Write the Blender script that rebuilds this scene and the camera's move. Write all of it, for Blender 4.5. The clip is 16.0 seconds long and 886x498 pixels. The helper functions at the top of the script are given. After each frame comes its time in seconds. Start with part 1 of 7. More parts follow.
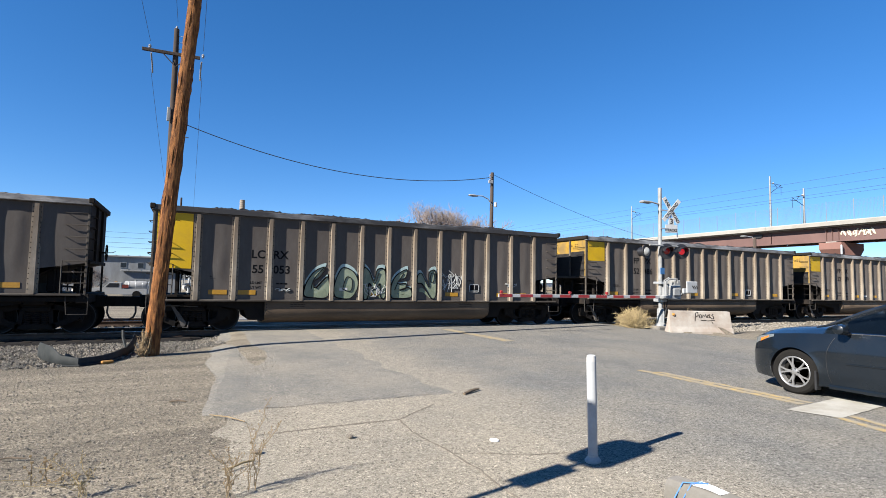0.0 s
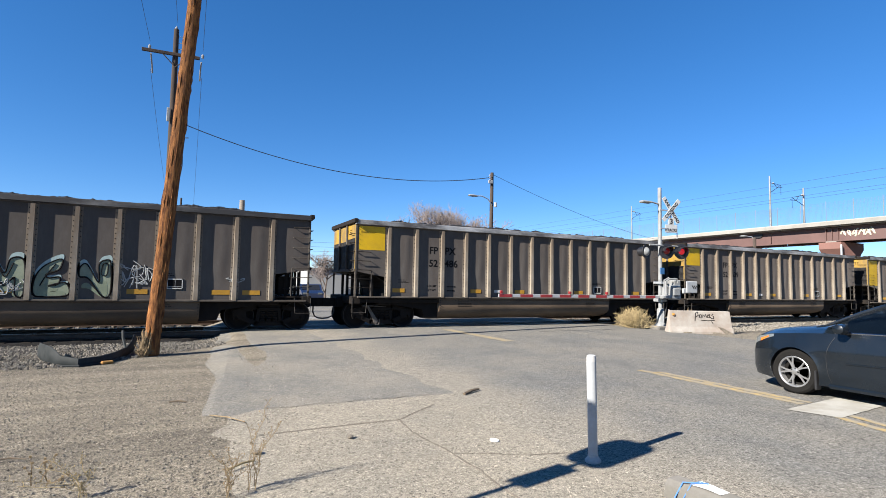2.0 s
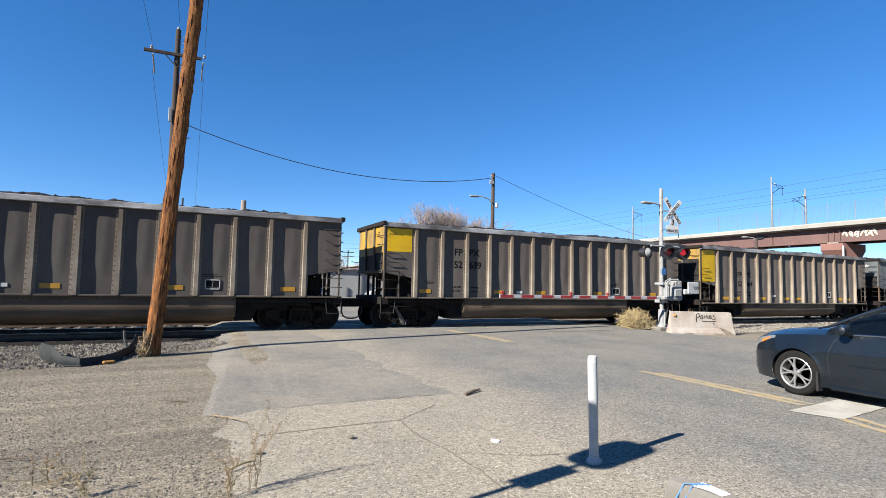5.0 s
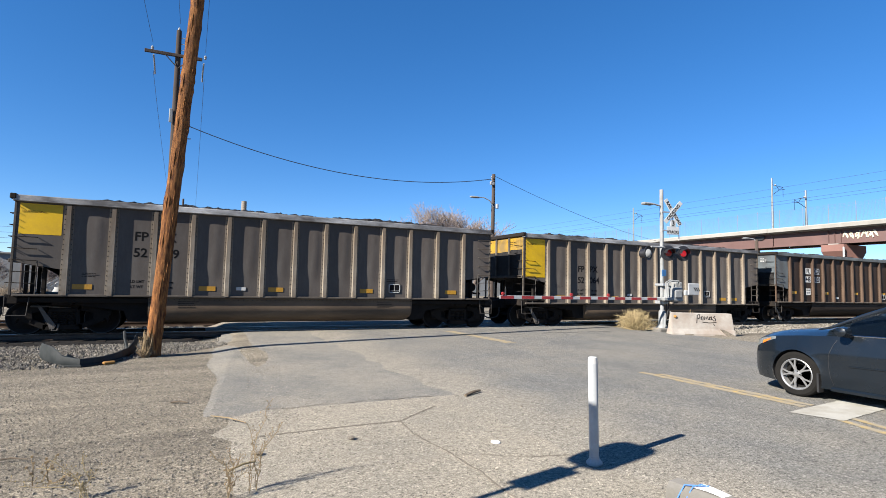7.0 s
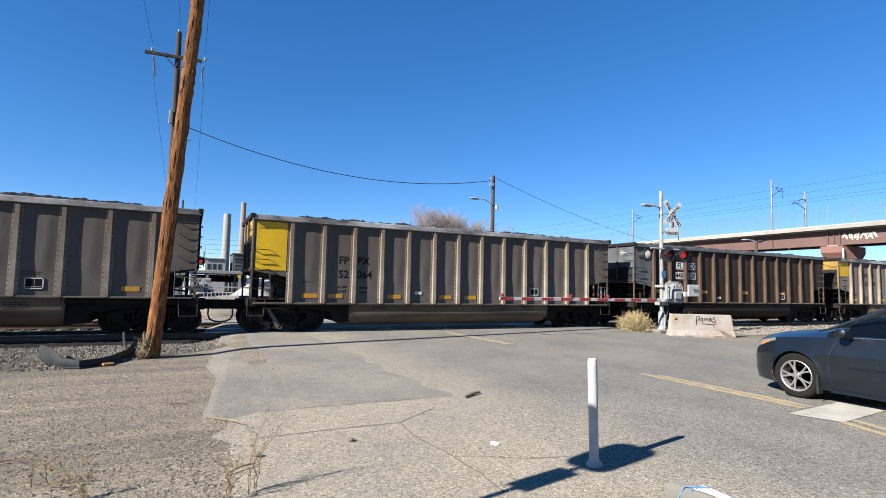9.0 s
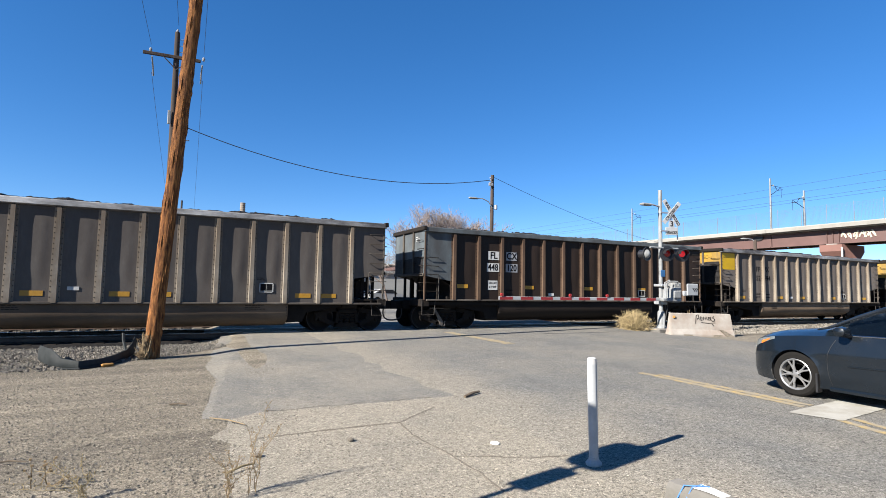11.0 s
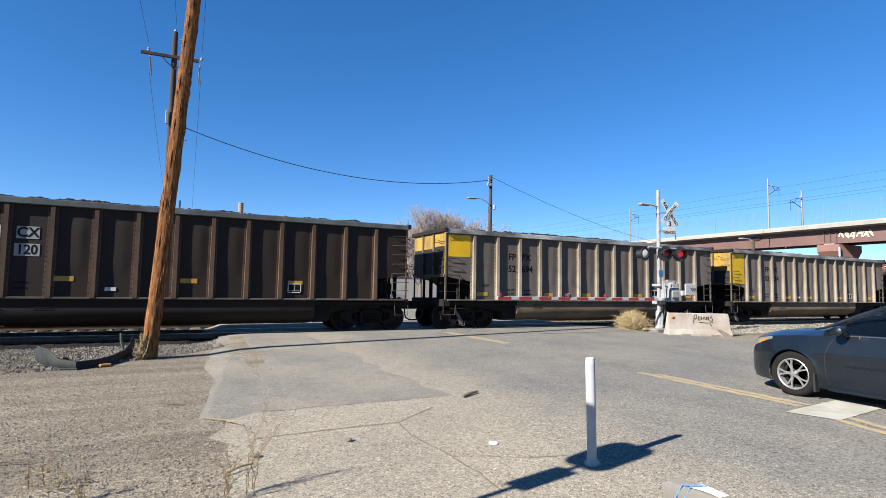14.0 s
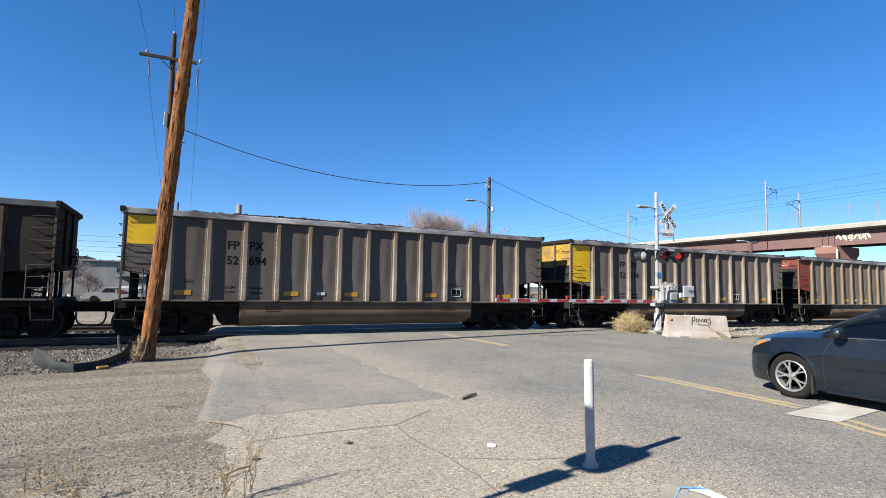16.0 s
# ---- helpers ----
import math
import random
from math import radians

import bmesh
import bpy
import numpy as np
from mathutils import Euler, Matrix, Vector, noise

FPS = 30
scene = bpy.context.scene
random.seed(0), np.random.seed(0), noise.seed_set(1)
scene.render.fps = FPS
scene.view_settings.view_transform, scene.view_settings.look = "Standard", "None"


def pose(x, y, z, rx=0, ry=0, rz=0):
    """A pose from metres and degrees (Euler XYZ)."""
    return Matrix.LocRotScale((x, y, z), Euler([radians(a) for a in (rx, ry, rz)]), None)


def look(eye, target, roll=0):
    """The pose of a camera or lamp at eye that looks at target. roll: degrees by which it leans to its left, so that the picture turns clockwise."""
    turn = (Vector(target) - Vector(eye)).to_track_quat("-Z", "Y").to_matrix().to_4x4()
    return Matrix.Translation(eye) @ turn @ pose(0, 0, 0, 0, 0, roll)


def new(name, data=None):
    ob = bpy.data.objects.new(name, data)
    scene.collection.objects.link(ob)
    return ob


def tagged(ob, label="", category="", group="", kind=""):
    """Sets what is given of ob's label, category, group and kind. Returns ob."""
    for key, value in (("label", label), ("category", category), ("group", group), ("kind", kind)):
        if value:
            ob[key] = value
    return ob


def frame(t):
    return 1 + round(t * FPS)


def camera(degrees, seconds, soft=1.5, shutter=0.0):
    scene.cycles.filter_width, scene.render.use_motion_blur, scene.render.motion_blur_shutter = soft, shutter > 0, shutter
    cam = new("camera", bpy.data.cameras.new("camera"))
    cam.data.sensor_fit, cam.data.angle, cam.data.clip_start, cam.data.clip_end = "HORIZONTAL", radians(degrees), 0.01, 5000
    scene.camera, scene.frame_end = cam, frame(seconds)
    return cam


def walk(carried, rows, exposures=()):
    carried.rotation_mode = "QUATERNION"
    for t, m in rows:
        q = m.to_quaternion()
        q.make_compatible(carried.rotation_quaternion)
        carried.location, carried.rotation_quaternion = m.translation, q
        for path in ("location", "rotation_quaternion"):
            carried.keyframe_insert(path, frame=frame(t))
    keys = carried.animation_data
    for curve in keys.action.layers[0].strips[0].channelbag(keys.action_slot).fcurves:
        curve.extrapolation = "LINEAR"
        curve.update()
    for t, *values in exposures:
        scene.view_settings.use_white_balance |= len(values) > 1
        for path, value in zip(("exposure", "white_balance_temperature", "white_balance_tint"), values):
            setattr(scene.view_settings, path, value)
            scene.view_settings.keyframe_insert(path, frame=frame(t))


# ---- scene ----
# ------------------------------------------------------------------ camera
YAW, TILT, ROLL = 25.92, 3.94, 1.08
EYE = (0.0, -18.70, 1.57)
cam = camera(81.0, 16.0, 0.62)


def aim(dyaw, dtilt, droll):
    a, b = radians(YAW + dyaw), radians(TILT + dtilt)
    to = (EYE[0] + math.sin(a) * math.cos(b), EYE[1] + math.cos(a) * math.cos(b), EYE[2] + math.sin(b))
    return look(EYE, to, ROLL + droll)


# small sway of the camera: seconds, turn, tilt, roll
SWAY = [(0, 0, -.02, .03), (1, -.02, .005, .02), (2, .012, -.008, -.02), (3, .006, .01, -.03), (4, -.035, .03, .01),
        (6.5, -.205, .06, .145), (7, -.16, .14, .135), (7.5, -.145, .21, .15), (8, -.128, .24, .15), (8.5, -.14, .28, .148),
        (9, -.125, .298, .136), (11.5, -.008, .25, -.06), (12, .02, .232, -.085), (12.5, .042, .237, -.07),
        (13, .075, .24, -.055), (13.5, .125, .248, -.055), (14, .138, .268, -.05), (14.5, .145, .322, -.055),
        (15, .175, .36, -.035), (15.5, .245, .447, -.06), (16, .302, .5, -.035)]
walk(cam, [(t, aim(a, b, c)) for t, a, b, c in SWAY])

# ------------------------------------------------------------------ light
SUN_AZ, SUN_EL = 12.5, 30.5      # the light travels toward +x, turned a little to +y
scene.view_settings.exposure = 1.75
world = bpy.data.worlds.new("world")
scene.world = world
world.use_nodes = True
wn, wl = world.node_tree.nodes, world.node_tree.links
sky = wn.new("ShaderNodeTexSky")
sky.sky_type = 'NISHITA'
sky.sun_disc = False
sky.sun_elevation = radians(SUN_EL)
sky.sun_rotation = radians(257.5)
sky.air_density = 0.8
sky.dust_density = 0.0
sky.ozone_density = 4.0
sky.altitude = 1600
deep = wn.new("ShaderNodeHueSaturation")       # the deep blue of dry high air
deep.inputs["Saturation"].default_value = 1.38
deep.inputs["Hue"].default_value = .5065
even = wn.new("ShaderNodeGamma")                 # clear air: little paling toward the horizon
even.inputs["Gamma"].default_value = .78
wl.new(sky.outputs[0], even.inputs["Color"])
wl.new(even.outputs[0], deep.inputs["Color"])
wl.new(deep.outputs[0], wn["Background"].inputs[0])
wn["Background"].inputs[1].default_value = 0.078

sun = new("sun", bpy.data.lights.new("sun", 'SUN'))
sun.data.energy = 5.0
sun.data.angle = radians(0.53)
sun.data.color = (1.0, 0.94, 0.85)
_a, _e = radians(SUN_AZ), radians(SUN_EL)
SUN_DIR = Vector((math.cos(_e) * math.cos(_a), math.cos(_e) * math.sin(_a), -math.sin(_e)))
sun.matrix_world = look((-60, -30, 50), Vector((-60, -30, 50)) + SUN_DIR)


# ------------------------------------------------------------------ materials
def mat(name, colour, rough=0.7, metal=0.0, var=0.25, scale=6.0, fine=60.0, bump=0.15, tint=None, tint_amount=0.5,
        tint_scale=1.5, stretch=(1, 1, 1), island=0.0, emit=None, emit_strength=0.0, spec=0.5, bump_dist=0.01, coat=0.0,
        per_object=0.0, matt=0.6):
    """A procedural surface: a base colour, two scales of variation, an optional stain colour, relief."""
    m = bpy.data.materials.new(name)
    m.use_nodes = True
    n, l = m.node_tree.nodes, m.node_tree.links
    b = n["Principled BSDF"]
    tc = n.new("ShaderNodeTexCoord")
    mp = n.new("ShaderNodeMapping")
    mp.inputs["Scale"].default_value = stretch
    l.new(tc.outputs["Object"], mp.inputs[0])

    def noise_tex(sc, detail=4.0, rough_=0.6):
        t = n.new("ShaderNodeTexNoise")
        t.inputs["Scale"].default_value = sc
        t.inputs["Detail"].default_value = detail
        t.inputs["Roughness"].default_value = rough_
        l.new(mp.outputs[0], t.inputs["Vector"])
        return t.outputs["Fac"]

    def ramp(fac, lo, hi):
        r = n.new("ShaderNodeMapRange")
        r.inputs["From Min"].default_value, r.inputs["From Max"].default_value = lo, hi
        l.new(fac, r.inputs["Value"])
        return r.outputs[0]

    def mix(fac, a, c, mode='MIX'):
        x = n.new("ShaderNodeMix")
        x.data_type, x.blend_type = 'RGBA', mode
        for sock, v in ((x.inputs[0], fac), (x.inputs[6], a), (x.inputs[7], c)):
            if isinstance(v, bpy.types.NodeSocket):
                l.new(v, sock)
            else:
                sock.default_value = v if not isinstance(v, tuple) else (*v[:3], 1.0)
        return x.outputs[2]

    big, small = noise_tex(scale), noise_tex(fine, 3.0, 0.7)
    dark = tuple(c * (1 - var) for c in colour)
    light = tuple(min(1.0, c * (1 + var)) for c in colour)
    col = mix(ramp(big, 0.3, 0.7), dark, light)
    k = n.new("ShaderNodeMapRange")
    k.inputs["From Min"].default_value, k.inputs["From Max"].default_value = 0.25, 0.75
    k.inputs["To Min"].default_value, k.inputs["To Max"].default_value = 1 - var * 0.8, 1 + var * 0.8
    l.new(small, k.inputs["Value"])
    hsv = n.new("ShaderNodeHueSaturation")
    l.new(col, hsv.inputs["Color"])
    l.new(k.outputs[0], hsv.inputs["Value"])
    col = hsv.outputs[0]
    if tint:
        st = noise_tex(tint_scale, 6.0, 0.65)
        f = ramp(st, 0.5 - 0.25 * tint_amount, 0.75 - 0.25 * tint_amount)
        col = mix(f, col, tint)
    if island or per_object:
        rnd = n.new("ShaderNodeNewGeometry").outputs["Random Per Island"] if island else n.new("ShaderNodeObjectInfo").outputs["Random"]
        amt = island or per_object
        r = n.new("ShaderNodeMapRange")
        r.inputs["To Min"].default_value, r.inputs["To Max"].default_value = 1 - amt, 1 + amt
        l.new(rnd, r.inputs["Value"])
        h2 = n.new("ShaderNodeHueSaturation")
        l.new(col, h2.inputs["Color"])
        l.new(r.outputs[0], h2.inputs["Value"])
        col = h2.outputs[0]
    l.new(col, b.inputs["Base Color"])
    rr = n.new("ShaderNodeMapRange")
    rr.inputs["To Min"].default_value, rr.inputs["To Max"].default_value = max(0.02, rough - 0.12), min(1.0, rough + 0.12)
    l.new(big, rr.inputs["Value"])
    l.new(rr.outputs[0], b.inputs["Roughness"])
    b.inputs["Metallic"].default_value = metal
    b.inputs["Specular IOR Level"].default_value = spec
    b.inputs["Coat Weight"].default_value = coat
    b.inputs["Diffuse Roughness"].default_value = matt
    b.inputs["Coat Roughness"].default_value = 0.06
    if bump:
        bp = n.new("ShaderNodeBump")
        bp.inputs["Strength"].default_value = bump
        bp.inputs["Distance"].default_value = bump_dist
        l.new(small, bp.inputs["Height"])
        l.new(bp.outputs[0], b.inputs["Normal"])
    if emit:
        b.inputs["Emission Color"].default_value = (*emit, 1)
        b.inputs["Emission Strength"].default_value = emit_strength
    return m


def grit(name, colour, sand, patch=.5, cell=42.0, speck=.5, rough=.95, bump=.6, along=(1, 1, 1), sand_x=None, sand_share=.5, streak=None, streak_run=(1.6, .05, 1)):
    """Ground: patches of sand over a base, pebbles of two sizes with pale and dark ones among them."""
    m = bpy.data.materials.new(name)
    m.use_nodes = True
    n, l = m.node_tree.nodes, m.node_tree.links
    b = n["Principled BSDF"]
    tc = n.new("ShaderNodeTexCoord")
    mp = n.new("ShaderNodeMapping")
    mp.inputs["Scale"].default_value = along
    l.new(tc.outputs["Object"], mp.inputs[0])

    def nz(sc, vec, detail=5.0, ro=.62):
        t = n.new("ShaderNodeTexNoise")
        t.inputs["Scale"].default_value, t.inputs["Detail"].default_value, t.inputs["Roughness"].default_value = sc, detail, ro
        l.new(vec, t.inputs["Vector"])
        return t.outputs["Fac"]

    def rng(v, a, c, lo=0.0, hi=1.0):
        r = n.new("ShaderNodeMapRange")
        for i, q in zip(("From Min", "From Max", "To Min", "To Max"), (a, c, lo, hi)):
            r.inputs[i].default_value = q
        l.new(v, r.inputs["Value"])
        return r.outputs[0]

    def op(kind, a, c):
        r = n.new("ShaderNodeMath")
        r.operation = kind
        for sock, v in zip(r.inputs, (a, c)):
            if isinstance(v, bpy.types.NodeSocket):
                l.new(v, sock)
            else:
                sock.default_value = v
        return r.outputs[0]

    def mix(fac, a, c, mode='MIX'):
        x = n.new("ShaderNodeMix")
        x.data_type, x.blend_type = 'RGBA', mode
        for sock, v in ((x.inputs[0], fac), (x.inputs[6], a), (x.inputs[7], c)):
            if isinstance(v, bpy.types.NodeSocket):
                l.new(v, sock)
            else:
                sock.default_value = v if not isinstance(v, tuple) else (*v[:3], 1.0)
        return x.outputs[2]

    def cells(sc):
        v = n.new("ShaderNodeTexVoronoi")
        v.inputs["Scale"].default_value = sc
        l.new(tc.outputs["Object"], v.inputs["Vector"])
        sp = n.new("ShaderNodeSeparateColor")
        l.new(v.outputs["Color"], sp.inputs[0])
        return sp.outputs[0], v.outputs["Distance"], sp.outputs[1]

    big = nz(patch, mp.outputs[0])
    mid = nz(patch * 7, mp.outputs[0])
    share = rng(op('ADD', op('MULTIPLY', big, .7), op('MULTIPLY', mid, .3)), .5 - .12 * sand_share - .06, .5 + .16 - .12 * sand_share)
    if sand_x:
        sx = n.new("ShaderNodeSeparateXYZ")
        l.new(tc.outputs["Object"], sx.inputs[0])
        wob = op('ADD', sx.outputs[0], op('MULTIPLY', op('SUBTRACT', nz(.9, tc.outputs["Object"]), .5), 2.4))
        share = op('MAXIMUM', op('MULTIPLY', share, .6), rng(wob, sand_x[0], sand_x[1], 1, 0))
    col = colour
    if streak:
        st = n.new("ShaderNodeMapping")
        st.inputs["Scale"].default_value = streak_run
        l.new(tc.outputs["Object"], st.inputs[0])
        col = mix(rng(nz(1.0, st.outputs[0], 3.0), .42, .66, 0, .55), col, streak)
    col = mix(share, col, sand)
    if streak and streak_run[0] < streak_run[1]:
        col = mix(rng(nz(1.0, st.outputs[0], 4.0), .44, .60, 0, .6), col, streak)
    rnd, dist, rnd2 = cells(cell)
    rnd_s, dist_s, _ = cells(cell * 2.6)
    val = op('MULTIPLY', rng(rnd, 0, 1, 1 - .32 * speck, 1 + .32 * speck), rng(rnd_s, 0, 1, 1 - .5 * speck, 1 + .5 * speck))
    fine_n = nz(cell * 1.7, tc.outputs["Object"], 4.0, .75)
    val = op('MULTIPLY', val, rng(fine_n, .3, .7, 1 - .28 * speck, 1 + .28 * speck))
    # sparse dark and pale stones
    dark = op('MULTIPLY', rng(rnd, .06, .05, 0, 1), rng(dist, .5, .42, 0, 1))
    pale = op('MULTIPLY', rng(rnd, .945, .955, 0, 1), rng(dist, .45, .38, 0, 1))
    val = op('MULTIPLY', val, op('SUBTRACT', 1.0, op('MULTIPLY', dark, .55 * speck)))
    val = op('ADD', val, op('MULTIPLY', pale, .6 * speck))
    h = n.new("ShaderNodeHueSaturation")
    l.new(col, h.inputs["Color"])
    l.new(val, h.inputs["Value"])
    l.new(h.outputs[0], b.inputs["Base Color"])
    b.inputs["Roughness"].default_value = rough
    b.inputs["Specular IOR Level"].default_value = .2
    bp = n.new("ShaderNodeBump")
    bp.inputs["Strength"].default_value = bump
    bp.inputs["Distance"].default_value = .012
    l.new(op('ADD', op('MULTIPLY', rnd_s, .5), op('ADD', op('MULTIPLY', fine_n, .8), op('MULTIPLY', mid, 1.2))), bp.inputs["Height"])
    l.new(bp.outputs[0], b.inputs["Normal"])
    return m


M = {}
M["dirt"] = grit("gravelly_dirt", (0.166, 0.144, 0.112), (0.222, 0.193, 0.147), .35, 40, .9, bump=1.1, along=(.30, 1.6, 1), sand_share=.5, streak=(0.094, 0.082, 0.064), streak_run=(.07, .9, 1))
M["road"] = grit("worn_asphalt_road", (.138, .135, .125), (.212, .192, .157), .4, 46, .85, bump=.7, sand_x=(4.0, 5.3), sand_share=.25, streak=(.108, .106, .100))
M["apron"] = grit("patched_asphalt", (0.152, 0.145, 0.130), (0.204, 0.186, 0.154), .5, 52, .62, bump=.6, sand_share=.36, streak=(0.114, 0.112, 0.105))
M["slab"] = grit("gritty_concrete", (0.206, 0.187, 0.153), (0.250, 0.223, 0.177), .6, 44, .72, bump=.8, sand_share=.6)
M["crack"] = mat("crack_dirt", (0.120, 0.102, 0.080), .95, var=.4, scale=12, fine=60, bump=0)
M["yellow_paint"] = mat("worn_yellow_road_paint", (0.218, 0.150, 0.045), .8, var=.2, scale=4, fine=40, tint=(0.140, 0.122, 0.090), tint_scale=7, tint_amount=.85, bump=.3)
M["white_paint"] = mat("white_road_paint", (0.196, 0.192, 0.176), .75, var=.08, scale=4, fine=40, tint=(0.150, 0.142, 0.122), tint_scale=3, tint_amount=.4, bump=.3)
M["stone"] = mat("ballast_stone", (0.140, 0.128, 0.110), .9, var=.25, scale=20, fine=90, island=.5, bump=.3, spec=.15)
M["pebble"] = mat("pebble", (0.190, 0.168, 0.136), .9, var=.2, scale=30, fine=90, island=.6, bump=0)
M["tie"] = mat("creosote_tie", (0.020, 0.016, 0.013), .9, var=.3, scale=5, fine=30, stretch=(.2, 1, 1), bump=.4, spec=.15)
M["rail"] = mat("rail_steel", (0.077, 0.053, 0.041), .55, metal=.6, var=.3, scale=3, fine=40)
M["rail_head"] = mat("polished_rail", (0.310, 0.317, 0.345), .25, metal=1, var=.1, scale=3, fine=40, bump=0)
M["panel"] = mat("crossing_panel_concrete", (0.138, 0.135, 0.131), .8, var=.25, scale=3, fine=50, bump=.3)
M["pole_wood"] = mat("treated_pole_wood", (0.285, 0.124, 0.042), .85, var=.5, scale=9, fine=60, stretch=(2.4, 2.4, .4), tint=(0.068, 0.026, 0.014), tint_scale=11, tint_amount=.40, bump=1.0, bump_dist=.02, spec=.12, matt=1)
M["grey_wood"] = mat("weathered_pole_wood", (0.061, 0.047, 0.040), .9, var=.3, scale=4, fine=25, stretch=(2, 2, .2), bump=.5, spec=.15)
M["wire"] = mat("black_cable", (0.014, 0.014, 0.015), .6, var=.1, bump=0)
M["galv"] = mat("galvanised_steel", (0.359, 0.373, 0.386), .45, metal=.55, var=.12, scale=5, fine=40, bump=.05)
M["white_metal"] = mat("white_painted_metal", (0.205, 0.214, 0.220), .5, var=.12, scale=4, fine=30, tint=(0.150, 0.150, 0.145), tint_scale=3, tint_amount=.4, bump=.05)
M["insul"] = mat("insulator", (0.241, 0.241, 0.248), .3, var=.1, bump=0)
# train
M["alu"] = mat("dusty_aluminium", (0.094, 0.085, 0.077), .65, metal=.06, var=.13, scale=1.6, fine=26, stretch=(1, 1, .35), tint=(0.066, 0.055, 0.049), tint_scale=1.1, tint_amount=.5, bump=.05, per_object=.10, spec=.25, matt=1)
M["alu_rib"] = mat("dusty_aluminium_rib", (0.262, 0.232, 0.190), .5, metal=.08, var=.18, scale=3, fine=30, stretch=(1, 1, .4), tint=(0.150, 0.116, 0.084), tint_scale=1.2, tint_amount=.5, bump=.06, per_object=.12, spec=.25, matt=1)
M["alu_rim"] = mat("weathered_aluminium_rim", (0.330, 0.325, 0.320), .5, metal=.25, var=.25, scale=2.5, fine=24, stretch=(.35, 1, 1), tint=(0.075, 0.069, 0.066), tint_scale=1.8, tint_amount=.5, bump=.1, matt=0)
M["sill"] = mat("grimy_side_sill", (0.090, 0.078, 0.066), .7, var=.25, scale=3, fine=30, stretch=(.3, 1, 1), tint=(0.045, 0.038, 0.032), tint_scale=2, tint_amount=.5, bump=.08, spec=.15)
M["tub"] = mat("dusty_tub", (0.138, 0.100, 0.068), .65, var=.15, scale=.9, fine=30, stretch=(.4, 1, 1), tint=(0.082, 0.060, 0.043), tint_scale=1.2, tint_amount=.55, bump=.08, spec=.2, matt=1)
M["yellow"] = mat("safety_yellow_paint", (0.480, 0.300, 0.005), .5, var=.06, scale=2, fine=20, tint=(0.390, 0.240, 0.012), tint_scale=2, tint_amount=.3, bump=.03, spec=.3, matt=0)
M["yellow_dirty"] = mat("dirty_yellow_paint", (0.300, 0.172, 0.006), .6, var=.12, scale=2, fine=20, stretch=(1, 1, .5), tint=(0.150, 0.098, 0.030), tint_scale=1.6, tint_amount=.55, bump=.03)
M["orange"] = mat("faded_reflector_orange", (0.330, 0.170, 0.010), .5, var=.12, scale=8, fine=40, bump=0)
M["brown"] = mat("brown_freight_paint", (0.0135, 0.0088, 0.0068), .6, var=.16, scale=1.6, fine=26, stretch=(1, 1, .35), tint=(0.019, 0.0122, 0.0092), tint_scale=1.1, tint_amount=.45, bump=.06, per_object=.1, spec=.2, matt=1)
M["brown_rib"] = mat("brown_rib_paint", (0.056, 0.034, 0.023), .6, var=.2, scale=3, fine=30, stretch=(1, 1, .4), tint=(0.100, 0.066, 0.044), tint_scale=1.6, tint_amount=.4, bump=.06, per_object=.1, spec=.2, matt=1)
M["brown_tub"] = mat("brown_tub_paint", (0.016, 0.012, 0.010), .65, var=.15, scale=.9, fine=30, stretch=(.4, 1, 1), bump=.08, spec=.15)
M["slate"] = mat("pale_slate_paint", (0.078, 0.092, 0.100), .55, var=.14, scale=2, fine=24, stretch=(1, 1, .5), tint=(0.052, 0.054, 0.056), tint_scale=1.3, tint_amount=.45, bump=.05, spec=.2)
M["red_paint"] = mat("faded_red_paint", (0.137, 0.023, 0.017), .6, var=.15, scale=2, fine=24, tint=(0.083, 0.029, 0.021), tint_scale=1.5, tint_amount=.5, bump=.05, spec=.15)
M["tan_rib"] = mat("rusty_tan_rib", (0.155, 0.122, 0.082), .6, var=.14, scale=3, fine=30, stretch=(1, 1, .4), tint=(0.120, 0.083, 0.052), tint_scale=1.5, tint_amount=.5, bump=.06, spec=.15)
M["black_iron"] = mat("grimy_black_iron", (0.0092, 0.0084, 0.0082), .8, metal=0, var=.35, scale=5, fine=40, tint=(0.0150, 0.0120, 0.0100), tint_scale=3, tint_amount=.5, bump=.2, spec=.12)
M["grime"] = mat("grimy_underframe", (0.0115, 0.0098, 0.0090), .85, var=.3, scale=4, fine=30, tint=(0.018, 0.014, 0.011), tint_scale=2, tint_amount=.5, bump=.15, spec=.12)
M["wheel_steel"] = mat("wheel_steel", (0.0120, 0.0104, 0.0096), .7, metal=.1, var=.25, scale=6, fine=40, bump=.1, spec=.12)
M["step_iron"] = mat("worn_step_iron", (0.038, 0.034, 0.031), .65, metal=.1, var=.3, scale=6, fine=40, bump=.1, spec=.2)
M["rim_dark"] = mat("coal_stained_rim", (0.150, 0.148, 0.148), .55, metal=.2, var=.3, scale=2.5, fine=24, stretch=(.35, 1, 1), tint=(0.030, 0.028, 0.028), tint_scale=1.8, tint_amount=.95, bump=.2)
M["steel_tool"] = mat("worn_brake_steel", (0.085, 0.075, 0.066), .6, metal=.3, var=.25, scale=7, fine=40, bump=.1)
M["black_text"] = mat("black_stencil", (0.006, 0.006, 0.007), .8, var=.2, scale=10, fine=60, bump=0, spec=.08)
M["white_text"] = mat("white_stencil", (0.400, 0.400, 0.390), .7, var=.12, scale=10, fine=60, bump=0)
M["coal"] = mat("coal", (0.017, 0.016, 0.016), .6, var=.4, scale=6, fine=30, bump=1.0, bump_dist=.05, spec=.15)
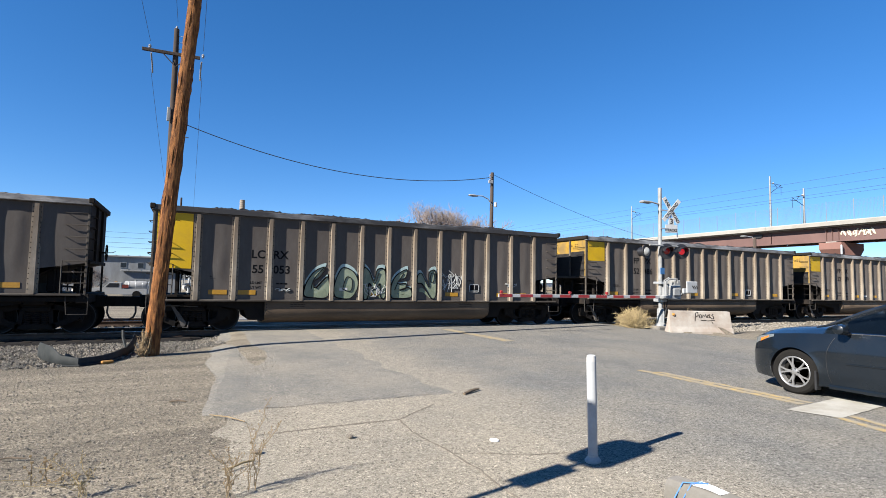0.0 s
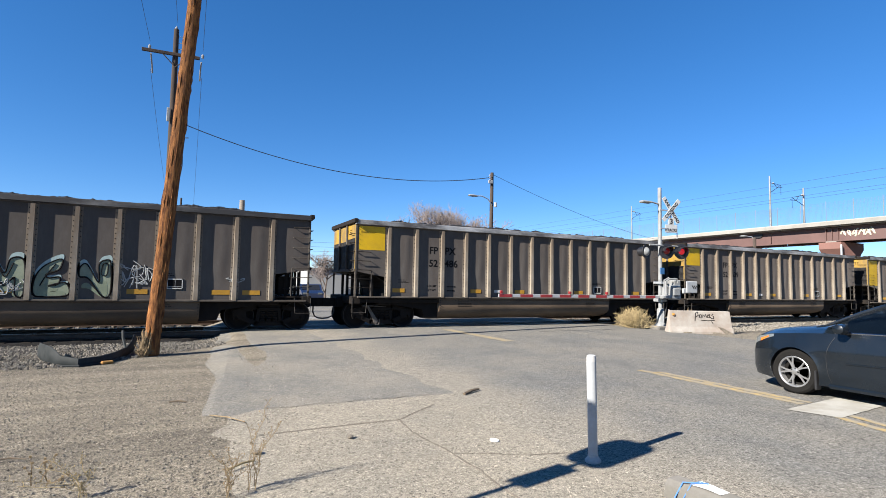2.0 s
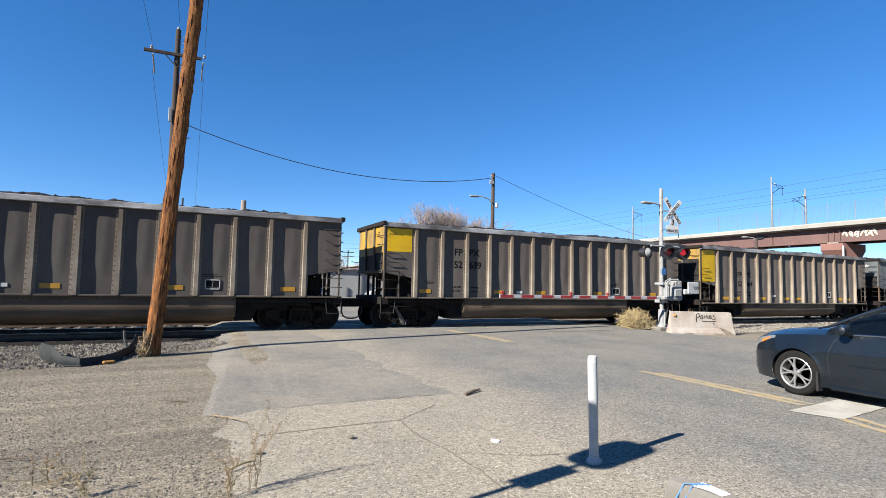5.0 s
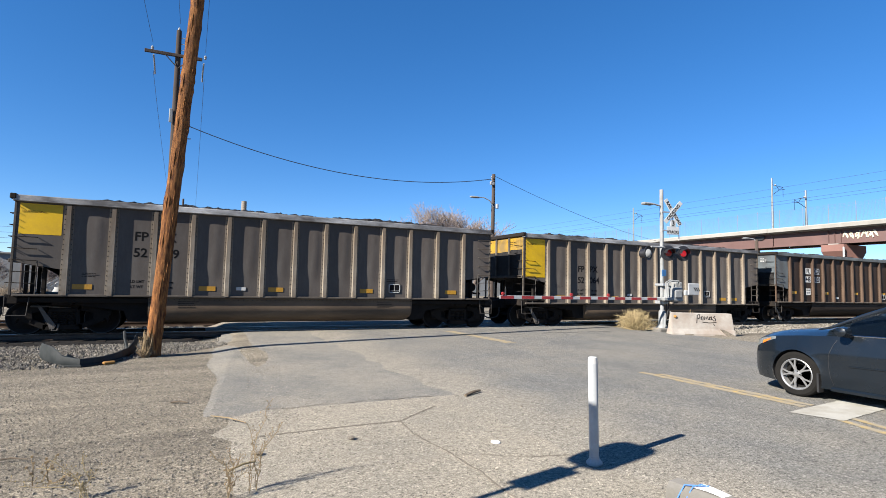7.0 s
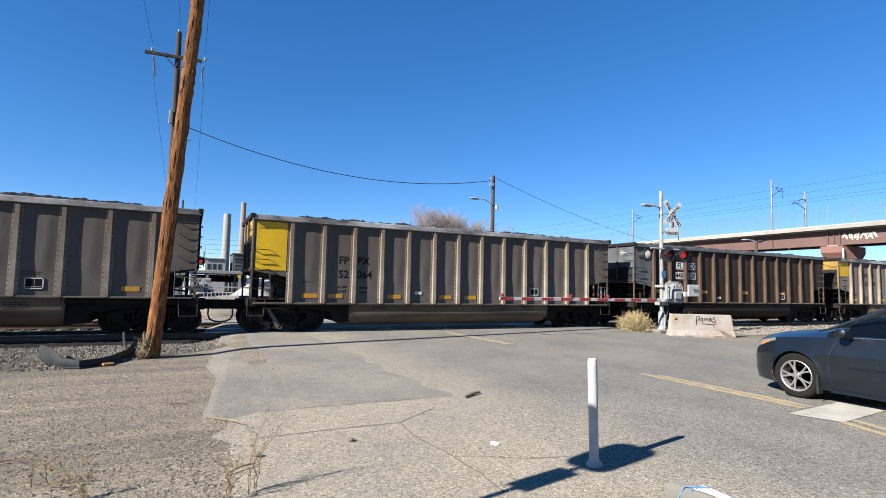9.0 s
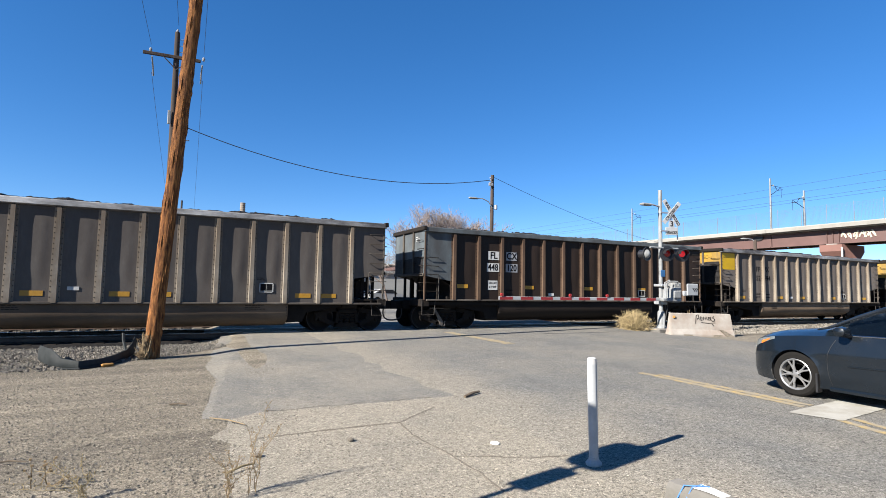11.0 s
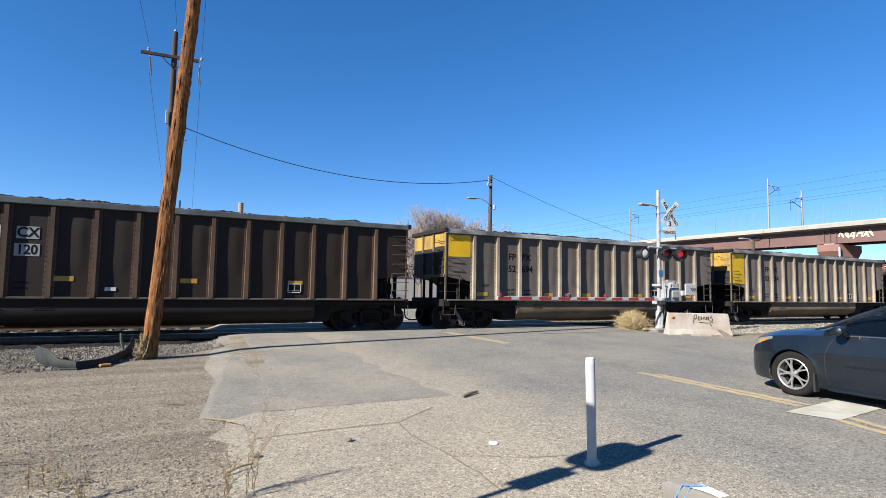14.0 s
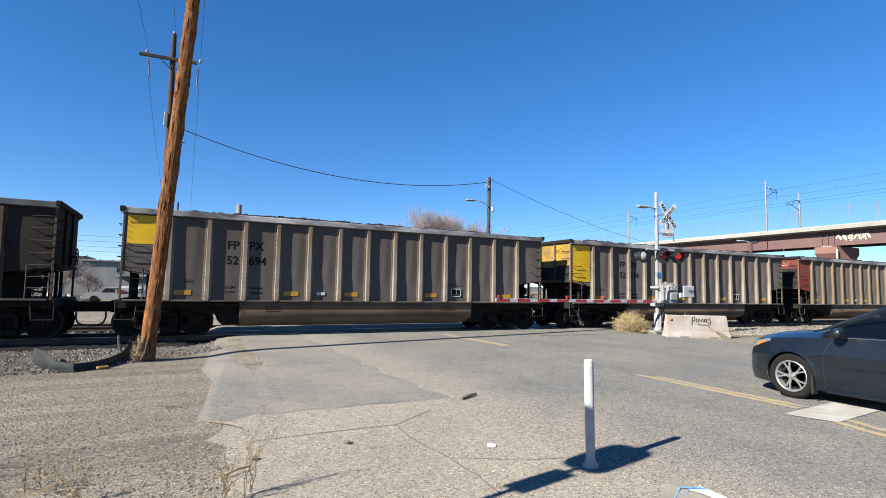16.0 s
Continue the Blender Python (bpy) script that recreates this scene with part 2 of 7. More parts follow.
M["bolt"] = mat("dark_bolt", (0.012, 0.011, 0.011), .7, metal=.1, var=.2, bump=0, spec=.1)


# ------------------------------------------------------------------ shapes
class Shape:
    """Collects vertices and faces of one mesh."""

    def __init__(self):
        self.v, self.f = [], []

    def add(self, verts, faces):
        k = len(self.v)
        self.v += [tuple(p) for p in verts]
        self.f += [tuple(i + k for i in f) for f in faces]
        return self

    def box(self, x0, x1, y0, y1, z0, z1, c=0.0):
        """A box, with chamfered edges where c is given."""
        if not c:
            vs = [(x, y, z) for x in (x0, x1) for y in (y0, y1) for z in (z0, z1)]
            return self.add(vs, [(0, 1, 3, 2), (4, 6, 7, 5), (0, 4, 5, 1), (2, 3, 7, 6), (0, 2, 6, 4), (1, 5, 7, 3)])
        bm = bmesh.new()
        bmesh.ops.create_cube(bm, size=1)
        for q in bm.verts:
            q.co = Vector(((x0 + x1) / 2 + q.co.x * (x1 - x0), (y0 + y1) / 2 + q.co.y * (y1 - y0), (z0 + z1) / 2 + q.co.z * (z1 - z0)))
        c = min(c, .45 * min(abs(x1 - x0), abs(y1 - y0), abs(z1 - z0)))
        bmesh.ops.bevel(bm, geom=bm.edges[:], offset=c, segments=1, affect='EDGES')
        bm.verts.index_update()
        self.add([q.co for q in bm.verts], [[q.index for q in f.verts] for f in bm.faces])
        bm.free()
        return self

    def tube(self, pts, r, n=6, caps=True):
        """A round bar through the points; r is one radius or one for each point."""
        pts = [Vector(p) for p in pts]
        rs = r if isinstance(r, (list, tuple)) else [r] * len(pts)
        vs, fs = [], []
        side = None
        for i, p in enumerate(pts):
            d = (pts[min(i + 1, len(pts) - 1)] - pts[max(i - 1, 0)]).normalized()
            if side is None:
                side = d.orthogonal().normalized()
            side = (side - d * side.dot(d)).normalized()
            up = d.cross(side)
            for k in range(n):
                a = 2 * math.pi * k / n
                vs.append(p + (side * math.cos(a) + up * math.sin(a)) * rs[i])
        for i in range(len(pts) - 1):
            for k in range(n):
                a, b = i * n + k, i * n + (k + 1) % n
                fs.append((a, b, b + n, a + n))
        if caps:
            fs.append(tuple(range(n))[::-1])
            fs.append(tuple((len(pts) - 1) * n + k for k in range(n)))
        return self.add(vs, fs)

    def lathe(self, prof, n=20, m=None, close=False):
        """Turns (radius, height) points about z; m places it."""
        m = m or Matrix()
        vs, fs = [], []
        for r, h in prof:
            for k in range(n):
                a = 2 * math.pi * k / n
                vs.append(m @ Vector((r * math.cos(a), r * math.sin(a), h)))
        q = len(prof)
        for i in range(q if close else q - 1):
            for k in range(n):
                a, b = i * n + k, i * n + (k + 1) % n
                j = ((i + 1) % q) * n
                fs.append((a, b, j + (k + 1) % n, j + k))
        if not close:
            fs.append(tuple(range(n))[::-1])
            fs.append(tuple((q - 1) * n + k for k in range(n)))
        return self.add(vs, fs)

    def prism(self, prof, axis, a0, a1):
        """A polygon pushed along an axis; prof holds the two other coordinates in the order x, y, z."""
        vs = []
        for a in (a0, a1):
            for p, q in prof:
                vs.append({'x': (a, p, q), 'y': (p, a, q), 'z': (p, q, a)}[axis])
        n = len(prof)
        fs = [tuple(range(n))[::-1], tuple(range(n, 2 * n))]
        fs += [(i, (i + 1) % n, n + (i + 1) % n, n + i) for i in range(n)]
        return self.add(vs, fs)

    def grid(self, fn, nu, nv):
        vs = [fn(i / nu, j / nv) for i in range(nu + 1) for j in range(nv + 1)]
        fs = [(i * (nv + 1) + j, (i + 1) * (nv + 1) + j, (i + 1) * (nv + 1) + j + 1, i * (nv + 1) + j + 1) for i in range(nu) for j in range(nv)]
        return self.add(vs, fs)

    def moved(self, m):
        self.v = [tuple(m @ Vector(p)) for p in self.v]
        return self

    def mesh(self, name, material, smooth=False):
        me = bpy.data.meshes.new(name)
        me.from_pydata(self.v, [], self.f)
        bm = bmesh.new()
        bm.from_mesh(me)
        bmesh.ops.recalc_face_normals(bm, faces=bm.faces)
        bm.to_mesh(me)
        bm.free()
        if smooth:
            me.polygons.foreach_set("use_smooth", [True] * len(me.polygons))
            me.set_sharp_from_angle(angle=radians(38))
        me.materials.append(material)
        return me


def part(name, shape, material, parent=None, label="", smooth=False):
    """One mesh object, under a thing or a part."""
    me = shape.mesh(name, material, smooth) if isinstance(shape, Shape) else shape
    ob = new(name, me)
    ob.parent = parent
    if label:
        tagged(ob, label)
    return ob


def thing(name, m, label, category, group="", kind=""):
    ob = new(name)
    ob.empty_display_size = .2
    ob.matrix_world = m
    return tagged(ob, label, category, group, kind)


def solid(name, shape, material, label, category="", group="", kind="", m=None, smooth=False):
    ob = part(name, shape, material, None, "", smooth)
    if m is not None:
        ob.matrix_world = m
    return tagged(ob, label, category, group, kind)


def lettering(text, size, material, parent, m, name="lettering", label="", squash=1.0, depth=.002, align='CENTER'):
    cu = bpy.data.curves.new("lettering", 'FONT')
    cu.body, cu.size, cu.align_x, cu.align_y, cu.extrude = text, size, align, 'CENTER', depth
    cu.resolution_u, cu.offset = 3, size * .02
    ob = bpy.data.objects.new("lettering", cu)
    scene.collection.objects.link(ob)
    me = bpy.data.meshes.new_from_object(ob.evaluated_get(bpy.context.evaluated_depsgraph_get()))
    bpy.data.objects.remove(ob)
    me.transform(m @ Matrix.Diagonal((squash, 1, 1, 1)))
    me.materials.clear()
    me.materials.append(material)
    return part(name, me, material, parent, label)


def smooth01(a, b, x):
    t = min(1, max(0, (x - a) / (b - a)))
    return t * t * (3 - 2 * t)


# ------------------------------------------------------------------ ground
def ground_z(x, y):
    """The lie of the land: level at the road, a little lower on the track bed beside it."""
    low = (1 - smooth01(.55, 1.35, x)) * (.42 * smooth01(-10, -6.5, y) + .58 * smooth01(-3.9, -2.0, y))
    east = smooth01(15.6, 17.0, x) * smooth01(-6.5, -4.0, y) * .6
    bed = 1.0 if abs(y) < .92 or abs(y - 4.6) < .92 else 0.0
    z = -.215 * max(low, east) - .012
    z -= .045 * (1 - smooth01(.35, 1.0, x)) * smooth01(-4.2, -2.2, y) * (1 - smooth01(-1.25, -.95, y))
    if bed and z > -.2:
        z = -.2
    wob = .015 * noise.noise((x * .7, y * .7, 0)) + .006 * noise.noise((x * 2.3, y * 2.3, 5))
    if .3 < x < 16 or abs(y) < .95:
        wob *= .15
    far = smooth01(20, 60, y)
    return z + wob - .1 * far


def spread(lo, hi, step, far):
    out = list(np.arange(lo, hi + 1e-6, step))
    d, s = step, 1.0
    a, b = lo, hi
    while d < far:
        d *= 1.5
        a -= d
        b += d
        out = [a] + out + [b]
    return [float(q) for q in out]


gx = spread(-9, 24, .3, 1500)
gy = spread(-19, 14, .3, 1500)
gy = sorted(set([round(q, 3) for q in gy if not (.7 < abs(q) < 1.0 or 3.6 < q < 3.8 or 5.4 < q < 5.6)] + [-.93, -.91, .91, .93, 3.67, 3.69, 5.51, 5.53]))
g = Shape()
for X in gx:
    for Y in gy:
        g.v.append((X, Y, ground_z(X, Y)))
ny = len(gy)
g.f = [(i * ny + j, (i + 1) * ny + j, (i + 1) * ny + j + 1, i * ny + j + 1) for i in range(len(gx) - 1) for j in range(ny - 1)]
ground = solid("ground", g, M["dirt"], "pale dusty dirt and gravel ground beside the tracks", kind="structure", smooth=True)


def sheet(name, x_edge, y0, y1, step, z, material, label, rough=.12, seed=0.0, dip=0.0):
    """A thin surfacing laid on the ground between two wavering edges."""
    s = Shape()
    n = max(2, int((y1 - y0) / step))
    cols = 6
    for i in range(n + 1):
        Y = y0 + (y1 - y0) * i / n
        a, b = x_edge(Y)
        a += rough * (noise.noise((seed, Y * .9, 1)) + .5 * noise.noise((seed, Y * 3.1, 2)))
        b += rough * (noise.noise((seed + 9, Y * .9, 1)) + .5 * noise.noise((seed + 9, Y * 3.1, 2)))
        for k in range(cols + 1):
            X = a + (b - a) * k / cols
            s.v.append((X, Y, z - dip * (1 - smooth01(.95, 1.75, X)) * smooth01(-10, -6.5, Y)))
    w = cols + 1
    s.f = [(i * w + k, i * w + k + 1, (i + 1) * w + k + 1, (i + 1) * w + k) for i in range(n) for k in range(cols)]
    k = len(s.v)
    low = [(x + (-.5 if i % w == 0 else .5 if i % w == cols else 0), y - (.4 if i < w else 0), zz - .018 - (dip if i % w == 0 else 0)) for i, (x, y, zz) in enumerate(s.v)]
    s.v += low
    edge = [i * w for i in range(n + 1)]
    s.f += [(edge[i], edge[i + 1], edge[i + 1] + k, edge[i] + k) for i in range(n)]
    edge = [i * w + cols for i in range(n + 1)]
    s.f += [(edge[i], edge[i + 1], edge[i + 1] + k, edge[i] + k) for i in range(n)]
    s.f += [(j, j + 1, j + 1 + k, j + k) for j in range(cols)]
    return solid(name, s, material, label, kind="structure")


sheet("road", lambda y: (3.55, 15.9), -70, -.87, .35, .004, M["road"], "worn grey asphalt road leading up to the crossing", .34, 3)
sheet("road_north", lambda y: (3.2, 15.6), .87, 3.68, .35, .004, M["road"], "worn asphalt between the two tracks", .02, 5)
sheet("road_far", lambda y: (3.2, 15.6), 5.52, 70, .8, .004, M["road"], "worn asphalt road beyond the tracks", .1, 7)
sheet("pavement", lambda y: (.66 + .105 * (y + 8.4), 3.7), -11.85, -.87, .3, .000, M["apron"], "old patched asphalt beside the road edge", .07, 11, dip=.045)
sheet("concrete_apron", lambda y: (.75 + .05 * (y + 12), 3.75), -19.5, -11.86, .3, -.002, M["slab"], "gritty old concrete surface covered with sand", .28, 17)

# paint on the road
def strip(name, pts, width, material, label, z=.009, ragged=.02):
    s = Shape()
    pts = [Vector(p) for p in pts]
    dense = []
    for a, b in zip(pts, pts[1:]):
        n = max(2, int((b - a).length / .08))
        dense += [a.lerp(b, i / n) for i in range(n)]
    dense.append(pts[-1])
    for i, p in enumerate(dense):
        d = (dense[min(i + 1, len(dense) - 1)] - dense[max(i - 1, 0)]).normalized()
        side = Vector((-d.y, d.x))
        for sgn in (-1, 1):
            w = width / 2 * sgn + ragged * noise.noise((p.x * 6, p.y * 6, sgn * 3))
            q = p + side * w
            s.v.append((q.x, q.y, z))
    s.f = [(2 * i, 2 * i + 1, 2 * i + 3, 2 * i + 2) for i in range(len(dense) - 1)]
    return solid(name, s, material, label, kind="structure")


strip("centre_line", [(8.16, -2.3), (8.24, -6.2)], .36, M["yellow_paint"], "faded yellow centre line near the crossing", ragged=.04)
strip("centre_line_south", [(7.83, -11.3), (7.75, -14.3)], .16, M["yellow_paint"], "faded double yellow centre line near the stop bar", ragged=.05)
strip("centre_line_south_east", [(8.01, -11.6), (7.93, -14.3)], .15, M["yellow_paint"], "faded double yellow centre line near the stop bar", ragged=.05)
strip("centre_line_end", [(7.40, -14.85), (7.05, -15.9), (6.9, -18)], .12, M["yellow_paint"], "faded yellow line running under the stop bar")
strip("centre_line_end_east", [(7.66, -14.82), (7.30, -15.9), (7.2, -18)], .12, M["yellow_paint"], "faded yellow line running under the stop bar")
s = Shape().grid(lambda u, v: (7.15 + 1.6 * u + .2 * v + .012 * noise.noise((u * 9, v * 5, 2)), -14.43 + .18 * u - .55 * v + .012 * noise.noise((u * 9, v * 5, 7)), .013), 16, 6)
solid("stop_bar", s, M["white_paint"], "white painted stop bar patch on the asphalt", kind="structure")

# cracks in the concrete and the old asphalt
for pts, w in (([(.6, -13.06), (.94, -13.01), (1.5, -12.98), (2.26, -12.97), (2.6, -12.7), (2.95, -12.45)], .022),
               ([(2.26, -12.97), (2.2, -13.5), (2.28, -14.29), (2.3, -14.8), (2.26, -15.27), (2.3, -16.2)], .02),
               ([(2.28, -14.29), (2.6, -14.42), (2.86, -14.59), (3.3, -14.7)], .012),
               ([(1.5, -13.1), (1.62, -13.5), (1.9, -13.9)], .008)):
    fine = []
    for a, b in zip(pts, pts[1:]):
        for i in range(8):
            t = i / 8
            fine.append((a[0] + (b[0] - a[0]) * t + .02 * noise.noise((a[0] * 7 + i, a[1], 3)), a[1] + (b[1] - a[1]) * t + .02 * noise.noise((a[1] * 5 + i, 1, 3))))
    strip("crack", fine + [pts[-1]], w, M["crack"], "dark irregular crack in the old surface", .003, w * .6)
strip("patch_seam", [(.9, -11.84), (1.2, -11.92), (1.6, -11.83), (1.9, -11.9), (2.3, -11.80), (2.6, -11.9), (2.9, -11.82), (3.2, -11.9)], .014, M["crack"], "dark seam where the asphalt patch ends", .006, .02)


# ------------------------------------------------------------------ stones
def stones(name, material, label, count, place, size, seed, flat=.7):
    rnd = random.Random(seed)
    s = Shape()
    base = [(1, 0, 0), (-1, 0, 0), (0, 1, 0), (0, -1, 0), (0, 0, 1), (0, 0, -1)]
    tri = [(0, 2, 4), (2, 1, 4), (1, 3, 4), (3, 0, 4), (2, 0, 5), (1, 2, 5), (3, 1, 5), (0, 3, 5)]
    made = 0
    while made < count:
        p = place(rnd)
        if p is None:
            continue
        made += 1
        r = size(rnd)
        m = Matrix.Translation(p) @ Euler((rnd.random() * 6, rnd.random() * 6, rnd.random() * 6)).to_matrix().to_4x4()
        s.add([m @ Vector((b[0] * r * rnd.uniform(.6, 1.3), b[1] * r * rnd.uniform(.6, 1.3), b[2] * r * flat * rnd.uniform(.6, 1.2))) for b in base], tri)
    me = bpy.data.meshes.new(name)
    me.from_pydata(s.v, [], s.f)
    me.materials.append(material)
    return tagged(new(name, me), label, "stones", kind="stuff")


def ballast_near(rnd):
    x, y = rnd.uniform(-8, 1.6), rnd.uniform(-9.6, -1.0)
    edge = -3.9 - 1.0 * (1.1 - x) + .3 * noise.noise((x, 3, 1))
    if y < max(edge, -6.95) + .25 * rnd.random() * rnd.random() or (x > .9 + .4 * noise.noise((y, 1, 1))) or (abs(x + .70) < .17 and abs(y + 5.55) < .17):
        return None
    return Vector((x, y, ground_z(x, y) + .012))


def ballast_bed(rnd):
    x, y = rnd.uniform(-9, 40), rnd.uniform(-3.4, 8)
    if .2 < x < 16.3 or x > 24 and rnd.random() < .4:
        return None
    if x > 16 and y < -3.2 - .3 * rnd.random():
        return None
    return Vector((x, y, ground_z(x, y) + .01))


def ballast_east(rnd):
    x, y = rnd.uniform(16.9, 27), rnd.uniform(-6.2, -1.2)
    if y < -4.9 + .9 * noise.noise((x * .6, 2, 2)) - (x - 17) * .1:
        return None
    return Vector((x, y, ground_z(x, y) + .01))


stones("ballast", M["stone"], "loose grey crushed-rock ballast beside the track", 17000, ballast_near, lambda r: r.uniform(.014, .040), 1)
stones("track_ballast", M["stone"], "crushed-rock ballast round the ties", 9000, ballast_bed, lambda r: r.uniform(.03, .06), 2)
stones("ballast_east", M["stone"], "loose crushed rock beyond the concrete barrier", 3500, ballast_east, lambda r: r.uniform(.03, .06), 3)


def pebble_place(rnd):
    y = -16.9 + 11.4 * rnd.random() ** 1.5
    x = rnd.uniform(-.27 * (y + 18.7) - .4, 4.2)
    if x > .8 and noise.noise((x * .6, y * .6, 4)) + .5 * rnd.random() < .22:
        return None
    if x > 3.4 + .8 * noise.noise((y, 4, 4)) + .5 * rnd.random() or rnd.random() > 1.05 - .22 * max(0, x):
        return None
    return Vector((x, y, ground_z(x, y) + (.003 if x < .8 else .010)))


stones("pebbles", M["pebble"], "small loose pebbles scattered over the dirt", 34000, pebble_place, lambda r: .004 + .0095 * r.random() ** 2.2, 4, .8)


M["oily"] = mat("oil_soaked_ballast", (0.016, 0.015, 0.015), .9, var=.35, scale=6, fine=40, bump=.7, bump_dist=.03, spec=.1)


def oily_shoulder():
    """A black, oil-soaked strip of fouled ballast beside the near rail, ending in a round tongue at the road."""
    s = Shape()
    n = 90
    for i in range(n + 1):
        x = -12 + 12.42 * i / n
        q = math.sqrt(max(0, 1 - max(0, (x + .35) / .78) ** 2))
        edge = -.88 - (.60 + .05 * noise.noise((x * 1.3, 2, 2)) + .03 * noise.noise((x * 5, 2, 2))) * q
        for f, z in ((0, -.33), (.02, -.245), (.12, -.205), (.5, -.185), (1, -.18)):
            s.v.append((x, edge + (-.84 - edge) * f, z + .008 * noise.noise((x * 4, f * 5, 1))))
    s.f = [(i * 5 + k, (i + 1) * 5 + k, (i + 1) * 5 + k + 1, i * 5 + k + 1) for i in range(n) for k in range(4)]
    solid("track_shoulder", s, M["oily"], "black oil-soaked ballast strip beside the near rail", kind="structure", smooth=True)


oily_shoulder()


# ------------------------------------------------------------------ tracks
def track(yc, label):
    t = thing("railway_track", pose(0, yc, 0), label, "track", "parallel railway tracks", "structure")
    for sgn in (-1, 1):
        y = sgn * .755
        prof = [(y - .07, -.17), (y + .07, -.17), (y + .07, -.158), (y + .012, -.14), (y + .012, -.05), (y + .036, -.035), (y + .036, -.006),
                (y + .028, 0), (y - .028, 0), (y - .036, -.006), (y - .036, -.035), (y - .012, -.05), (y - .012, -.14), (y - .07, -.158)]
        part("rail", Shape().prism(prof, 'x', -90, 220), M["rail"], t, "rusty steel rail")
        part("rail_head", Shape().box(-90, 220, y - .026, y + .026, .0005, .003), M["rail_head"], t, "polished running surface")
    tie = Shape().box(-.115, .115, -1.3, 1.3, -.35, -.175, .015).mesh("tie", M["tie"])
    n = 0
    for i in range(-18, 90):
        x = i * .55
        if .1 < x < 16.2 or n > 95:
            continue
        n += 1
        part("tie", tie, M["tie"], t).location = (x, 0, 0)
    for i in range(7):
        x = .5 + i * 2.2
        part("crossing_panel", Shape().box(x, x + 2.19, -.66, .66, -.2, 0.0, .01), M["panel"], t, "dark worn concrete crossing panel")
    return t


track(0, "near railway track with crossing panels across the road")
track(4.6, "second railway track behind the first")


# ------------------------------------------------------------------ the coal train
PITCH, HALF_W, TOP, SILL = 16.18, 1.57, 3.75, 1.12
X0, X1 = .76, PITCH - .76
RIBS = [1.97, 3.02, 4.06, 5.05, 6.05, 7.06, 8.05, 9.04, 10.04, 11.05, 12.07, 13.14, 14.22]
SKIN = HALF_W - .098           # side sheets lie behind the ribs
AXLES = (1.03, 2.81, PITCH - 2.81, PITCH - 1.03)
WHEEL_R = .457
CACHE = {}


def cached(name, material, make, smooth=False):
    key = (name, material.name)
    if key not in CACHE:
        CACHE[key] = make().mesh(name.split("/")[0], material, smooth)
    return CACHE[key]


def rib_shape():
    """A hat-section post, a little deeper and wider at its foot, with flanges."""
    s = Shape()
    vs = []
    for z, w, d in ((SILL - .02, .098, .10), (SILL + .35, .095, .098), (TOP - .2, .085, .096)):
        y0, y1 = -SKIN + .005, -SKIN - d
        w *= .70
        f = w + .060
        vs += [(-f, y0, z), (-f, y0 - .012, z), (-w, y0 - .012, z), (-w * .86, y1, z), (w * .86, y1, z), (w, y0 - .012, z), (f, y0 - .012, z), (f, y0, z)]
    fs = [tuple(range(8))[::-1], tuple(range(16, 24))]
    for i in range(2):
        fs += [(i * 8 + k, i * 8 + (k + 1) % 8, i * 8 + 8 + (k + 1) % 8, i * 8 + 8 + k) for k in range(8)]
    return s.add(vs, fs)


def bolt_rows():
    """Rivet heads along both flanges of one rib."""
    s = Shape()
    for sx in (-1, 1):
        for i in range(17):
            z = SILL + .12 + i * .138
            w = .103 - .018 * i / 17
            s.box(sx * w - .011, sx * w + .011, -SKIN - .0125, -SKIN - .006, z - .012, z + .012)
    return s


def panel_shape(w, seed, z0=SILL, z1=TOP - .17, flat=False):
    """One side sheet between two ribs, dented a little."""
    def fn(u, v):
        x = (u - .5) * w
        z = z0 + v * (z1 - z0)
        q = min(1, max(0, (u - .14) / .72))
        side = q / .72 if q < .72 else (1 - q) / .28
        b = 0 if flat else (.021 + .018 * noise.noise((seed * 3.7, v * 1.9, seed))) * side * smooth01(.17, .42, v) * smooth01(0, .22, 1 - v)
        return (x, -SKIN - b, z)
    s = Shape().grid(fn, 12, 14)
    return s


def end_panel_shape(right):
    """The last sheet at a car's end: its lower edge rises toward the end."""
    def fn(u, v):
        x = X0 + u * (RIBS[0] - X0)
        zb = 1.98 - .20 * u
        z = zb + v * (TOP - .17 - zb)
        b = .012 * math.sin(math.pi * u) * math.sin(math.pi * v)
        return (PITCH - x if right else x, -SKIN - .004 - b, z)
    return Shape().grid(fn, 6, 8)


def wheel_shape(x, sgn):
    y = sgn * .755
    o = sgn
    prof = [(.05, .09), (.11, .09), (.12, .065), (.33, .03), (.385, .062), (WHEEL_R - .012, .066), (WHEEL_R, .05), (WHEEL_R + .003, -.045), (WHEEL_R + .028, -.055), (WHEEL_R + .02, -.078), (.38, -.07), (.33, -.03), (.11, -.05), (.05, -.06)]
    m = Matrix.Translation((0, y, 0)) @ Euler((radians(-90 if sgn > 0 else 90), 0, 0)).to_matrix().to_4x4()
    return Shape().lathe(prof, 32, m)


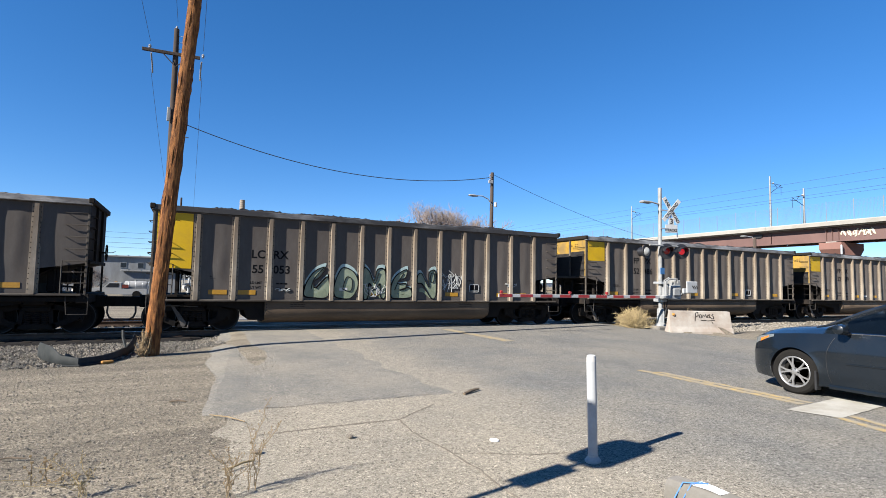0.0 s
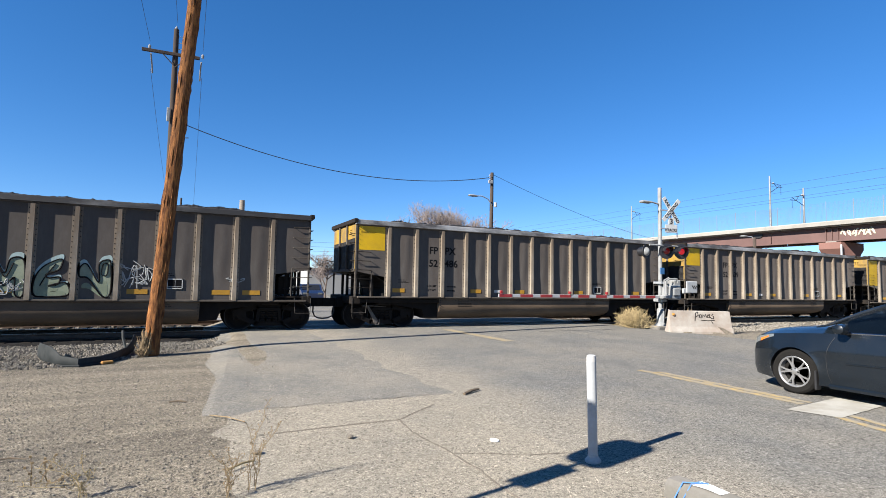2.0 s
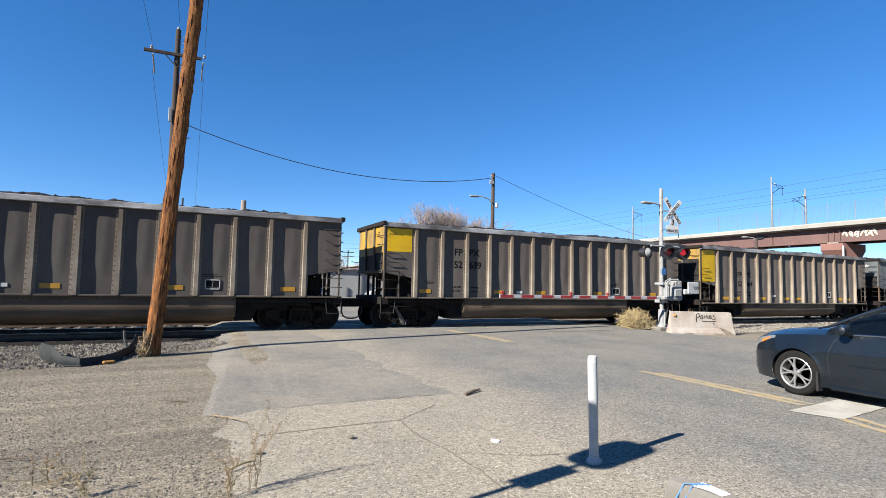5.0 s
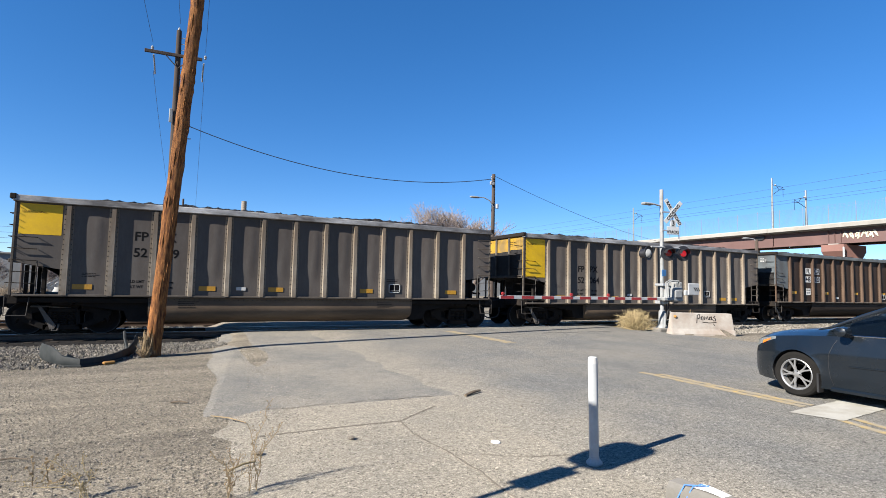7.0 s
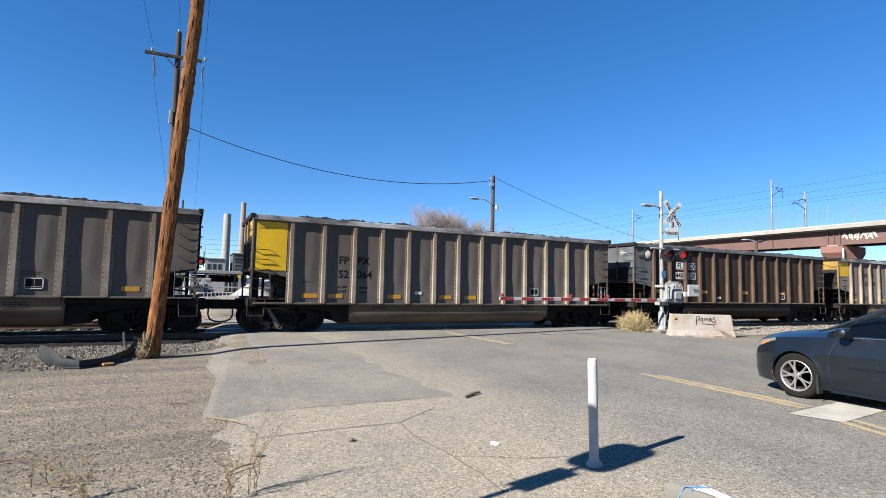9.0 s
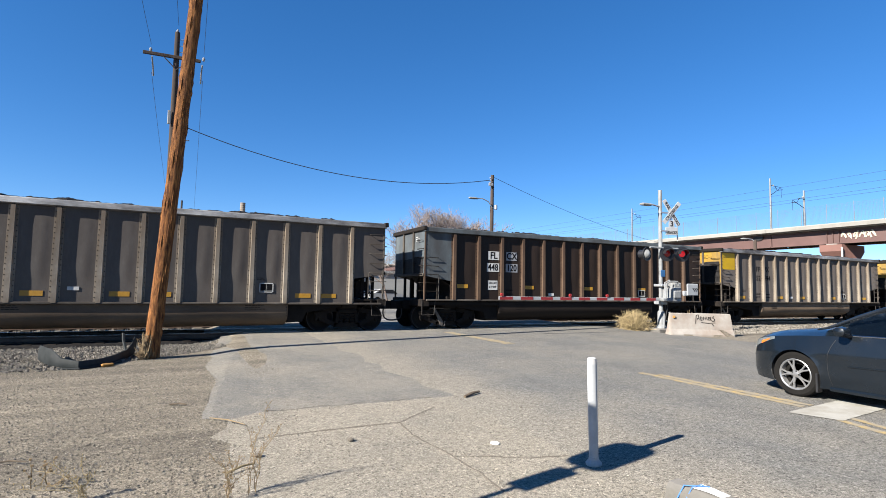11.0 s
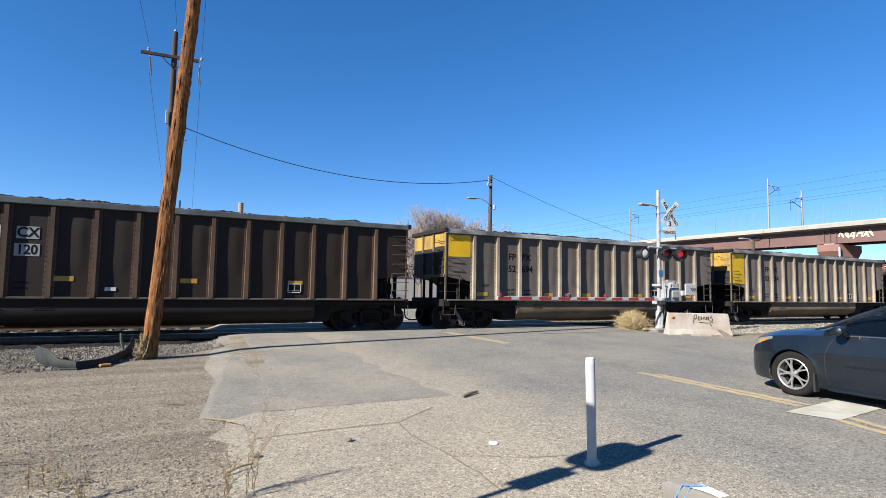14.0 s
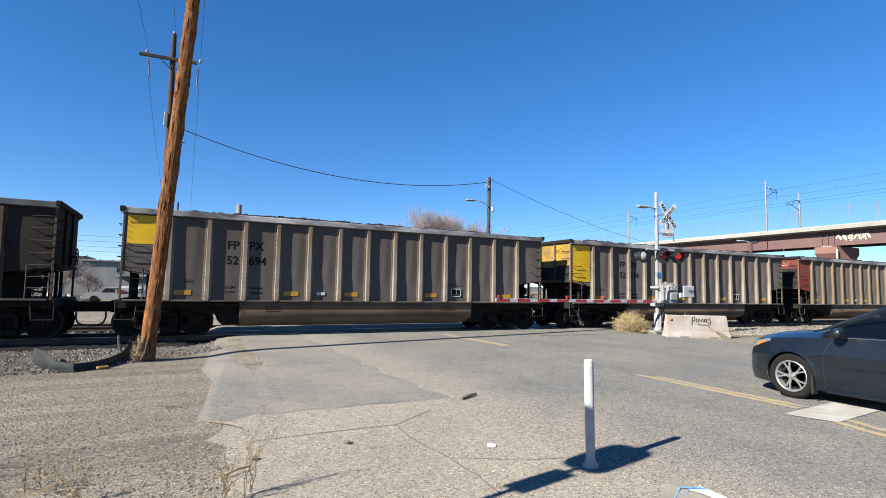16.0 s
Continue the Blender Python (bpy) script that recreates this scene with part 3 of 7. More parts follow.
def wheelset_shape():
    s = Shape()
    for sgn in (-1, 1):
        w = wheel_shape(0, sgn)
        s.add(w.v, w.f)
        # end cap with bolts on the axle's bearing
        m = Matrix.Translation((0, sgn * .93, 0)) @ Euler((radians(-90 * sgn), 0, 0)).to_matrix().to_4x4()
        s.lathe([(.11, -.09), (.12, -.02), (.10, .03), (.05, .035)], 14, m)
        for k in range(3):
            a = 2 * math.pi * k / 3
            c = Vector((.06 * math.cos(a), sgn * .97, .06 * math.sin(a)))
            s.box(c.x - .014, c.x + .014, c.y - .01, c.y + .01, c.z - .014, c.z + .014)
        # raised marks on the wheel plate
        for k in range(2):
            a = math.pi * k
            s.box(.2 * math.cos(a) - .03, .2 * math.cos(a) + .03, sgn * .795, sgn * .815, .2 * math.sin(a) - .02, .2 * math.sin(a) + .02)
    s.tube([(0, -.94, 0), (0, .94, 0)], .075, 12)
    return s


def sideframe_shape():
    """A cast truck side: arched top, window for the springs, jaws over the axles."""
    s = Shape()
    y0, y1 = -1.06, -.96
    def bar(a, b, t):
        a, b = Vector(a), Vector(b)
        d = (b - a).normalized()
        n = Vector((-d.y, d.x)) * t
        p = [a + n, b + n, b - n, a - n]
        s.prism([(q.x, q.y) for q in p], 'y', y0, y1)
    bar((-1.12, .58), (-.35, .76), .075)
    bar((1.12, .58), (.35, .76), .075)
    bar((-.40, .77), (.40, .77), .07)
    bar((-.95, .46), (-.38, .21), .075)
    bar((.95, .46), (.38, .21), .075)
    bar((-.45, .21), (.45, .21), .065)
    bar((-.36, .24), (-.30, .74), .05)
    bar((.36, .24), (.30, .74), .05)
    for sx in (-1, 1):
        s.prism([(sx * .89 - .17, .66), (sx * .89 + .17, .66), (sx * .89 + .2, .45), (sx * .89 + .16, .33), (sx * .89 + .11, .45), (sx * .89 - .11, .45), (sx * .89 - .16, .33), (sx * .89 - .2, .45)], 'y', y0 - .02, y1 + .02)
    return s


def springs_shape():
    s = Shape()
    for x in (-.2, 0, .2):
        for k in range(6):
            z = .28 + k * .055
            s.lathe([(.075, z), (.09, z + .015), (.09, z + .03), (.075, z + .045)], 10, Matrix.Translation((x, -1.0, 0)))
    s.box(-.33, .33, -1.1, -.9, .62, .74, .02)
    return s


def brake_rig_shape():
    """Levers and a hanger that show beside the outer wheel."""
    s = Shape()
    s.prism([(.26, .78), (.34, .78), (.70, .26), (.66, .16), (.56, .16), (.52, .28)], 'y', -1.10, -1.06)
    s.tube([(.60, -1.08, .30), (.62, -1.08, .12), (.74, -1.08, .12), (.76, -1.08, .30)], .022, 6)
    s.tube([(.15, -1.06, .80), (1.0, -1.06, .74)], .02, 6)
    s.box(.1, .5, -1.12, -1.0, .76, .80, .01)
    return s


def coal_heap(seed):
    def fn(u, v):
        x = X0 + .15 + u * (X1 - X0 - .3)
        y = (v - .5) * 2 * (SKIN - .05)
        ridge = 1 - (2 * v - 1) ** 2
        lump = .5 + .5 * noise.noise((seed + u * 5, v * 2, 3))
        edge = min(1, u * 9, (1 - u) * 9)
        z = TOP - .26 + min(1, 1.5 * ridge) * edge * (.315 + .15 * lump) + .05 * noise.noise((x * 2.2, y * 2.2, seed)) + .05 * noise.noise((x * 6, y * 6, seed)) + .035 * noise.noise((x * 13, y * 13, seed))
        return (x, y, z)
    return Shape().grid(fn, 230, 22)


def ladder(parent, x0, x1, y, zs, sgn, material):
    """Grab irons: bent bars standing off the side."""
    for z in zs:
        s = Shape().tube([(x0, y, z), (x0, y - .06, z), (x1, y - .06, z - .012), (x1, y, z - .012)], .012, 5)
        part("grab_iron", s, material, parent)


def bars(parent, x, y, z, rows, material, w=.3, h=.035, gap=.055, name="small_lettering", label="", seed=0):
    """Lines of small unreadable lettering as plain broken bars."""
    rnd = random.Random(seed)
    s = Shape()
    for r in range(rows):
        q = x
        end = x + w * rnd.uniform(.7, 1)
        while q < end:
            n = rnd.uniform(.04, .11)
            s.box(q, min(end, q + n), y - .003, y, z - r * gap - h, z - r * gap)
            q += n + .02
    tagged(part(name, s, material, parent, label), kind="stuff")


def coal_car(k, spec):
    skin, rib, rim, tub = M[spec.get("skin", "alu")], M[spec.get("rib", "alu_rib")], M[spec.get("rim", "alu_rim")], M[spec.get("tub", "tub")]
    car = thing("coal_gondola", pose(0, 0, 0), spec["label"], "railcar", "cars of the coal train")
    rnd = random.Random(100 + k)
    # side sheets
    edges = RIBS
    for i in range(len(edges) - 1):
        w = edges[i + 1] - edges[i]
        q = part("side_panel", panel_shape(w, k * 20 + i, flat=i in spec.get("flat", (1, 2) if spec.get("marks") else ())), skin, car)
        q.location.x = (edges[i] + edges[i + 1]) / 2
        q.data.polygons.foreach_set("use_smooth", [True] * len(q.data.polygons))
    for right in (False, True):
        m = M[spec.get("end_panel", spec.get("skin", "alu"))] if not right else skin
        part("side_panel", cached("side_panel/%d" % right, m, lambda: end_panel_shape(right), True), m, car, "cut-away end sheet")
    # the far side in one sheet with its ribs
    prof = [(X0, 1.98), (RIBS[0], 1.78), (RIBS[0], SILL), (RIBS[-1], SILL), (RIBS[-1], 1.78), (X1, 1.98), (X1, TOP - .17), (X0, TOP - .17)]
    part("far_side", cached("far_side", skin, lambda: Shape().prism(prof, 'y', SKIN - .02, SKIN)), skin, car)
    rm = cached("rib", rib, rib_shape)
    bm_ = cached("rivet_strip", M["bolt"], bolt_rows)
    for x in RIBS:
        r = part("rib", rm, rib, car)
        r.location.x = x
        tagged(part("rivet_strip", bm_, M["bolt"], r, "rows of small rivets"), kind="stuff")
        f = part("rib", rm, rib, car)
        f.location.x, f.rotation_euler.z = x, math.pi
    # rim round the top
    def rim_shape():
        s = Shape()
        for y0, y1 in ((-HALF_W - .02, -SKIN + .06), (SKIN - .06, HALF_W + .02)):
            s.box(X0 - .03, X1 + .03, y0, y1, TOP - .17, TOP, .015)
        return s
    part("top_chord", cached("top_chord", rim, rim_shape), rim, car, "dented top chord with worn paint")
    chord = cached("end_chord", M["grime"], lambda: Shape().box(0, .14, -HALF_W - .04, HALF_W + .04, TOP - .12, TOP + .03, .02))
    for a in (X0 - .09, X1 - .05):
        part("end_chord", chord, M["grime"], car, "black stiffener across the end").location.x = a
    # ends: upright sheet with stiffeners and the sloping sheet under it
    end_m = M[spec.get("end", "yellow_dirty")]
    for right in (False, True):
        def end_sheet():
            s = Shape().box(X0, X0 + .02, -SKIN, SKIN, 1.96, TOP - .12)
            if right:
                s.moved(Matrix.Translation((PITCH, 0, 0)) @ Matrix.Diagonal((-1, 1, 1, 1)))
            return s
        # right end faces away from the sun: black holds its shade as well as dirt
        m = M["black_iron"] if right else end_m
        e = part("end_sheet", cached("end_sheet/%d" % right, m, end_sheet), m, car, "upright end sheet, coal-stained below")
        if not right:
            # black lower part: coal dirt together with the previous car's shadow, painted on
            r2 = random.Random(500 + k)
            q0 = 2.62 if k % 2 else 3.05
            top = [(-SKIN + .06 + i * (2 * SKIN - .12) / 14, q0 + (.06 if i < 5 else 0) + r2.uniform(-.012, .012)) for i in range(15)]
            st = Shape().prism([(-SKIN + .06, 1.97)] + top + [(SKIN - .06, 1.97)], 'x', X0 - .005, X0 + .002)
            part("coal_stain", st, M["coal"], e, "black coal dust and painted shadow over the lower sheet")
        def end_posts():
            s = Shape()
            for y in (-.5, .5):
                s.box(X0 - .06, X0, y - .05, y + .05, 2.0, TOP - .12, .01)
            s.box(X0 - .05, X0, -SKIN, SKIN, 1.96, 2.06, .01)
            if right:
                s.moved(Matrix.Translation((PITCH, 0, 0)) @ Matrix.Diagonal((-1, 1, 1, 1)))
            return s
        # stiffeners of the right end are blackened for the same shade
        sm = M["black_iron"] if right else M["sill"]
        part("end_stiffener", cached("end_stiffener/%d" % right, sm, end_posts), sm, e)
        def slope():
            pts = [(X0, 2.0), (1.5, 1.84), (1.8, 1.66), (1.93, 1.40), (1.95, SILL - .05)]
            s = Shape()
            for a, b in zip(pts, pts[1:]):
                s.prism([(a[0], a[1]), (b[0], b[1]), (b[0] + .02, b[1] - .02), (a[0] + .02, a[1] - .02)], 'y', -SKIN, SKIN)
            if right:
                s.moved(Matrix.Translation((PITCH, 0, 0)) @ Matrix.Diagonal((-1, 1, 1, 1)))
            return s
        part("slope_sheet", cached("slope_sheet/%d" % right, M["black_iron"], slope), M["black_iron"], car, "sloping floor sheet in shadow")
        pm = M["sill"] if rib is M["alu_rib"] else rib
        post = cached("corner_post", pm, lambda: Shape().box(-.028, .028, -.03, .03, .98, TOP - .15, .006))
        for y in (-SKIN + .01, SKIN - .01):
            part("corner_post", post, pm, car).location = (PITCH - X0 - .03 if right else X0 + .03, y, 0)
        stub = cached("platform_post", M["black_iron"], lambda: Shape().box(-.04, .04, -.05, .05, SILL - .1, 1.9))
        for x, y in ((1.02, -1.0), (1.02, -.35), (1.02, .35), (1.02, 1.0), (1.45, -1.2), (1.45, 1.2)):
            part("platform_post", stub, M["black_iron"], car).location = (PITCH - x if right else x, y, 0)
        # steps, grab irons and corner rails
        def mx(x):
            return PITCH - x if right else x
        zs = [1.42, 1.72, 2.03, 2.34, 2.65] if not right else [1.42, 1.72, 2.03, 2.36, 2.69, 3.02, 3.35]
        ladder(car, mx(X0 + .05), mx(X0 + .55), -SKIN - .02, zs, 1, M["grime"] if not right else M["sill"])
        s = Shape().tube([(mx(X0 + .58), -SKIN - .05, SILL), (mx(X0 + .58), -SKIN - .05, 2.02)], .018, 5)
        part("corner_rail", s, M["step_iron"], car)
        s = Shape().tube([(mx(X0 - .06), -SKIN - .02, 1.05), (mx(X0 - .06), -SKIN - .02, .56), (mx(X0 + .42), -SKIN - .02, .56), (mx(X0 + .46), -SKIN - .02, 1.05)], .014, 5)
        part("sill_step", s, M["step_iron"], car, "bent steel stirrup step")
        rung = cached("end_rung/%d" % right, M["grime"], lambda: Shape().tube([(0, -SKIN + .05, 0), (.09 if right else -.09, -SKIN + .05, 0), (.09 if right else -.09, -SKIN + .48, 0), (0, -SKIN + .48, 0)], .012, 5))
        for z in (1.42, 1.72, 2.03, 2.34, 2.65, 2.96, 3.27):
            part("end_rung", rung, M["grime"], car).location = (mx(X0), 0, z)
        lever = Shape().tube([(mx(X0), SKIN - .05, 2.4), (mx(X0 - .22), SKIN - .1, 2.4), (mx(X0 - .3), SKIN + .05, 2.45)], .012, 5)
        part("uncoupling_lever", lever, M["grime"], car)
        # coupler, hose and end sill
        def coupler():
            s = Shape()
            s.box(.12, 2.0, -.10, .10, .78, 1.0, .03)
            s.prism([(.45, -.12), (.2, -.2), (0, -.18), (-.07, -.05), (-.05, .06), (.06, .08), (.02, .15), (.2, .2), (.45, .12)], 'z', .72, 1.02)
            s.box(.45, .75, -.3, .3, .70, 1.06, .03)
            if right:
                s.moved(Matrix.Translation((PITCH, 0, 0)) @ Matrix.Diagonal((-1, -1, 1, 1)))
            return s
        part("coupler", cached("coupler/%d" % right, M["black_iron"], coupler), M["black_iron"], car, "heavy cast coupler")
        def hose():
            s = Shape().tube([(.36, -.34, .74), (.37, -.35, .55), (.31, -.34, .40), (.18, -.30, .33), (0, -.26, .31)], .027, 7)
            if right:
                s.moved(Matrix.Translation((PITCH, 0, 0)) @ Matrix.Diagonal((-1, 1, 1, 1)))
            return s
        part("air_hose", cached("air_hose/%d" % right, M["wire"], hose, True), M["wire"], car, "black rubber brake hose")
        def end_sill():
            s = Shape().box(X0 - .08, X0 + .22, -SKIN - .02, SKIN + .02, .86, SILL, .02)
            s.box(X0, 2.0, -SKIN, SKIN, SILL - .06, SILL - .01)
            if right:
                s.moved(Matrix.Translation((PITCH, 0, 0)) @ Matrix.Diagonal((-1, 1, 1, 1)))
            return s
        part("end_platform", cached("end_platform/%d" % right, M["grime"], end_sill), M["grime"], car)
    # brake gear on the trailing end
    s = Shape().lathe([(.25, -.012), (.27, 0), (.25, .012), (.235, 0)], 20, Matrix.Translation((X1 + .2, .35, 2.35)) @ Euler((0, radians(90), 0)).to_matrix().to_4x4(), True)
    for a in range(4):
        t = a * math.pi / 4
        s.tube([(X1 + .2, .35 + .25 * math.cos(t), 2.35 + .25 * math.sin(t)), (X1 + .2, .35 - .25 * math.cos(t), 2.35 - .25 * math.sin(t))], .01, 5)
    s.tube([(X1, .35, 2.35), (X1 + .2, .35, 2.35)], .03, 6)
    part("brake_wheel", s, M["black_iron"], car, "round iron hand-brake wheel")
    s = Shape().lathe([(.17, -.25), (.18, 0), (.16, .3)], 14, Matrix.Translation((X1 - .55, -.75, 1.55)) @ Euler((radians(90), 0, 0)).to_matrix().to_4x4())
    s.tube([(X1 - .3, -.7, 1.3), (X1 - .3, -1.2, 1.3), (X1 - .8, -1.3, 1.35)], .03, 6)
    s.box(X1 - .95, X1 - .65, -1.2, -.8, 1.15, 1.75, .03)
    s.tube([(X1 - .75, -1.3, 1.2), (X1 - .75, -1.32, 1.9)], .018, 5)
    s.tube([(X1 - .45, -1.3, 1.2), (X1 - .45, -1.32, 1.9)], .018, 5)
    part("brake_cylinder", s, M["black_iron"], car)
    # sills, tub, centre sill
    def sill():
        s = Shape()
        for y in (-1, 1):
            s.box(X0 + .1, X1 - .1, y * (SKIN + .04) - .05, y * (SKIN + .04) + .05, SILL - .055, SILL + .005, .012)
        return s
    part("side_sill", cached("side_sill", M["sill"], sill), M["sill"], car)
    def sill_low():
        s = Shape()
        for y in (-1, 1):
            s.box(X0 + .1, X1 - .1, y * (SKIN - .06) - .03, y * (SKIN - .06) + .03, SILL - .22, SILL - .09, .01)
        s.box(.6, PITCH - .6, -.2, .2, .72, 1.05, .02)
        for x in (1.92, PITCH - 1.92):
            s.box(x - .25, x + .25, -1.35, 1.35, .82, 1.08, .03)
        return s
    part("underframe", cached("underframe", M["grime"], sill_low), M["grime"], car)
    def tub_shape():
        pr = []
        R = 1.47
        for i in range(15):
            a = math.pi * i / 14
            pr.append((-R * math.cos(a), .78 - .54 * math.sin(a) ** .7))
        pr = [(-R, 1.06)] + pr + [(R, 1.06)]
        s = Shape()
        xs = [3.98, 4.05, 7.0, 9.2, 12.1, 12.2]
        sc = [.99, 1, 1, 1, 1, .99]
        for x, q in zip(xs, sc):
            for y, z in pr:
                s.v.append((x, y * (q if z < 1 else 1), 1.06 - (1.06 - z) * q))
        n = len(pr)
        s.f = [tuple(range(n))[::-1], tuple((len(xs) - 1) * n + i for i in range(n))]
        s.f += [(j * n + i, j * n + (i + 1) % n, (j + 1) * n + (i + 1) % n, (j + 1) * n + i) for j in range(len(xs) - 1) for i in range(n)]
        return s
    part("tub", cached("tub", tub, tub_shape, True), tub, car, "rounded dust-coated belly tub")
    def tub_bolts():
        s = Shape()
        for x in (4.02, 12.16):
            for i in range(5):
                s.box(x - .012, x + .012, -1.492, -1.46, .62 + i * .09, .645 + i * .09)
        for i in range(60):
            x = 4.1 + i * .136
            s.box(x - .01, x + .01, -1.492, -1.46, .99, 1.01)
        return s
    tagged(part("tub_rivets", cached("tub_rivets", M["bolt"], tub_bolts), M["bolt"], car), kind="stuff")
    # trucks
    for x in (1.92, PITCH - 1.92):
        fl = 1 if x > 8 else -1
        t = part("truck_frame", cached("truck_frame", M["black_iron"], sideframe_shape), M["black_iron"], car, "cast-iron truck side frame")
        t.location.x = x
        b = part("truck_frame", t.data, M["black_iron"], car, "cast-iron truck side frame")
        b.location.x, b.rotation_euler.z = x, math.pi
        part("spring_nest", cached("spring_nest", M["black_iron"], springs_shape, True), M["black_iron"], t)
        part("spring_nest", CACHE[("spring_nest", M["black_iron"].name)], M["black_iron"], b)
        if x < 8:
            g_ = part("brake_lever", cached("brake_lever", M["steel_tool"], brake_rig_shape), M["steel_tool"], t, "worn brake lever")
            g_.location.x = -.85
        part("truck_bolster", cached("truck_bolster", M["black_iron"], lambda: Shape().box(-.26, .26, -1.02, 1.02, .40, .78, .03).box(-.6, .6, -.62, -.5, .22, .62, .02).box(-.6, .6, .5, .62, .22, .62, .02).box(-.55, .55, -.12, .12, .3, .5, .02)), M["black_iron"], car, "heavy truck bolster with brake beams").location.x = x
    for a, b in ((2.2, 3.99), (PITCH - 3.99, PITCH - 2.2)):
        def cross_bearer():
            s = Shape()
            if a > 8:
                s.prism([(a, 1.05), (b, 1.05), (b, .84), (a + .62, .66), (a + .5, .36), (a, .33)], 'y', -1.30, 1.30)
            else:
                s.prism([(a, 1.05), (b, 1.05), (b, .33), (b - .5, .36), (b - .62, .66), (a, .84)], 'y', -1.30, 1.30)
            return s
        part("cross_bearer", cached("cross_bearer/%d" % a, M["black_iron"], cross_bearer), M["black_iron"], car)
    for x in AXLES:
        w = part("wheelset", cached("wheelset", M["wheel_steel"], wheelset_shape, True), M["wheel_steel"], car, "pair of dark cast wheels on one axle")
        w.location = (x, 0, WHEEL_R)
        ring = cached("tread_edge", M["tread_edge"], lambda: Shape().lathe([(WHEEL_R - .024, .0665), (WHEEL_R - .010, .0685), (WHEEL_R - .004, .060), (WHEEL_R - .012, .058)], 32, Matrix.Translation((0, -.755, 0)) @ Euler((radians(90), 0, 0)).to_matrix().to_4x4(), True))
        part("tread_edge", ring, M["tread_edge"], w, "worn bright wheel edge")
        WHEELSETS.append((w, x))
    # load
    part("coal_load", coal_heap(k * 7.3), M["coal"], car, "heaped black coal")
    # markings
    y = -SKIN - .004
    if spec.get("patch"):
        z0 = spec["patch"]
        def patch():
            return Shape().grid(lambda u, v: (X0 + .12 + u * (RIBS[0] - X0 - .27), -SKIN - .008 - .0115 * math.sin(math.pi * (.1 + .78 * u)), max(z0, 1.92 - .2 * u) + v * (TOP - .205 - max(z0, 1.92 - .2 * u))), 6, 6)
        part("yellow_panel", patch(), M["yellow"], car, "bright yellow paint panel", True)
        bars(car, X0 + .17, -SKIN - .022, TOP - .40, 2, M["grime"], .6, .009, .028, seed=k)
    pegs = Shape()
    for i in range(9):
        pegs.tube([(X0 + .10, -SKIN, TOP - .3 - i * .17), (X0 + .10, -SKIN - .05, TOP - .3 - i * .17)], .009, 4)
    part("bolt_row", cached("bolt_row", M["bolt"], lambda: pegs), M["bolt"], car)
    q = M["orange"]
    def dashes(xs, z=spec.get("dash_z", 1.27)):
        for x in xs:
            part("reflector_stripe", Shape().box(x, x + spec.get("dash_w", .46), y - .006, y + .012, z, z + .14), q, car, "faded orange reflector strip")
    dashes(spec.get("dashes", [2.14, 5.28, 7.27, 10.26, 13.5]))
    bars(car, 2.34, y + .001, 1.72, 3, M["grime"], .42, .014, .042, seed=k + 3)
    for i, t in enumerate(spec.get("marks", ())):
        for (txt, sx) in ((t[0], -1), (t[1], 1)):
            if not txt:
                continue
            zz = 2.82 - i * .46
            if spec.get("boards"):
                w_ = .5 if i == 0 else .55
                c_ = 4.06 + (.47 if sx > 0 else -.36 - (w_ - .5) * .5)
                # boards right of the rib take a darker copy with the rib's shade in it
                part("letter_board", Shape().box(c_ - w_ / 2, c_ + w_ / 2, y - .006, y + .008, zz - .16, zz + .17), M["white_text"] if not (sx > 0 and i < 9) else M["letter_shaded"], car, "pale lettering board")
                lettering(txt, .36, M["black_text"], car, pose(c_, y - .0075, zz, 90), squash=.95 if i == 0 else .85)
            else:
                lettering(txt, .36, M["black_text"], car, pose(4.06 + sx * .37 + (.0 if len(txt) < 3 else .05) + (.02 if sx < 0 else -.04), y + .003, 2.80 + spec.get("low", 0) - i * .47, 90), squash=1.0)
    if spec.get("marks"):
        if spec.get("boards"):
            part("letter_board", Shape().box(3.46, 3.88, y - .006, y + .008, 1.50, 1.86), M["white_text"], car, "pale lettering board")
        for j, txt in enumerate(("LD LMT", "LT WT")):
            lettering(txt, .105, M["black_text"], car, pose(3.67, y - .0075 if spec.get("boards") else y + .003, (1.76 if spec.get("boards") else 1.51) - j * .15, 90))
        bars(car, 4.28, y + .002, 1.52, 2, M["black_text"], .38, .045, .15, seed=k + 6)
    # small data boards near the far end of the side and on the tub
    fr = Shape()
    a0, a1, c0, c1 = 11.30, 11.72, 1.30, 1.60
    for a, b, c, d in ((a0, a1, c0, c0 + .028), (a0, a1, c1 - .028, c1), (a0, a0 + .026, c0, c1), (a1 - .026, a1, c0, c1), ((a0 + a1) / 2 + .005, (a0 + a1) / 2 + .012, c0 + .07, c1), (a0, a1, 1.366, 1.373)):
        fr.box(a, b, y - .018, y, c, d)
    part("data_board_frame", fr, M["white_text"], car)
    part("data_board", Shape().box(a0 + .01, a1 - .01, y - .014, y + .01, c0 + .01, c1 - .01), M["black_text"], car, "small black data panel")
    bars(car, 11.22, y + .001, 1.76, 2, M["grime"], .55, .022, seed=k + 8)
    for x in (4.75, 10.9):
        bars(car, x, -1.474, .95, 4, M["grime"], .62, .016, .055, seed=k + int(x))
    part("small_plate", Shape().box(6.33, 6.6, y - .012, y + .01, 1.30, 1.40), M["white_text"], car)
    # the end sheet's lettering
    s = Shape()
    for r in range(3):
        for c in range(4 if end_m is not M["slate"] else 3):
            if rnd.random() < .75:
                a = -1.0 + c * .12
                s.box(X0 - .005, X0 + .003, a, a + .08, TOP - .34 - r * .07, TOP - .315 - r * .07)
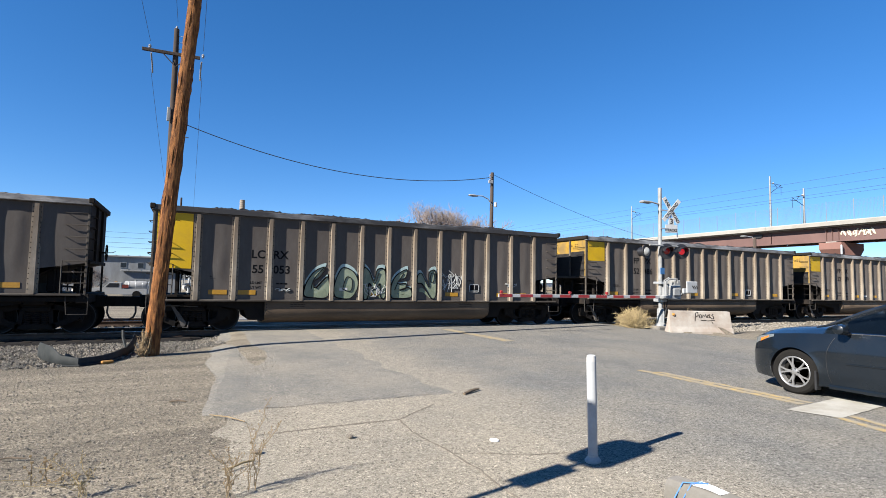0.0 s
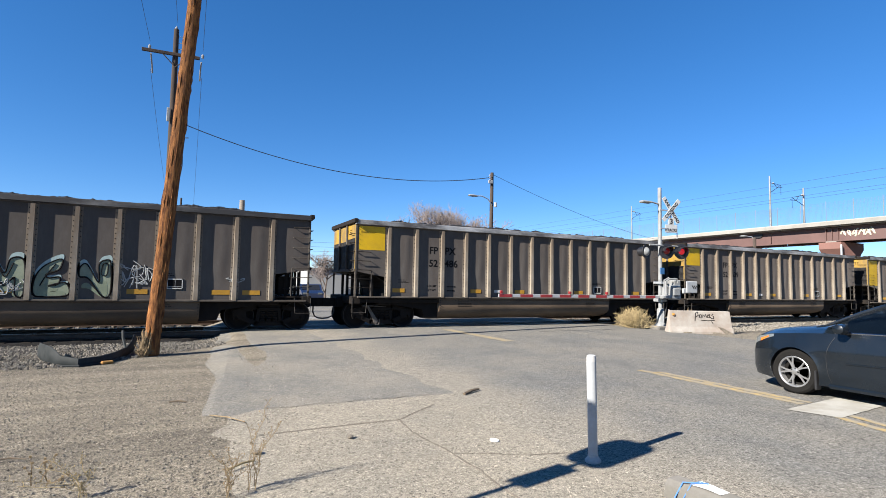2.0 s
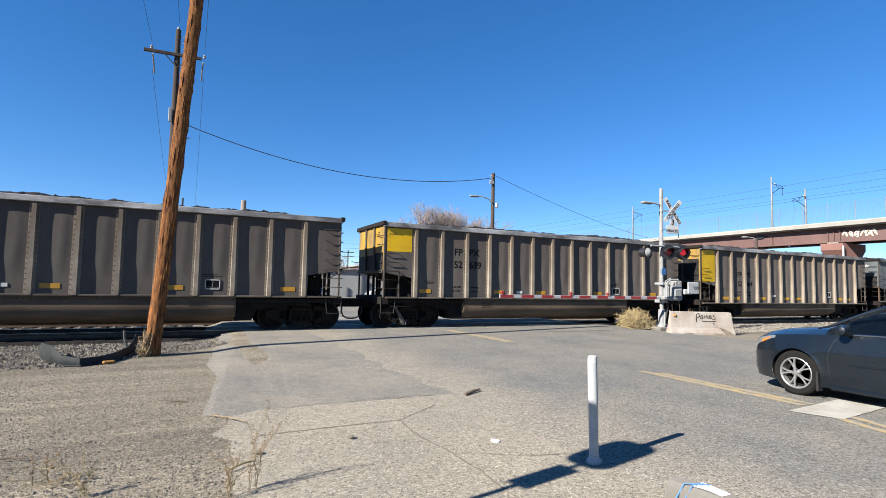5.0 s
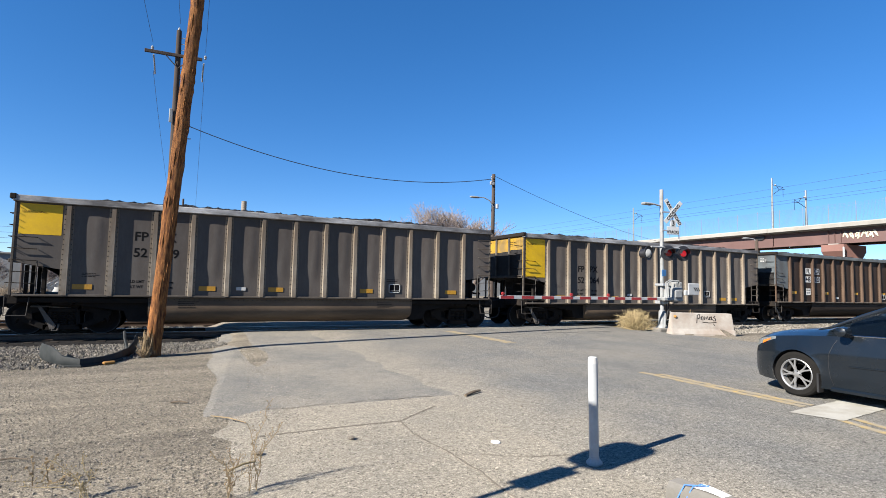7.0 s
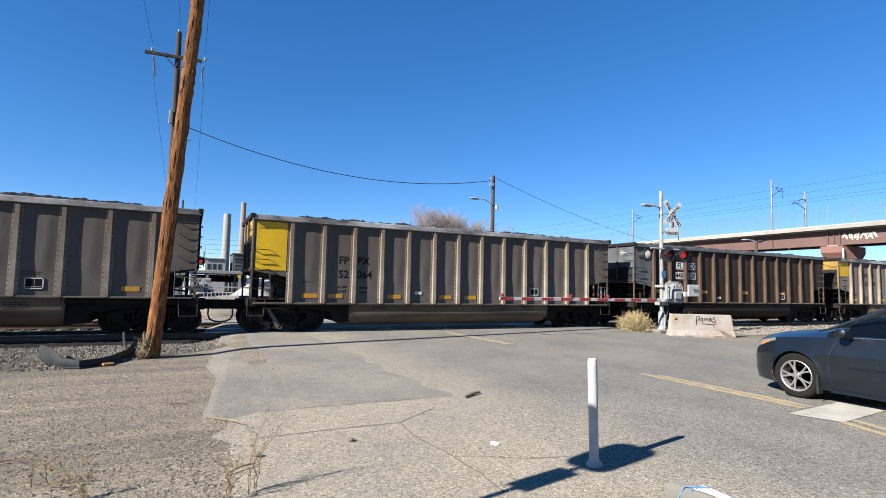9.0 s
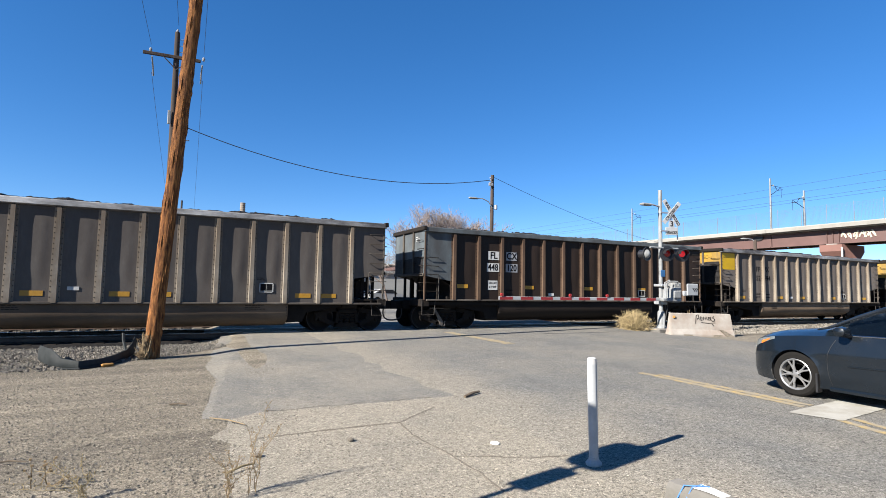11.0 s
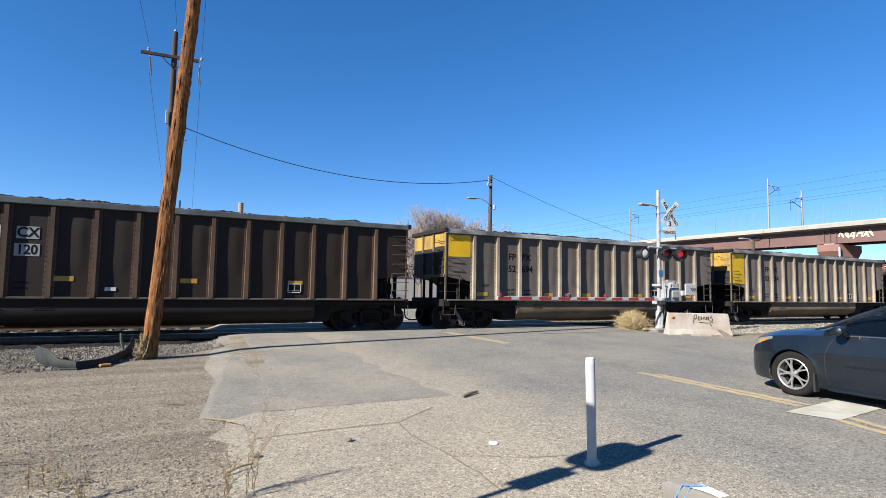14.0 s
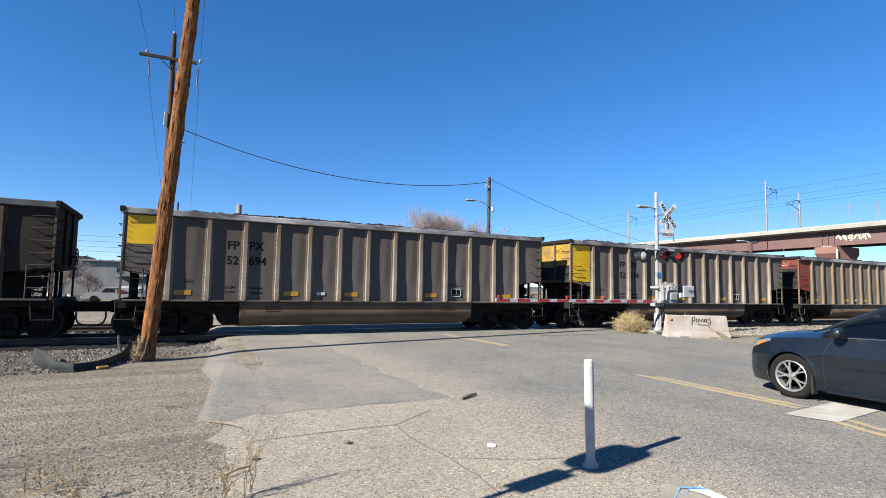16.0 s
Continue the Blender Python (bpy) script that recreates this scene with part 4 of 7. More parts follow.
    part("end_lettering", s, M["black_text"] if spec.get("end", "y").startswith("y") else M["white_text"], car)
    # cars with a deeper side: sheets and ribs reach lower
    deep = spec.get("deep", 0)
    if deep:
        k_ = (TOP - SILL + deep) / (TOP - SILL)
        for ob in car.children:
            base = ob.name.split(".")[0]
            if base in ("rib", "far_side") or base == "side_panel" and ob.location.x > 1:
                ob.scale.z, ob.location.z = k_, TOP * (1 - k_)
            elif base == "side_sill":
                ob.location.z = -deep
            elif base in ("tub", "tub_rivets"):
                ob.location.z = -.07
    return car


# shaded copy of the white board colour, bluish grey
M["letter_shaded"] = mat("shaded_lettering_board", (0.207, 0.214, 0.228), .7, var=.12, scale=6, fine=40, bump=0)
WHEELSETS = []
M["tread_edge"] = mat("worn_wheel_edge", (0.035, 0.033, 0.032), .45, metal=.5, var=.3, scale=6, fine=40, bump=0)
SILVER = "dusty silver ribbed coal gondola heaped with coal"
SPECS = {
    -3: dict(label=SILVER),
    -2: dict(label=SILVER + ", orange reflector strips"),
    -1: dict(label="silver coal gondola with pale graffiti and a yellow end panel", patch=1.9, rim="rim_dark", flat=(1, 2, 3, 4, 5, 6, 7, 8), marks=(("LC", "RX"), ("55", "053")), deep=.14, low=-.40, dash_z=1.14, dashes=[2.32, 3.15, 5.29, 7.3, 8.3, 10.3, 12.5, 13.38], dash_w=.52),
    0: dict(label=SILVER + ", yellow end panel", patch=2.72, marks=(("FP", "PX"), ("52", "486"))),
    1: dict(label=SILVER + ", yellow end panel", patch=2.72, marks=(("FP", "PX"), ("52", "639"))),
    2: dict(label=SILVER + ", tall yellow end panel", patch=2.0, dashes=[2.36, 3.2, 5.3, 7.3, 8.35, 12.40, 13.24], dash_w=.50, deep=.14, low=-.40, dash_z=1.14, marks=(("FP", "PX"), ("52", "064"))),
    3: dict(label="dark brown coal gondola with white lettering boards, heaped with coal", skin="brown", rib="brown_rib", rim="slate", tub="brown_tub", end_panel="slate", end="slate", boards=True, dashes=[2.12, 5.14, 8.2, 11.3], dash_z=1.55, marks=(("FL", "CX"), ("448", "120"))),
    4: dict(label=SILVER + ", yellow end panel", patch=2.72, marks=(("FP", "PX"), ("52", "694"))),
    5: dict(label=SILVER + ", tall yellow end panel", patch=2.0, marks=(("FP", "PX"), ("52", "214"))),
    6: dict(label="rusty tan coal gondola with a faded red end", skin="alu", rib="tan_rib", end_panel="red_paint", end="red_paint"),
    7: dict(label=SILVER),
}
CARS = {k: coal_car(k, spec) for k, spec in SPECS.items()}


M["sage_spray"] = mat("sage_green_spray_paint", (0.133, 0.165, 0.115), .7, var=.18, scale=3, fine=30, tint=(0.208, 0.240, 0.173), tint_scale=2.5, tint_amount=.6, bump=0)
M["aqua_spray"] = mat("pale_aqua_spray_paint", (0.279, 0.372, 0.372), .7, var=.15, scale=4, fine=30, bump=0)
M["pale_sage"] = mat("pale_sage_spray_paint", (0.190, 0.225, 0.150), .7, var=.2, scale=4, fine=30, tint=(0.140, 0.170, 0.115), tint_scale=3, tint_amount=.6, bump=0)
M["chalk_spray"] = mat("chalky_white_spray_paint", (0.304, 0.311, 0.304), .75, var=.15, scale=5, fine=40, bump=0)
LETTERS = [
    (5, [(.02, .12), (.12, .5), (.45, .85), (.85, .97), (.62, .66), (.42, .55), (.46, .34), (.95, .68), (.99, .08), (.35, .04)], [[(.3, .3), (.42, .62), (.8, .95)], [(.5, .32), (.9, .66)]]),
    (6, [(.04, .1), (.02, .45), (.3, .95), (.72, .9), (.98, .62), (.96, .3), (.7, .03), (.3, .02)], [[(.36, .3), (.5, .68), (.74, .6), (.7, .26), (.36, .3)]]),
    (7, [(.0, .95), (.25, .9), (.48, .6), (.62, .95), (.97, .9), (1.0, .1), (.78, .08), (.74, .5), (.5, .3), (.26, .5), (.22, .05), (.02, .06)], [[(.3, .85), (.5, .5), (.7, .85)]]),
    (8, [(.04, .1), (.06, .5), (.3, .8), (.75, .98), (.7, .72), (.38, .6), (.4, .5), (.72, .52), (.68, .34), (.42, .3), (.9, .38), (.98, .08), (.3, .03)], [[(.2, .3), (.35, .55), (.6, .85)]]),
    (9, [(.05, .78), (.25, .86), (.6, .4), (.58, .85), (.75, .98), (.92, .9), (.95, .15), (.72, .05), (.3, .5), (.05, .55)], [[(.7, .88), (.66, .62), (.82, .6), (.84, .88), (.7, .88)]]),
]


def rounded(pts, closed=True, n=5):
    """A smooth line through the points."""
    out, k = [], len(pts)
    for i in range(k if closed else k - 1):
        a, b, c, d = [pts[(i + j) % k] if closed else pts[min(k - 1, max(0, i + j))] for j in (-1, 0, 1, 2)]
        for j in range(n):
            t = j / n
            out.append(tuple(b[m] + .5 * t * (c[m] - a[m] + t * (2 * a[m] - 5 * b[m] + 4 * c[m] - d[m] + t * (3 * (b[m] - c[m]) + d[m] - a[m]))) for m in (0, 1)))
    return out if closed else out + [tuple(pts[-1])]


def graffiti(car):
    zb, zh = SILL - .10, 1.08
    for k, outline, extra in LETTERS:
        xa, xb = RIBS[k - 2] + .09, RIBS[k - 1] - .09

        def at(p, y):
            return (xa + p[0] * (xb - xa), y, zb + p[1] * zh)

        def plate(pts, y, name, material, label=""):
            f = Shape()
            q = [at(p, y) for p in pts]
            n = len(q)
            f.v = q + [(x, -SKIN, z) for x, _, z in q]
            f.f = [tuple(range(n))] + [(i, (i + 1) % n, n + (i + 1) % n, n + i) for i in range(n)]
            part(name, f, material, car, label)
        soft = rounded(outline)
        halo = [(min(1.1, max(-.1, (p[0] - .5) * 1.12 + .5)), min(1.14, (p[1] - .3) * 1.13 + .33)) for p in soft]
        plate([(p[0], max(.0, p[1])) for p in halo], -SKIN - .007, "graffiti_glow", M["aqua_spray"], "pale aqua spray glow")
        plate(soft, -SKIN - .013, "graffiti_letter", M["sage_spray"], "sage-green spray-painted letter shape")
        low = [(p[0] * .8 + .1, p[1] * .42 + .02) for p in soft]
        plate(low, -SKIN - .015, "graffiti_shade", M["pale_sage"], "paler green lower fill")
        part("graffiti_outline", Shape().tube([at(p, -SKIN - .014) for p in soft + soft[:1]], .021, 4), M["black_text"], car, "black letter outline")
        for line_ in extra:
            part("graffiti_stroke", Shape().tube([at(p, -SKIN - .017) for p in rounded(line_, False)], .017, 4), M["black_text"], car)
    rnd = random.Random(77)
    for x0, z0, w, h, c in ((10.14, 1.24, .75, .86, 15), (7.16, 1.10, .78, .46, 14), (12.95, 1.5, .5, .2, 6), (4.3, 1.22, .4, .14, 5)):
        for i in range(c):
            a = x0 + w * (i + .2) / c
            zz = z0 + rnd.uniform(0, .25) * h
            pts = [(a + rnd.uniform(-.10, .16) * (w + .3), -SKIN - .018, zz + h * rnd.uniform(0, .75)) for _ in range(4)]
            pts = [(p[0], -SKIN - .018, p[1]) for p in rounded([(q[0], q[2]) for q in pts], False, 4)]
            part("graffiti_stroke", Shape().tube(pts, .015, 4), M["chalk_spray"], car, "chalky white tag stroke")


graffiti(CARS[-1])


# ------------------------------------------------------------------ poles and wires
M["lamp_dark"] = mat("black_signal_housing", (0.010, 0.010, 0.012), .45, var=.2, bump=.05)
M["lens"] = mat("red_signal_lens", (0.035, 0.002, 0.002), .25, var=.1, bump=0, emit=(1, .02, .02), emit_strength=.02)
M["lens_lit"] = mat("glowing_signal_lens", (0.08, 0.003, 0.003), .25, var=.1, bump=0, emit=(1, .03, .05), emit_strength=.16)
M["sign_white"] = mat("white_sign_sheet", (0.262, 0.272, 0.282), .45, var=.06, scale=5, fine=30, bump=0)
M["blue_tag"] = mat("blue_tag", (0.021, 0.090, 0.221), .5, var=.1, bump=0)
M["red_stripe"] = mat("red_reflective_sheet", (0.190, 0.014, 0.015), .45, var=.15, scale=6, fine=40, bump=0)
M["barrier"] = mat("stained_concrete", (0.230, 0.216, 0.196), .9, var=.1, scale=2.5, fine=40, tint=(0.180, 0.151, 0.128), tint_scale=1.6, tint_amount=.55, bump=.25)
M["concrete"] = mat("old_concrete", (0.131, 0.123, 0.113), .9, var=.15, scale=3, fine=50, tint=(0.094, 0.088, 0.076), tint_scale=2.5, tint_amount=.5, bump=.4)
M["straw"] = mat("dry_straw", (0.265, 0.204, 0.105), .9, var=.25, scale=10, fine=50, island=.35, bump=0)
M["stalk"] = mat("dead_stalk", (0.190, 0.135, 0.072), .9, var=.3, scale=10, fine=50, island=.35, bump=0)
M["dark_stick"] = mat("dark_dead_stick", (.10, .075, .05), .9, var=.3, scale=10, fine=50, bump=.2)
M["bark"] = mat("bare_bark", (0.120, 0.092, 0.077), .9, var=.25, scale=6, fine=30, bump=.2)
M["plastic"] = mat("scuffed_black_plastic", (0.014, 0.018, 0.019), .7, var=.25, scale=5, fine=40, tint=(0.028, 0.031, 0.032), tint_scale=3, tint_amount=.4, bump=.15, spec=.2)
M["foam"] = mat("orange_foam", (0.310, 0.152, 0.034), .9, var=.2, bump=.2)
M["paper"] = mat("white_paper", (0.484, 0.484, 0.484), .8, var=.05, bump=0)
M["string"] = mat("blue_string", (0.041, 0.138, 0.380), .7, var=.1, bump=0)
M["white_post"] = mat("white_plastic_post", (0.340, 0.340, 0.335), .5, var=.06, scale=6, fine=40, tint=(0.274, 0.274, 0.269), tint_scale=4, tint_amount=.35, bump=.05)


def wire(name, a, b, sag, r, label, n=24, bow=0.0):
    a, b = Vector(a), Vector(b)
    pts = []
    for i in range(n + 1):
        t = i / n
        p = a.lerp(b, t)
        p.z -= sag * 4 * t * (1 - t)
        pts.append(p)
    return solid(name, Shape().tube(pts, r, 5), M["wire"], label, "cable")


def near_pole():
    t = thing("utility_pole", pose(-.70, -5.55, -.15), "leaning reddish-brown wooden utility pole with flaking grain", "pole")
    s = Shape()
    n, rows = 44, 150
    for j in range(rows + 1):
        z = 11.2 * j / rows
        for k in range(n):
            a = 2 * math.pi * k / n
            groove = .5 * noise.noise((math.cos(a) * 3.2, math.sin(a) * 3.2, z * .35)) + .5 * noise.noise((math.cos(a) * 7, math.sin(a) * 7, z * .8 + 9))
            flake = noise.noise((math.cos(a) * 11, math.sin(a) * 11, z * 2.2 + 4)) + .6 * noise.noise((math.cos(a) * 20, math.sin(a) * 20, z * 5))
            r = (.155 - .0018 * z) * (1 + .040 * groove + .03 * flake) + .025 * math.exp(-z * 5)
            s.v.append((.0615 * z + r * math.cos(a), r * math.sin(a), z))
    s.f = [(j * n + k, j * n + (k + 1) % n, (j + 1) * n + (k + 1) % n, (j + 1) * n + k) for j in range(rows) for k in range(n)]
    s.f.append(tuple(rows * n + k for k in range(n)))
    part("shaft", s, M["pole_wood"], t, "rough split-grain pole shaft", True)
    # long splinters along the grain
    rnd = random.Random(5)
    for i in range(70):
        z, a, h = rnd.uniform(.4, 8.5), rnd.uniform(0, 6.28), rnd.uniform(.15, .55)
        r0, r1 = .155 - .0018 * z, .156 - .0018 * (z + h)
        q = Shape().tube([(.0615 * z + r0 * math.cos(a), r0 * math.sin(a), z), (.0615 * (z + h / 2) + (r0 + .012) * math.cos(a), (r0 + .012) * math.sin(a), z + h / 2), (.0615 * (z + h) + r1 * math.cos(a + .04), r1 * math.sin(a + .04), z + h)], [.005, .010, .003], 5)
        part("splinter", q, M["pole_wood"], t)
    part("eye_bolt", Shape().tube([(.42, .12, 5.0), (.52, .2, 5.03)], .012, 6), M["galv"], t)
    return t


near_pole()


def cross_pole():
    t = thing("utility_pole", pose(-1.06, 8, -.2), "weathered grey utility pole with one wooden crossarm", "pole")
    part("shaft", Shape().tube([(.02, 0, 0), (0, 0, 8), (-.03, 0, 13.45)], [.19, .15, .11], 14), M["grey_wood"], t, "", True)
    part("crossarm", Shape().box(-1.16, 1.22, -.19, -.08, 12.13, 12.27, .01).moved(pose(0, 0, 0, 0, -1.0, 0)), M["grey_wood"], t, "wooden crossarm")
    for sx in (-1, 1):
        part("brace", Shape().tube([(sx * .55, -.2, 12.13), (0, -.14, 11.6)], .022, 6), M["grey_wood"], t)
        part("insulator", Shape().lathe([(.03, 0), (.06, .03), (.05, .08), (.07, .10), (.05, .16), (.02, .2)], 12, pose(sx * 1.1 + .03, -.13, 12.25)), M["insul"], t, "grey pin insulator")
        part("dead_end", Shape().tube([(sx * 1.05 + .03, .0, 12.1), (sx * 1.02 + .03, .5, 11.8), (sx * 1.02 + .03, 1.0, 11.55)], .035, 6), M["insul"], t)
    part("insulator", Shape().lathe([(.03, 0), (.06, .03), (.05, .1), (.02, .16)], 12, pose(-.03, 0, 13.45)), M["insul"], t, "grey pin insulator")
    part("tag", Shape().box(-.24, -.10, -.2, -.14, 9.0, 9.65, .02), M["white_metal"], t, "pale cable cover")
    for z in (12.5, 12.8, 13.1, 11.6):
        part("step_bolt", Shape().tube([(.08, -.05, z), (.26, -.1, z)], .015, 5), M["galv"], t)
    return t


cross_pole()
for dx in (-1.07, .0, 1.13):
    z = 12.45 if dx else 13.6
    wire("power_line", (-1.06 + dx, 8, z), (-1.06 + dx * 1.1, -32, z + 1.0), 1.0, .008, "thin dark overhead power line")
    if dx:
        wire("power_line", (-1.06 + dx, 9.0, 11.5), (-1.3 + dx, 110, 11.0), 3.4, .009, "thin dark overhead power line")


def lamp_pole():
    t = thing("street_lamp_pole", pose(16.15, 8, -.05), "dark wooden pole with a cobra-head street lamp", "street lamp")
    part("shaft", Shape().tube([(0, 0, 0), (.02, 0, 4), (.05, 0, 8.45)], [.145, .125, .10], 12), M["grey_wood"], t, "", True)
    part("lamp_arm", Shape().tube([(0, -.1, 6.45), (-.3, -.15, 6.78), (-.7, -.15, 6.93), (-1.0, -.15, 6.92)], .032, 8), M["galv"], t, "curved steel arm", True)
    part("lamp_head", Shape().lathe([(.02, -.36), (.10, -.3), (.13, 0), (.09, .25), (.03, .32)], 12, pose(-1.3, -.15, 6.90, 0, 90, 0) @ Matrix.Diagonal((.55, 1, 1, 1))), M["white_metal"], t, "pale cobra-head lamp", True)
    part("transformer", Shape().lathe([(.09, -.14), (.1, -.12), (.1, .12), (.08, .14)], 10, pose(.26, -.08, 6.5)), M["galv"], t)
    part("bracket", Shape().box(-.28, .02, -.17, -.1, 7.75, 7.95, .02), M["insul"], t)
    for z in (7.9, 8.05, 8.2):
        part("insulator", Shape().lathe([(.02, 0), (.045, .02), (.04, .07), (.02, .09)], 8, pose(-.18, -.14, z)), M["insul"], t)
    return t


lamp_pole()
wire("service_cable", (-1.0, 8, 8.95), (15.95, 7.86, 8.05), 1.15, .02, "thick black service cable hanging between two poles", 40)
wire("service_cable", (16.25, 8, 8.3), (60, 26, 7.2), 1.2, .013, "thin dark service cable sloping away", 30)
wire("guy_wire", (16.3, 8.1, 8.1), (17.2, 9.5, 5.0), .0, .012, "thin drop wire beside the pole", 4)


# ------------------------------------------------------------------ crossing signals
def signal(m, arm_dir, arm_len, label, lamps=((.14, 3.06), (.98, 3.08)), paint="white_metal", r=.074, far=False):
    t = thing("crossing_signal", m, label, "signal")
    up = .75 if far else 0
    part("mast", Shape().tube([(0, 0, .5), (.02, 0, 5.62 + up)], r, 16), M[paint], t, "silver-painted mast", True)
    part("mast_base", Shape().lathe([(.22, .12), (.20, .17), (.14, .24), (.13, .75), (.10, .8)], 14), M["white_metal"], t, "", True)
    part("foundation", Shape().box(-.5, .42, -.36, .36, -.2, .12, .04), M["concrete"], t, "concrete footing")
    # crossbuck: two blades on a stand-off, facing the road
    face = -.16
    turn = pose(.05 if far else .47, face, 0, 0, 0, 0 if far else -14)
    for ang, half, rows in ((49, .56, ((.0, "CROSSING"),)), (-57, .61, ((-.33, "RAIL"), (.35, "ROAD")))):
        q = turn @ pose(0, -.02 if ang > 0 else 0, 4.72 + up, 0, -ang, 0)
        blade = Shape().box(-half, half, -.012, .012, -.092, .092, .008).moved(q)
        b = part("crossbuck_blade", blade, M["sign_white"], t, "white crossbuck blade with black letters")
        for off, text in rows:
            lettering(text, .178, M["black_text"], b, q @ pose(off, -.016, 0, 90), squash=.95)
    p = part("track_sign", Shape().box(-.28, .28, -.012, .012, 3.82, 4.14, .01).moved(turn), M["sign_white"], t, "white plate with black letters")
    if not far:
        lettering("TRACKS", .16, M["black_text"], p, turn @ pose(0, -.016, 3.92, 90), squash=.85)
    if not far:
        p = part("track_sign", Shape().box(-.13, .13, -.012, .012, 4.14, 4.42, .01).moved(turn), M["sign_white"], t, "white plate with a black numeral")
        lettering("3", .3, M["black_text"], p, turn @ pose(0, -.016, 4.27, 90))
    part("sign_bracket", Shape().box(-.1, .6, -.13, -.09, 4.68 + up, 4.74 + up).box(-.1, .6, -.13, -.09, 3.95, 4.0).box(.46, .50, -.14, -.10, 4.0, 4.74 + up).tube([(.85, -.12, 3.6), (.85, -.12, 4.4)], .02), M["galv"], t)
    # street light arm on top
    part("light_arm", Shape().tube([(0, 0, 4.95), (-.45, -.03, 5.0), (-.6, -.03, 4.97)], .035, 8), M["galv"], t, "", True)
    part("light_head", Shape().box(-1.05, -.55, -.14, .08, 4.93, 5.02, .03), M["white_metal"], t, "flat pale lamp head")
    # flashers
    part("light_bar", Shape().tube([(-.72 if not far else lamps[0][0], -.14, 3.28), (lamps[-1][0] + .02, -.14, 3.28)], .035, 8), M["white_metal"], t)
    for x, z in lamps:
        base = pose(x, -.20, z, 90, 0, -22)
        h = part("flasher", Shape().lathe([(.31, -.01), (.31, .02), (.2, .03), (.15, -.12), (.02, -.16)], 24, base), M["lamp_dark"], t, "black round flasher with backplate", True)
        part("lens", Shape().lathe([(.02, .05), (.08, .045), (.125, .03), (.125, .02)], 20, base), M["lens_lit"] if far or x > .5 else M["lens"], h, "deep red signal lens", True)
        s = Shape()
        for i in range(13):
            a = math.pi * i / 12
            s.v += [tuple(base @ Vector((.17 * math.cos(a), .17 * math.sin(a), .03))), tuple(base @ Vector((.18 * math.cos(a), .18 * math.sin(a) - .02, .36 - .10 * abs(math.cos(a))))),
                    tuple(base @ Vector((.185 * math.cos(a), .185 * math.sin(a), .03))), tuple(base @ Vector((.195 * math.cos(a), .195 * math.sin(a) - .02, .36 - .10 * abs(math.cos(a)))))]
        s.f = [f for i in range(12) for f in ((4 * i, 4 * i + 1, 4 * i + 5, 4 * i + 4), (4 * i + 2, 4 * i + 6, 4 * i + 7, 4 * i + 3), (4 * i + 1, 4 * i + 3, 4 * i + 7, 4 * i + 5))]
        part("hood", s, M["lamp_dark"], h, "black sun hood")
    # the rear-facing flasher seen from its back
    if not far:
        base = pose(-.72, .02, 3.02, 90, 0, 188)
        h = part("flasher", Shape().lathe([(.19, 0), (.19, .04), (.16, .09), (.09, .15), (.03, .17)], 20, base @ Matrix.Diagonal((1, 1, -1, 1)) @ pose(0, 0, -.05)), M["white_metal"], t, "pale rounded back of a flasher", True)
        part("hood", Shape().lathe([(.27, -.02), (.27, .02), (.18, .03), (.17, .3), (.15, .3), (.16, 0)], 18, base, True), M["lamp_dark"], h, "black sun hood", True)
    part("tag", Shape().box(-.11, .12, -.12, -.095, 2.14, 2.40, .01), M["blue_tag"], t, "small blue notice plate")
    # gate mechanism
    g = part("gate_machine", Shape().box(.02, .62, -.50, .0, 1.14, 1.72, .06).box(-.42, .1, -.5, -.1, 1.18, 1.32, .03).box(.10, .48, -.56, -.48, 1.3, 1.6, .04).box(.30, .70, -.40, -.05, 1.66, 1.92, .04), M["white_metal"], t, "pale grey gate motor housing")
    part("bracket", Shape().box(-.18, .2, -.2, .2, 1.05, 1.18, .02), M["galv"], t)
    part("bracket", Shape().box(-.18, .2, -.2, .2, 1.75, 1.85, .02), M["galv"], t)
    part("hoop", Shape().tube([(-.35, -.55, 1.3), (-.35, -.58, 1.85), (-.15, -.58, 1.95), (.25, -.58, 1.95), (.3, -.58, 1.8)], .035, 8).tube([(-.25, -.4, 1.3), (-.25, -.42, 1.9), (.0, -.42, 2.0)], .03, 8), M["white_metal"], t, "bent guard tubes", True)
    part("counterweight", Shape().box(.72, 1.32, -.66, -.60, 1.42, 1.88, .02).box(.6, 1.0, -.6, -.5, 1.4, 1.6, .02), M["sign_white"], t, "pale counterweight plate")
    st = Shape()
    for i in range(3):
        x = .98 + i * .11
        st.prism([(x, 1.72), (x + .05, 1.72), (x + .17, 1.58), (x + .12, 1.58)], 'y', -.666, -.661)
    part("stripes", st, M["black_text"], t)
    part("conduit", Shape().tube([(.05, -.12, .3), (.12, -.2, .9), (.05, -.3, 1.2)], .025, 6).tube([(.2, .12, .2), (.34, .1, .5), (.3, .05, 1.1)], .02, 6), M["wire"], t)
    part("lower_guard", Shape().tube([(.2, -.2, .15), (.34, -.2, .2), (.34, -.2, .7), (.2, -.2, .74)], .03, 8).tube([(-.12, -.24, .15), (-.12, -.26, .7)], .03, 8), M["white_metal"], t, "", True)
    # the lowered arm
    a0 = -.42 * (1 if arm_dir < 0 else -1)
    arm = part("gate_arm", Shape().box(min(a0, arm_dir * arm_len), max(a0, arm_dir * arm_len), -.34, -.30, 1.195, 1.305, .008), M["galv" if far else "sign_white"], t, "lowered pale gate arm" if far else "lowered gate arm in red and white stripes")
    n = 0 if far else int(arm_len / .82)
    for i in range(n):
        x = arm_dir * (arm_len - .28 - i * .82)
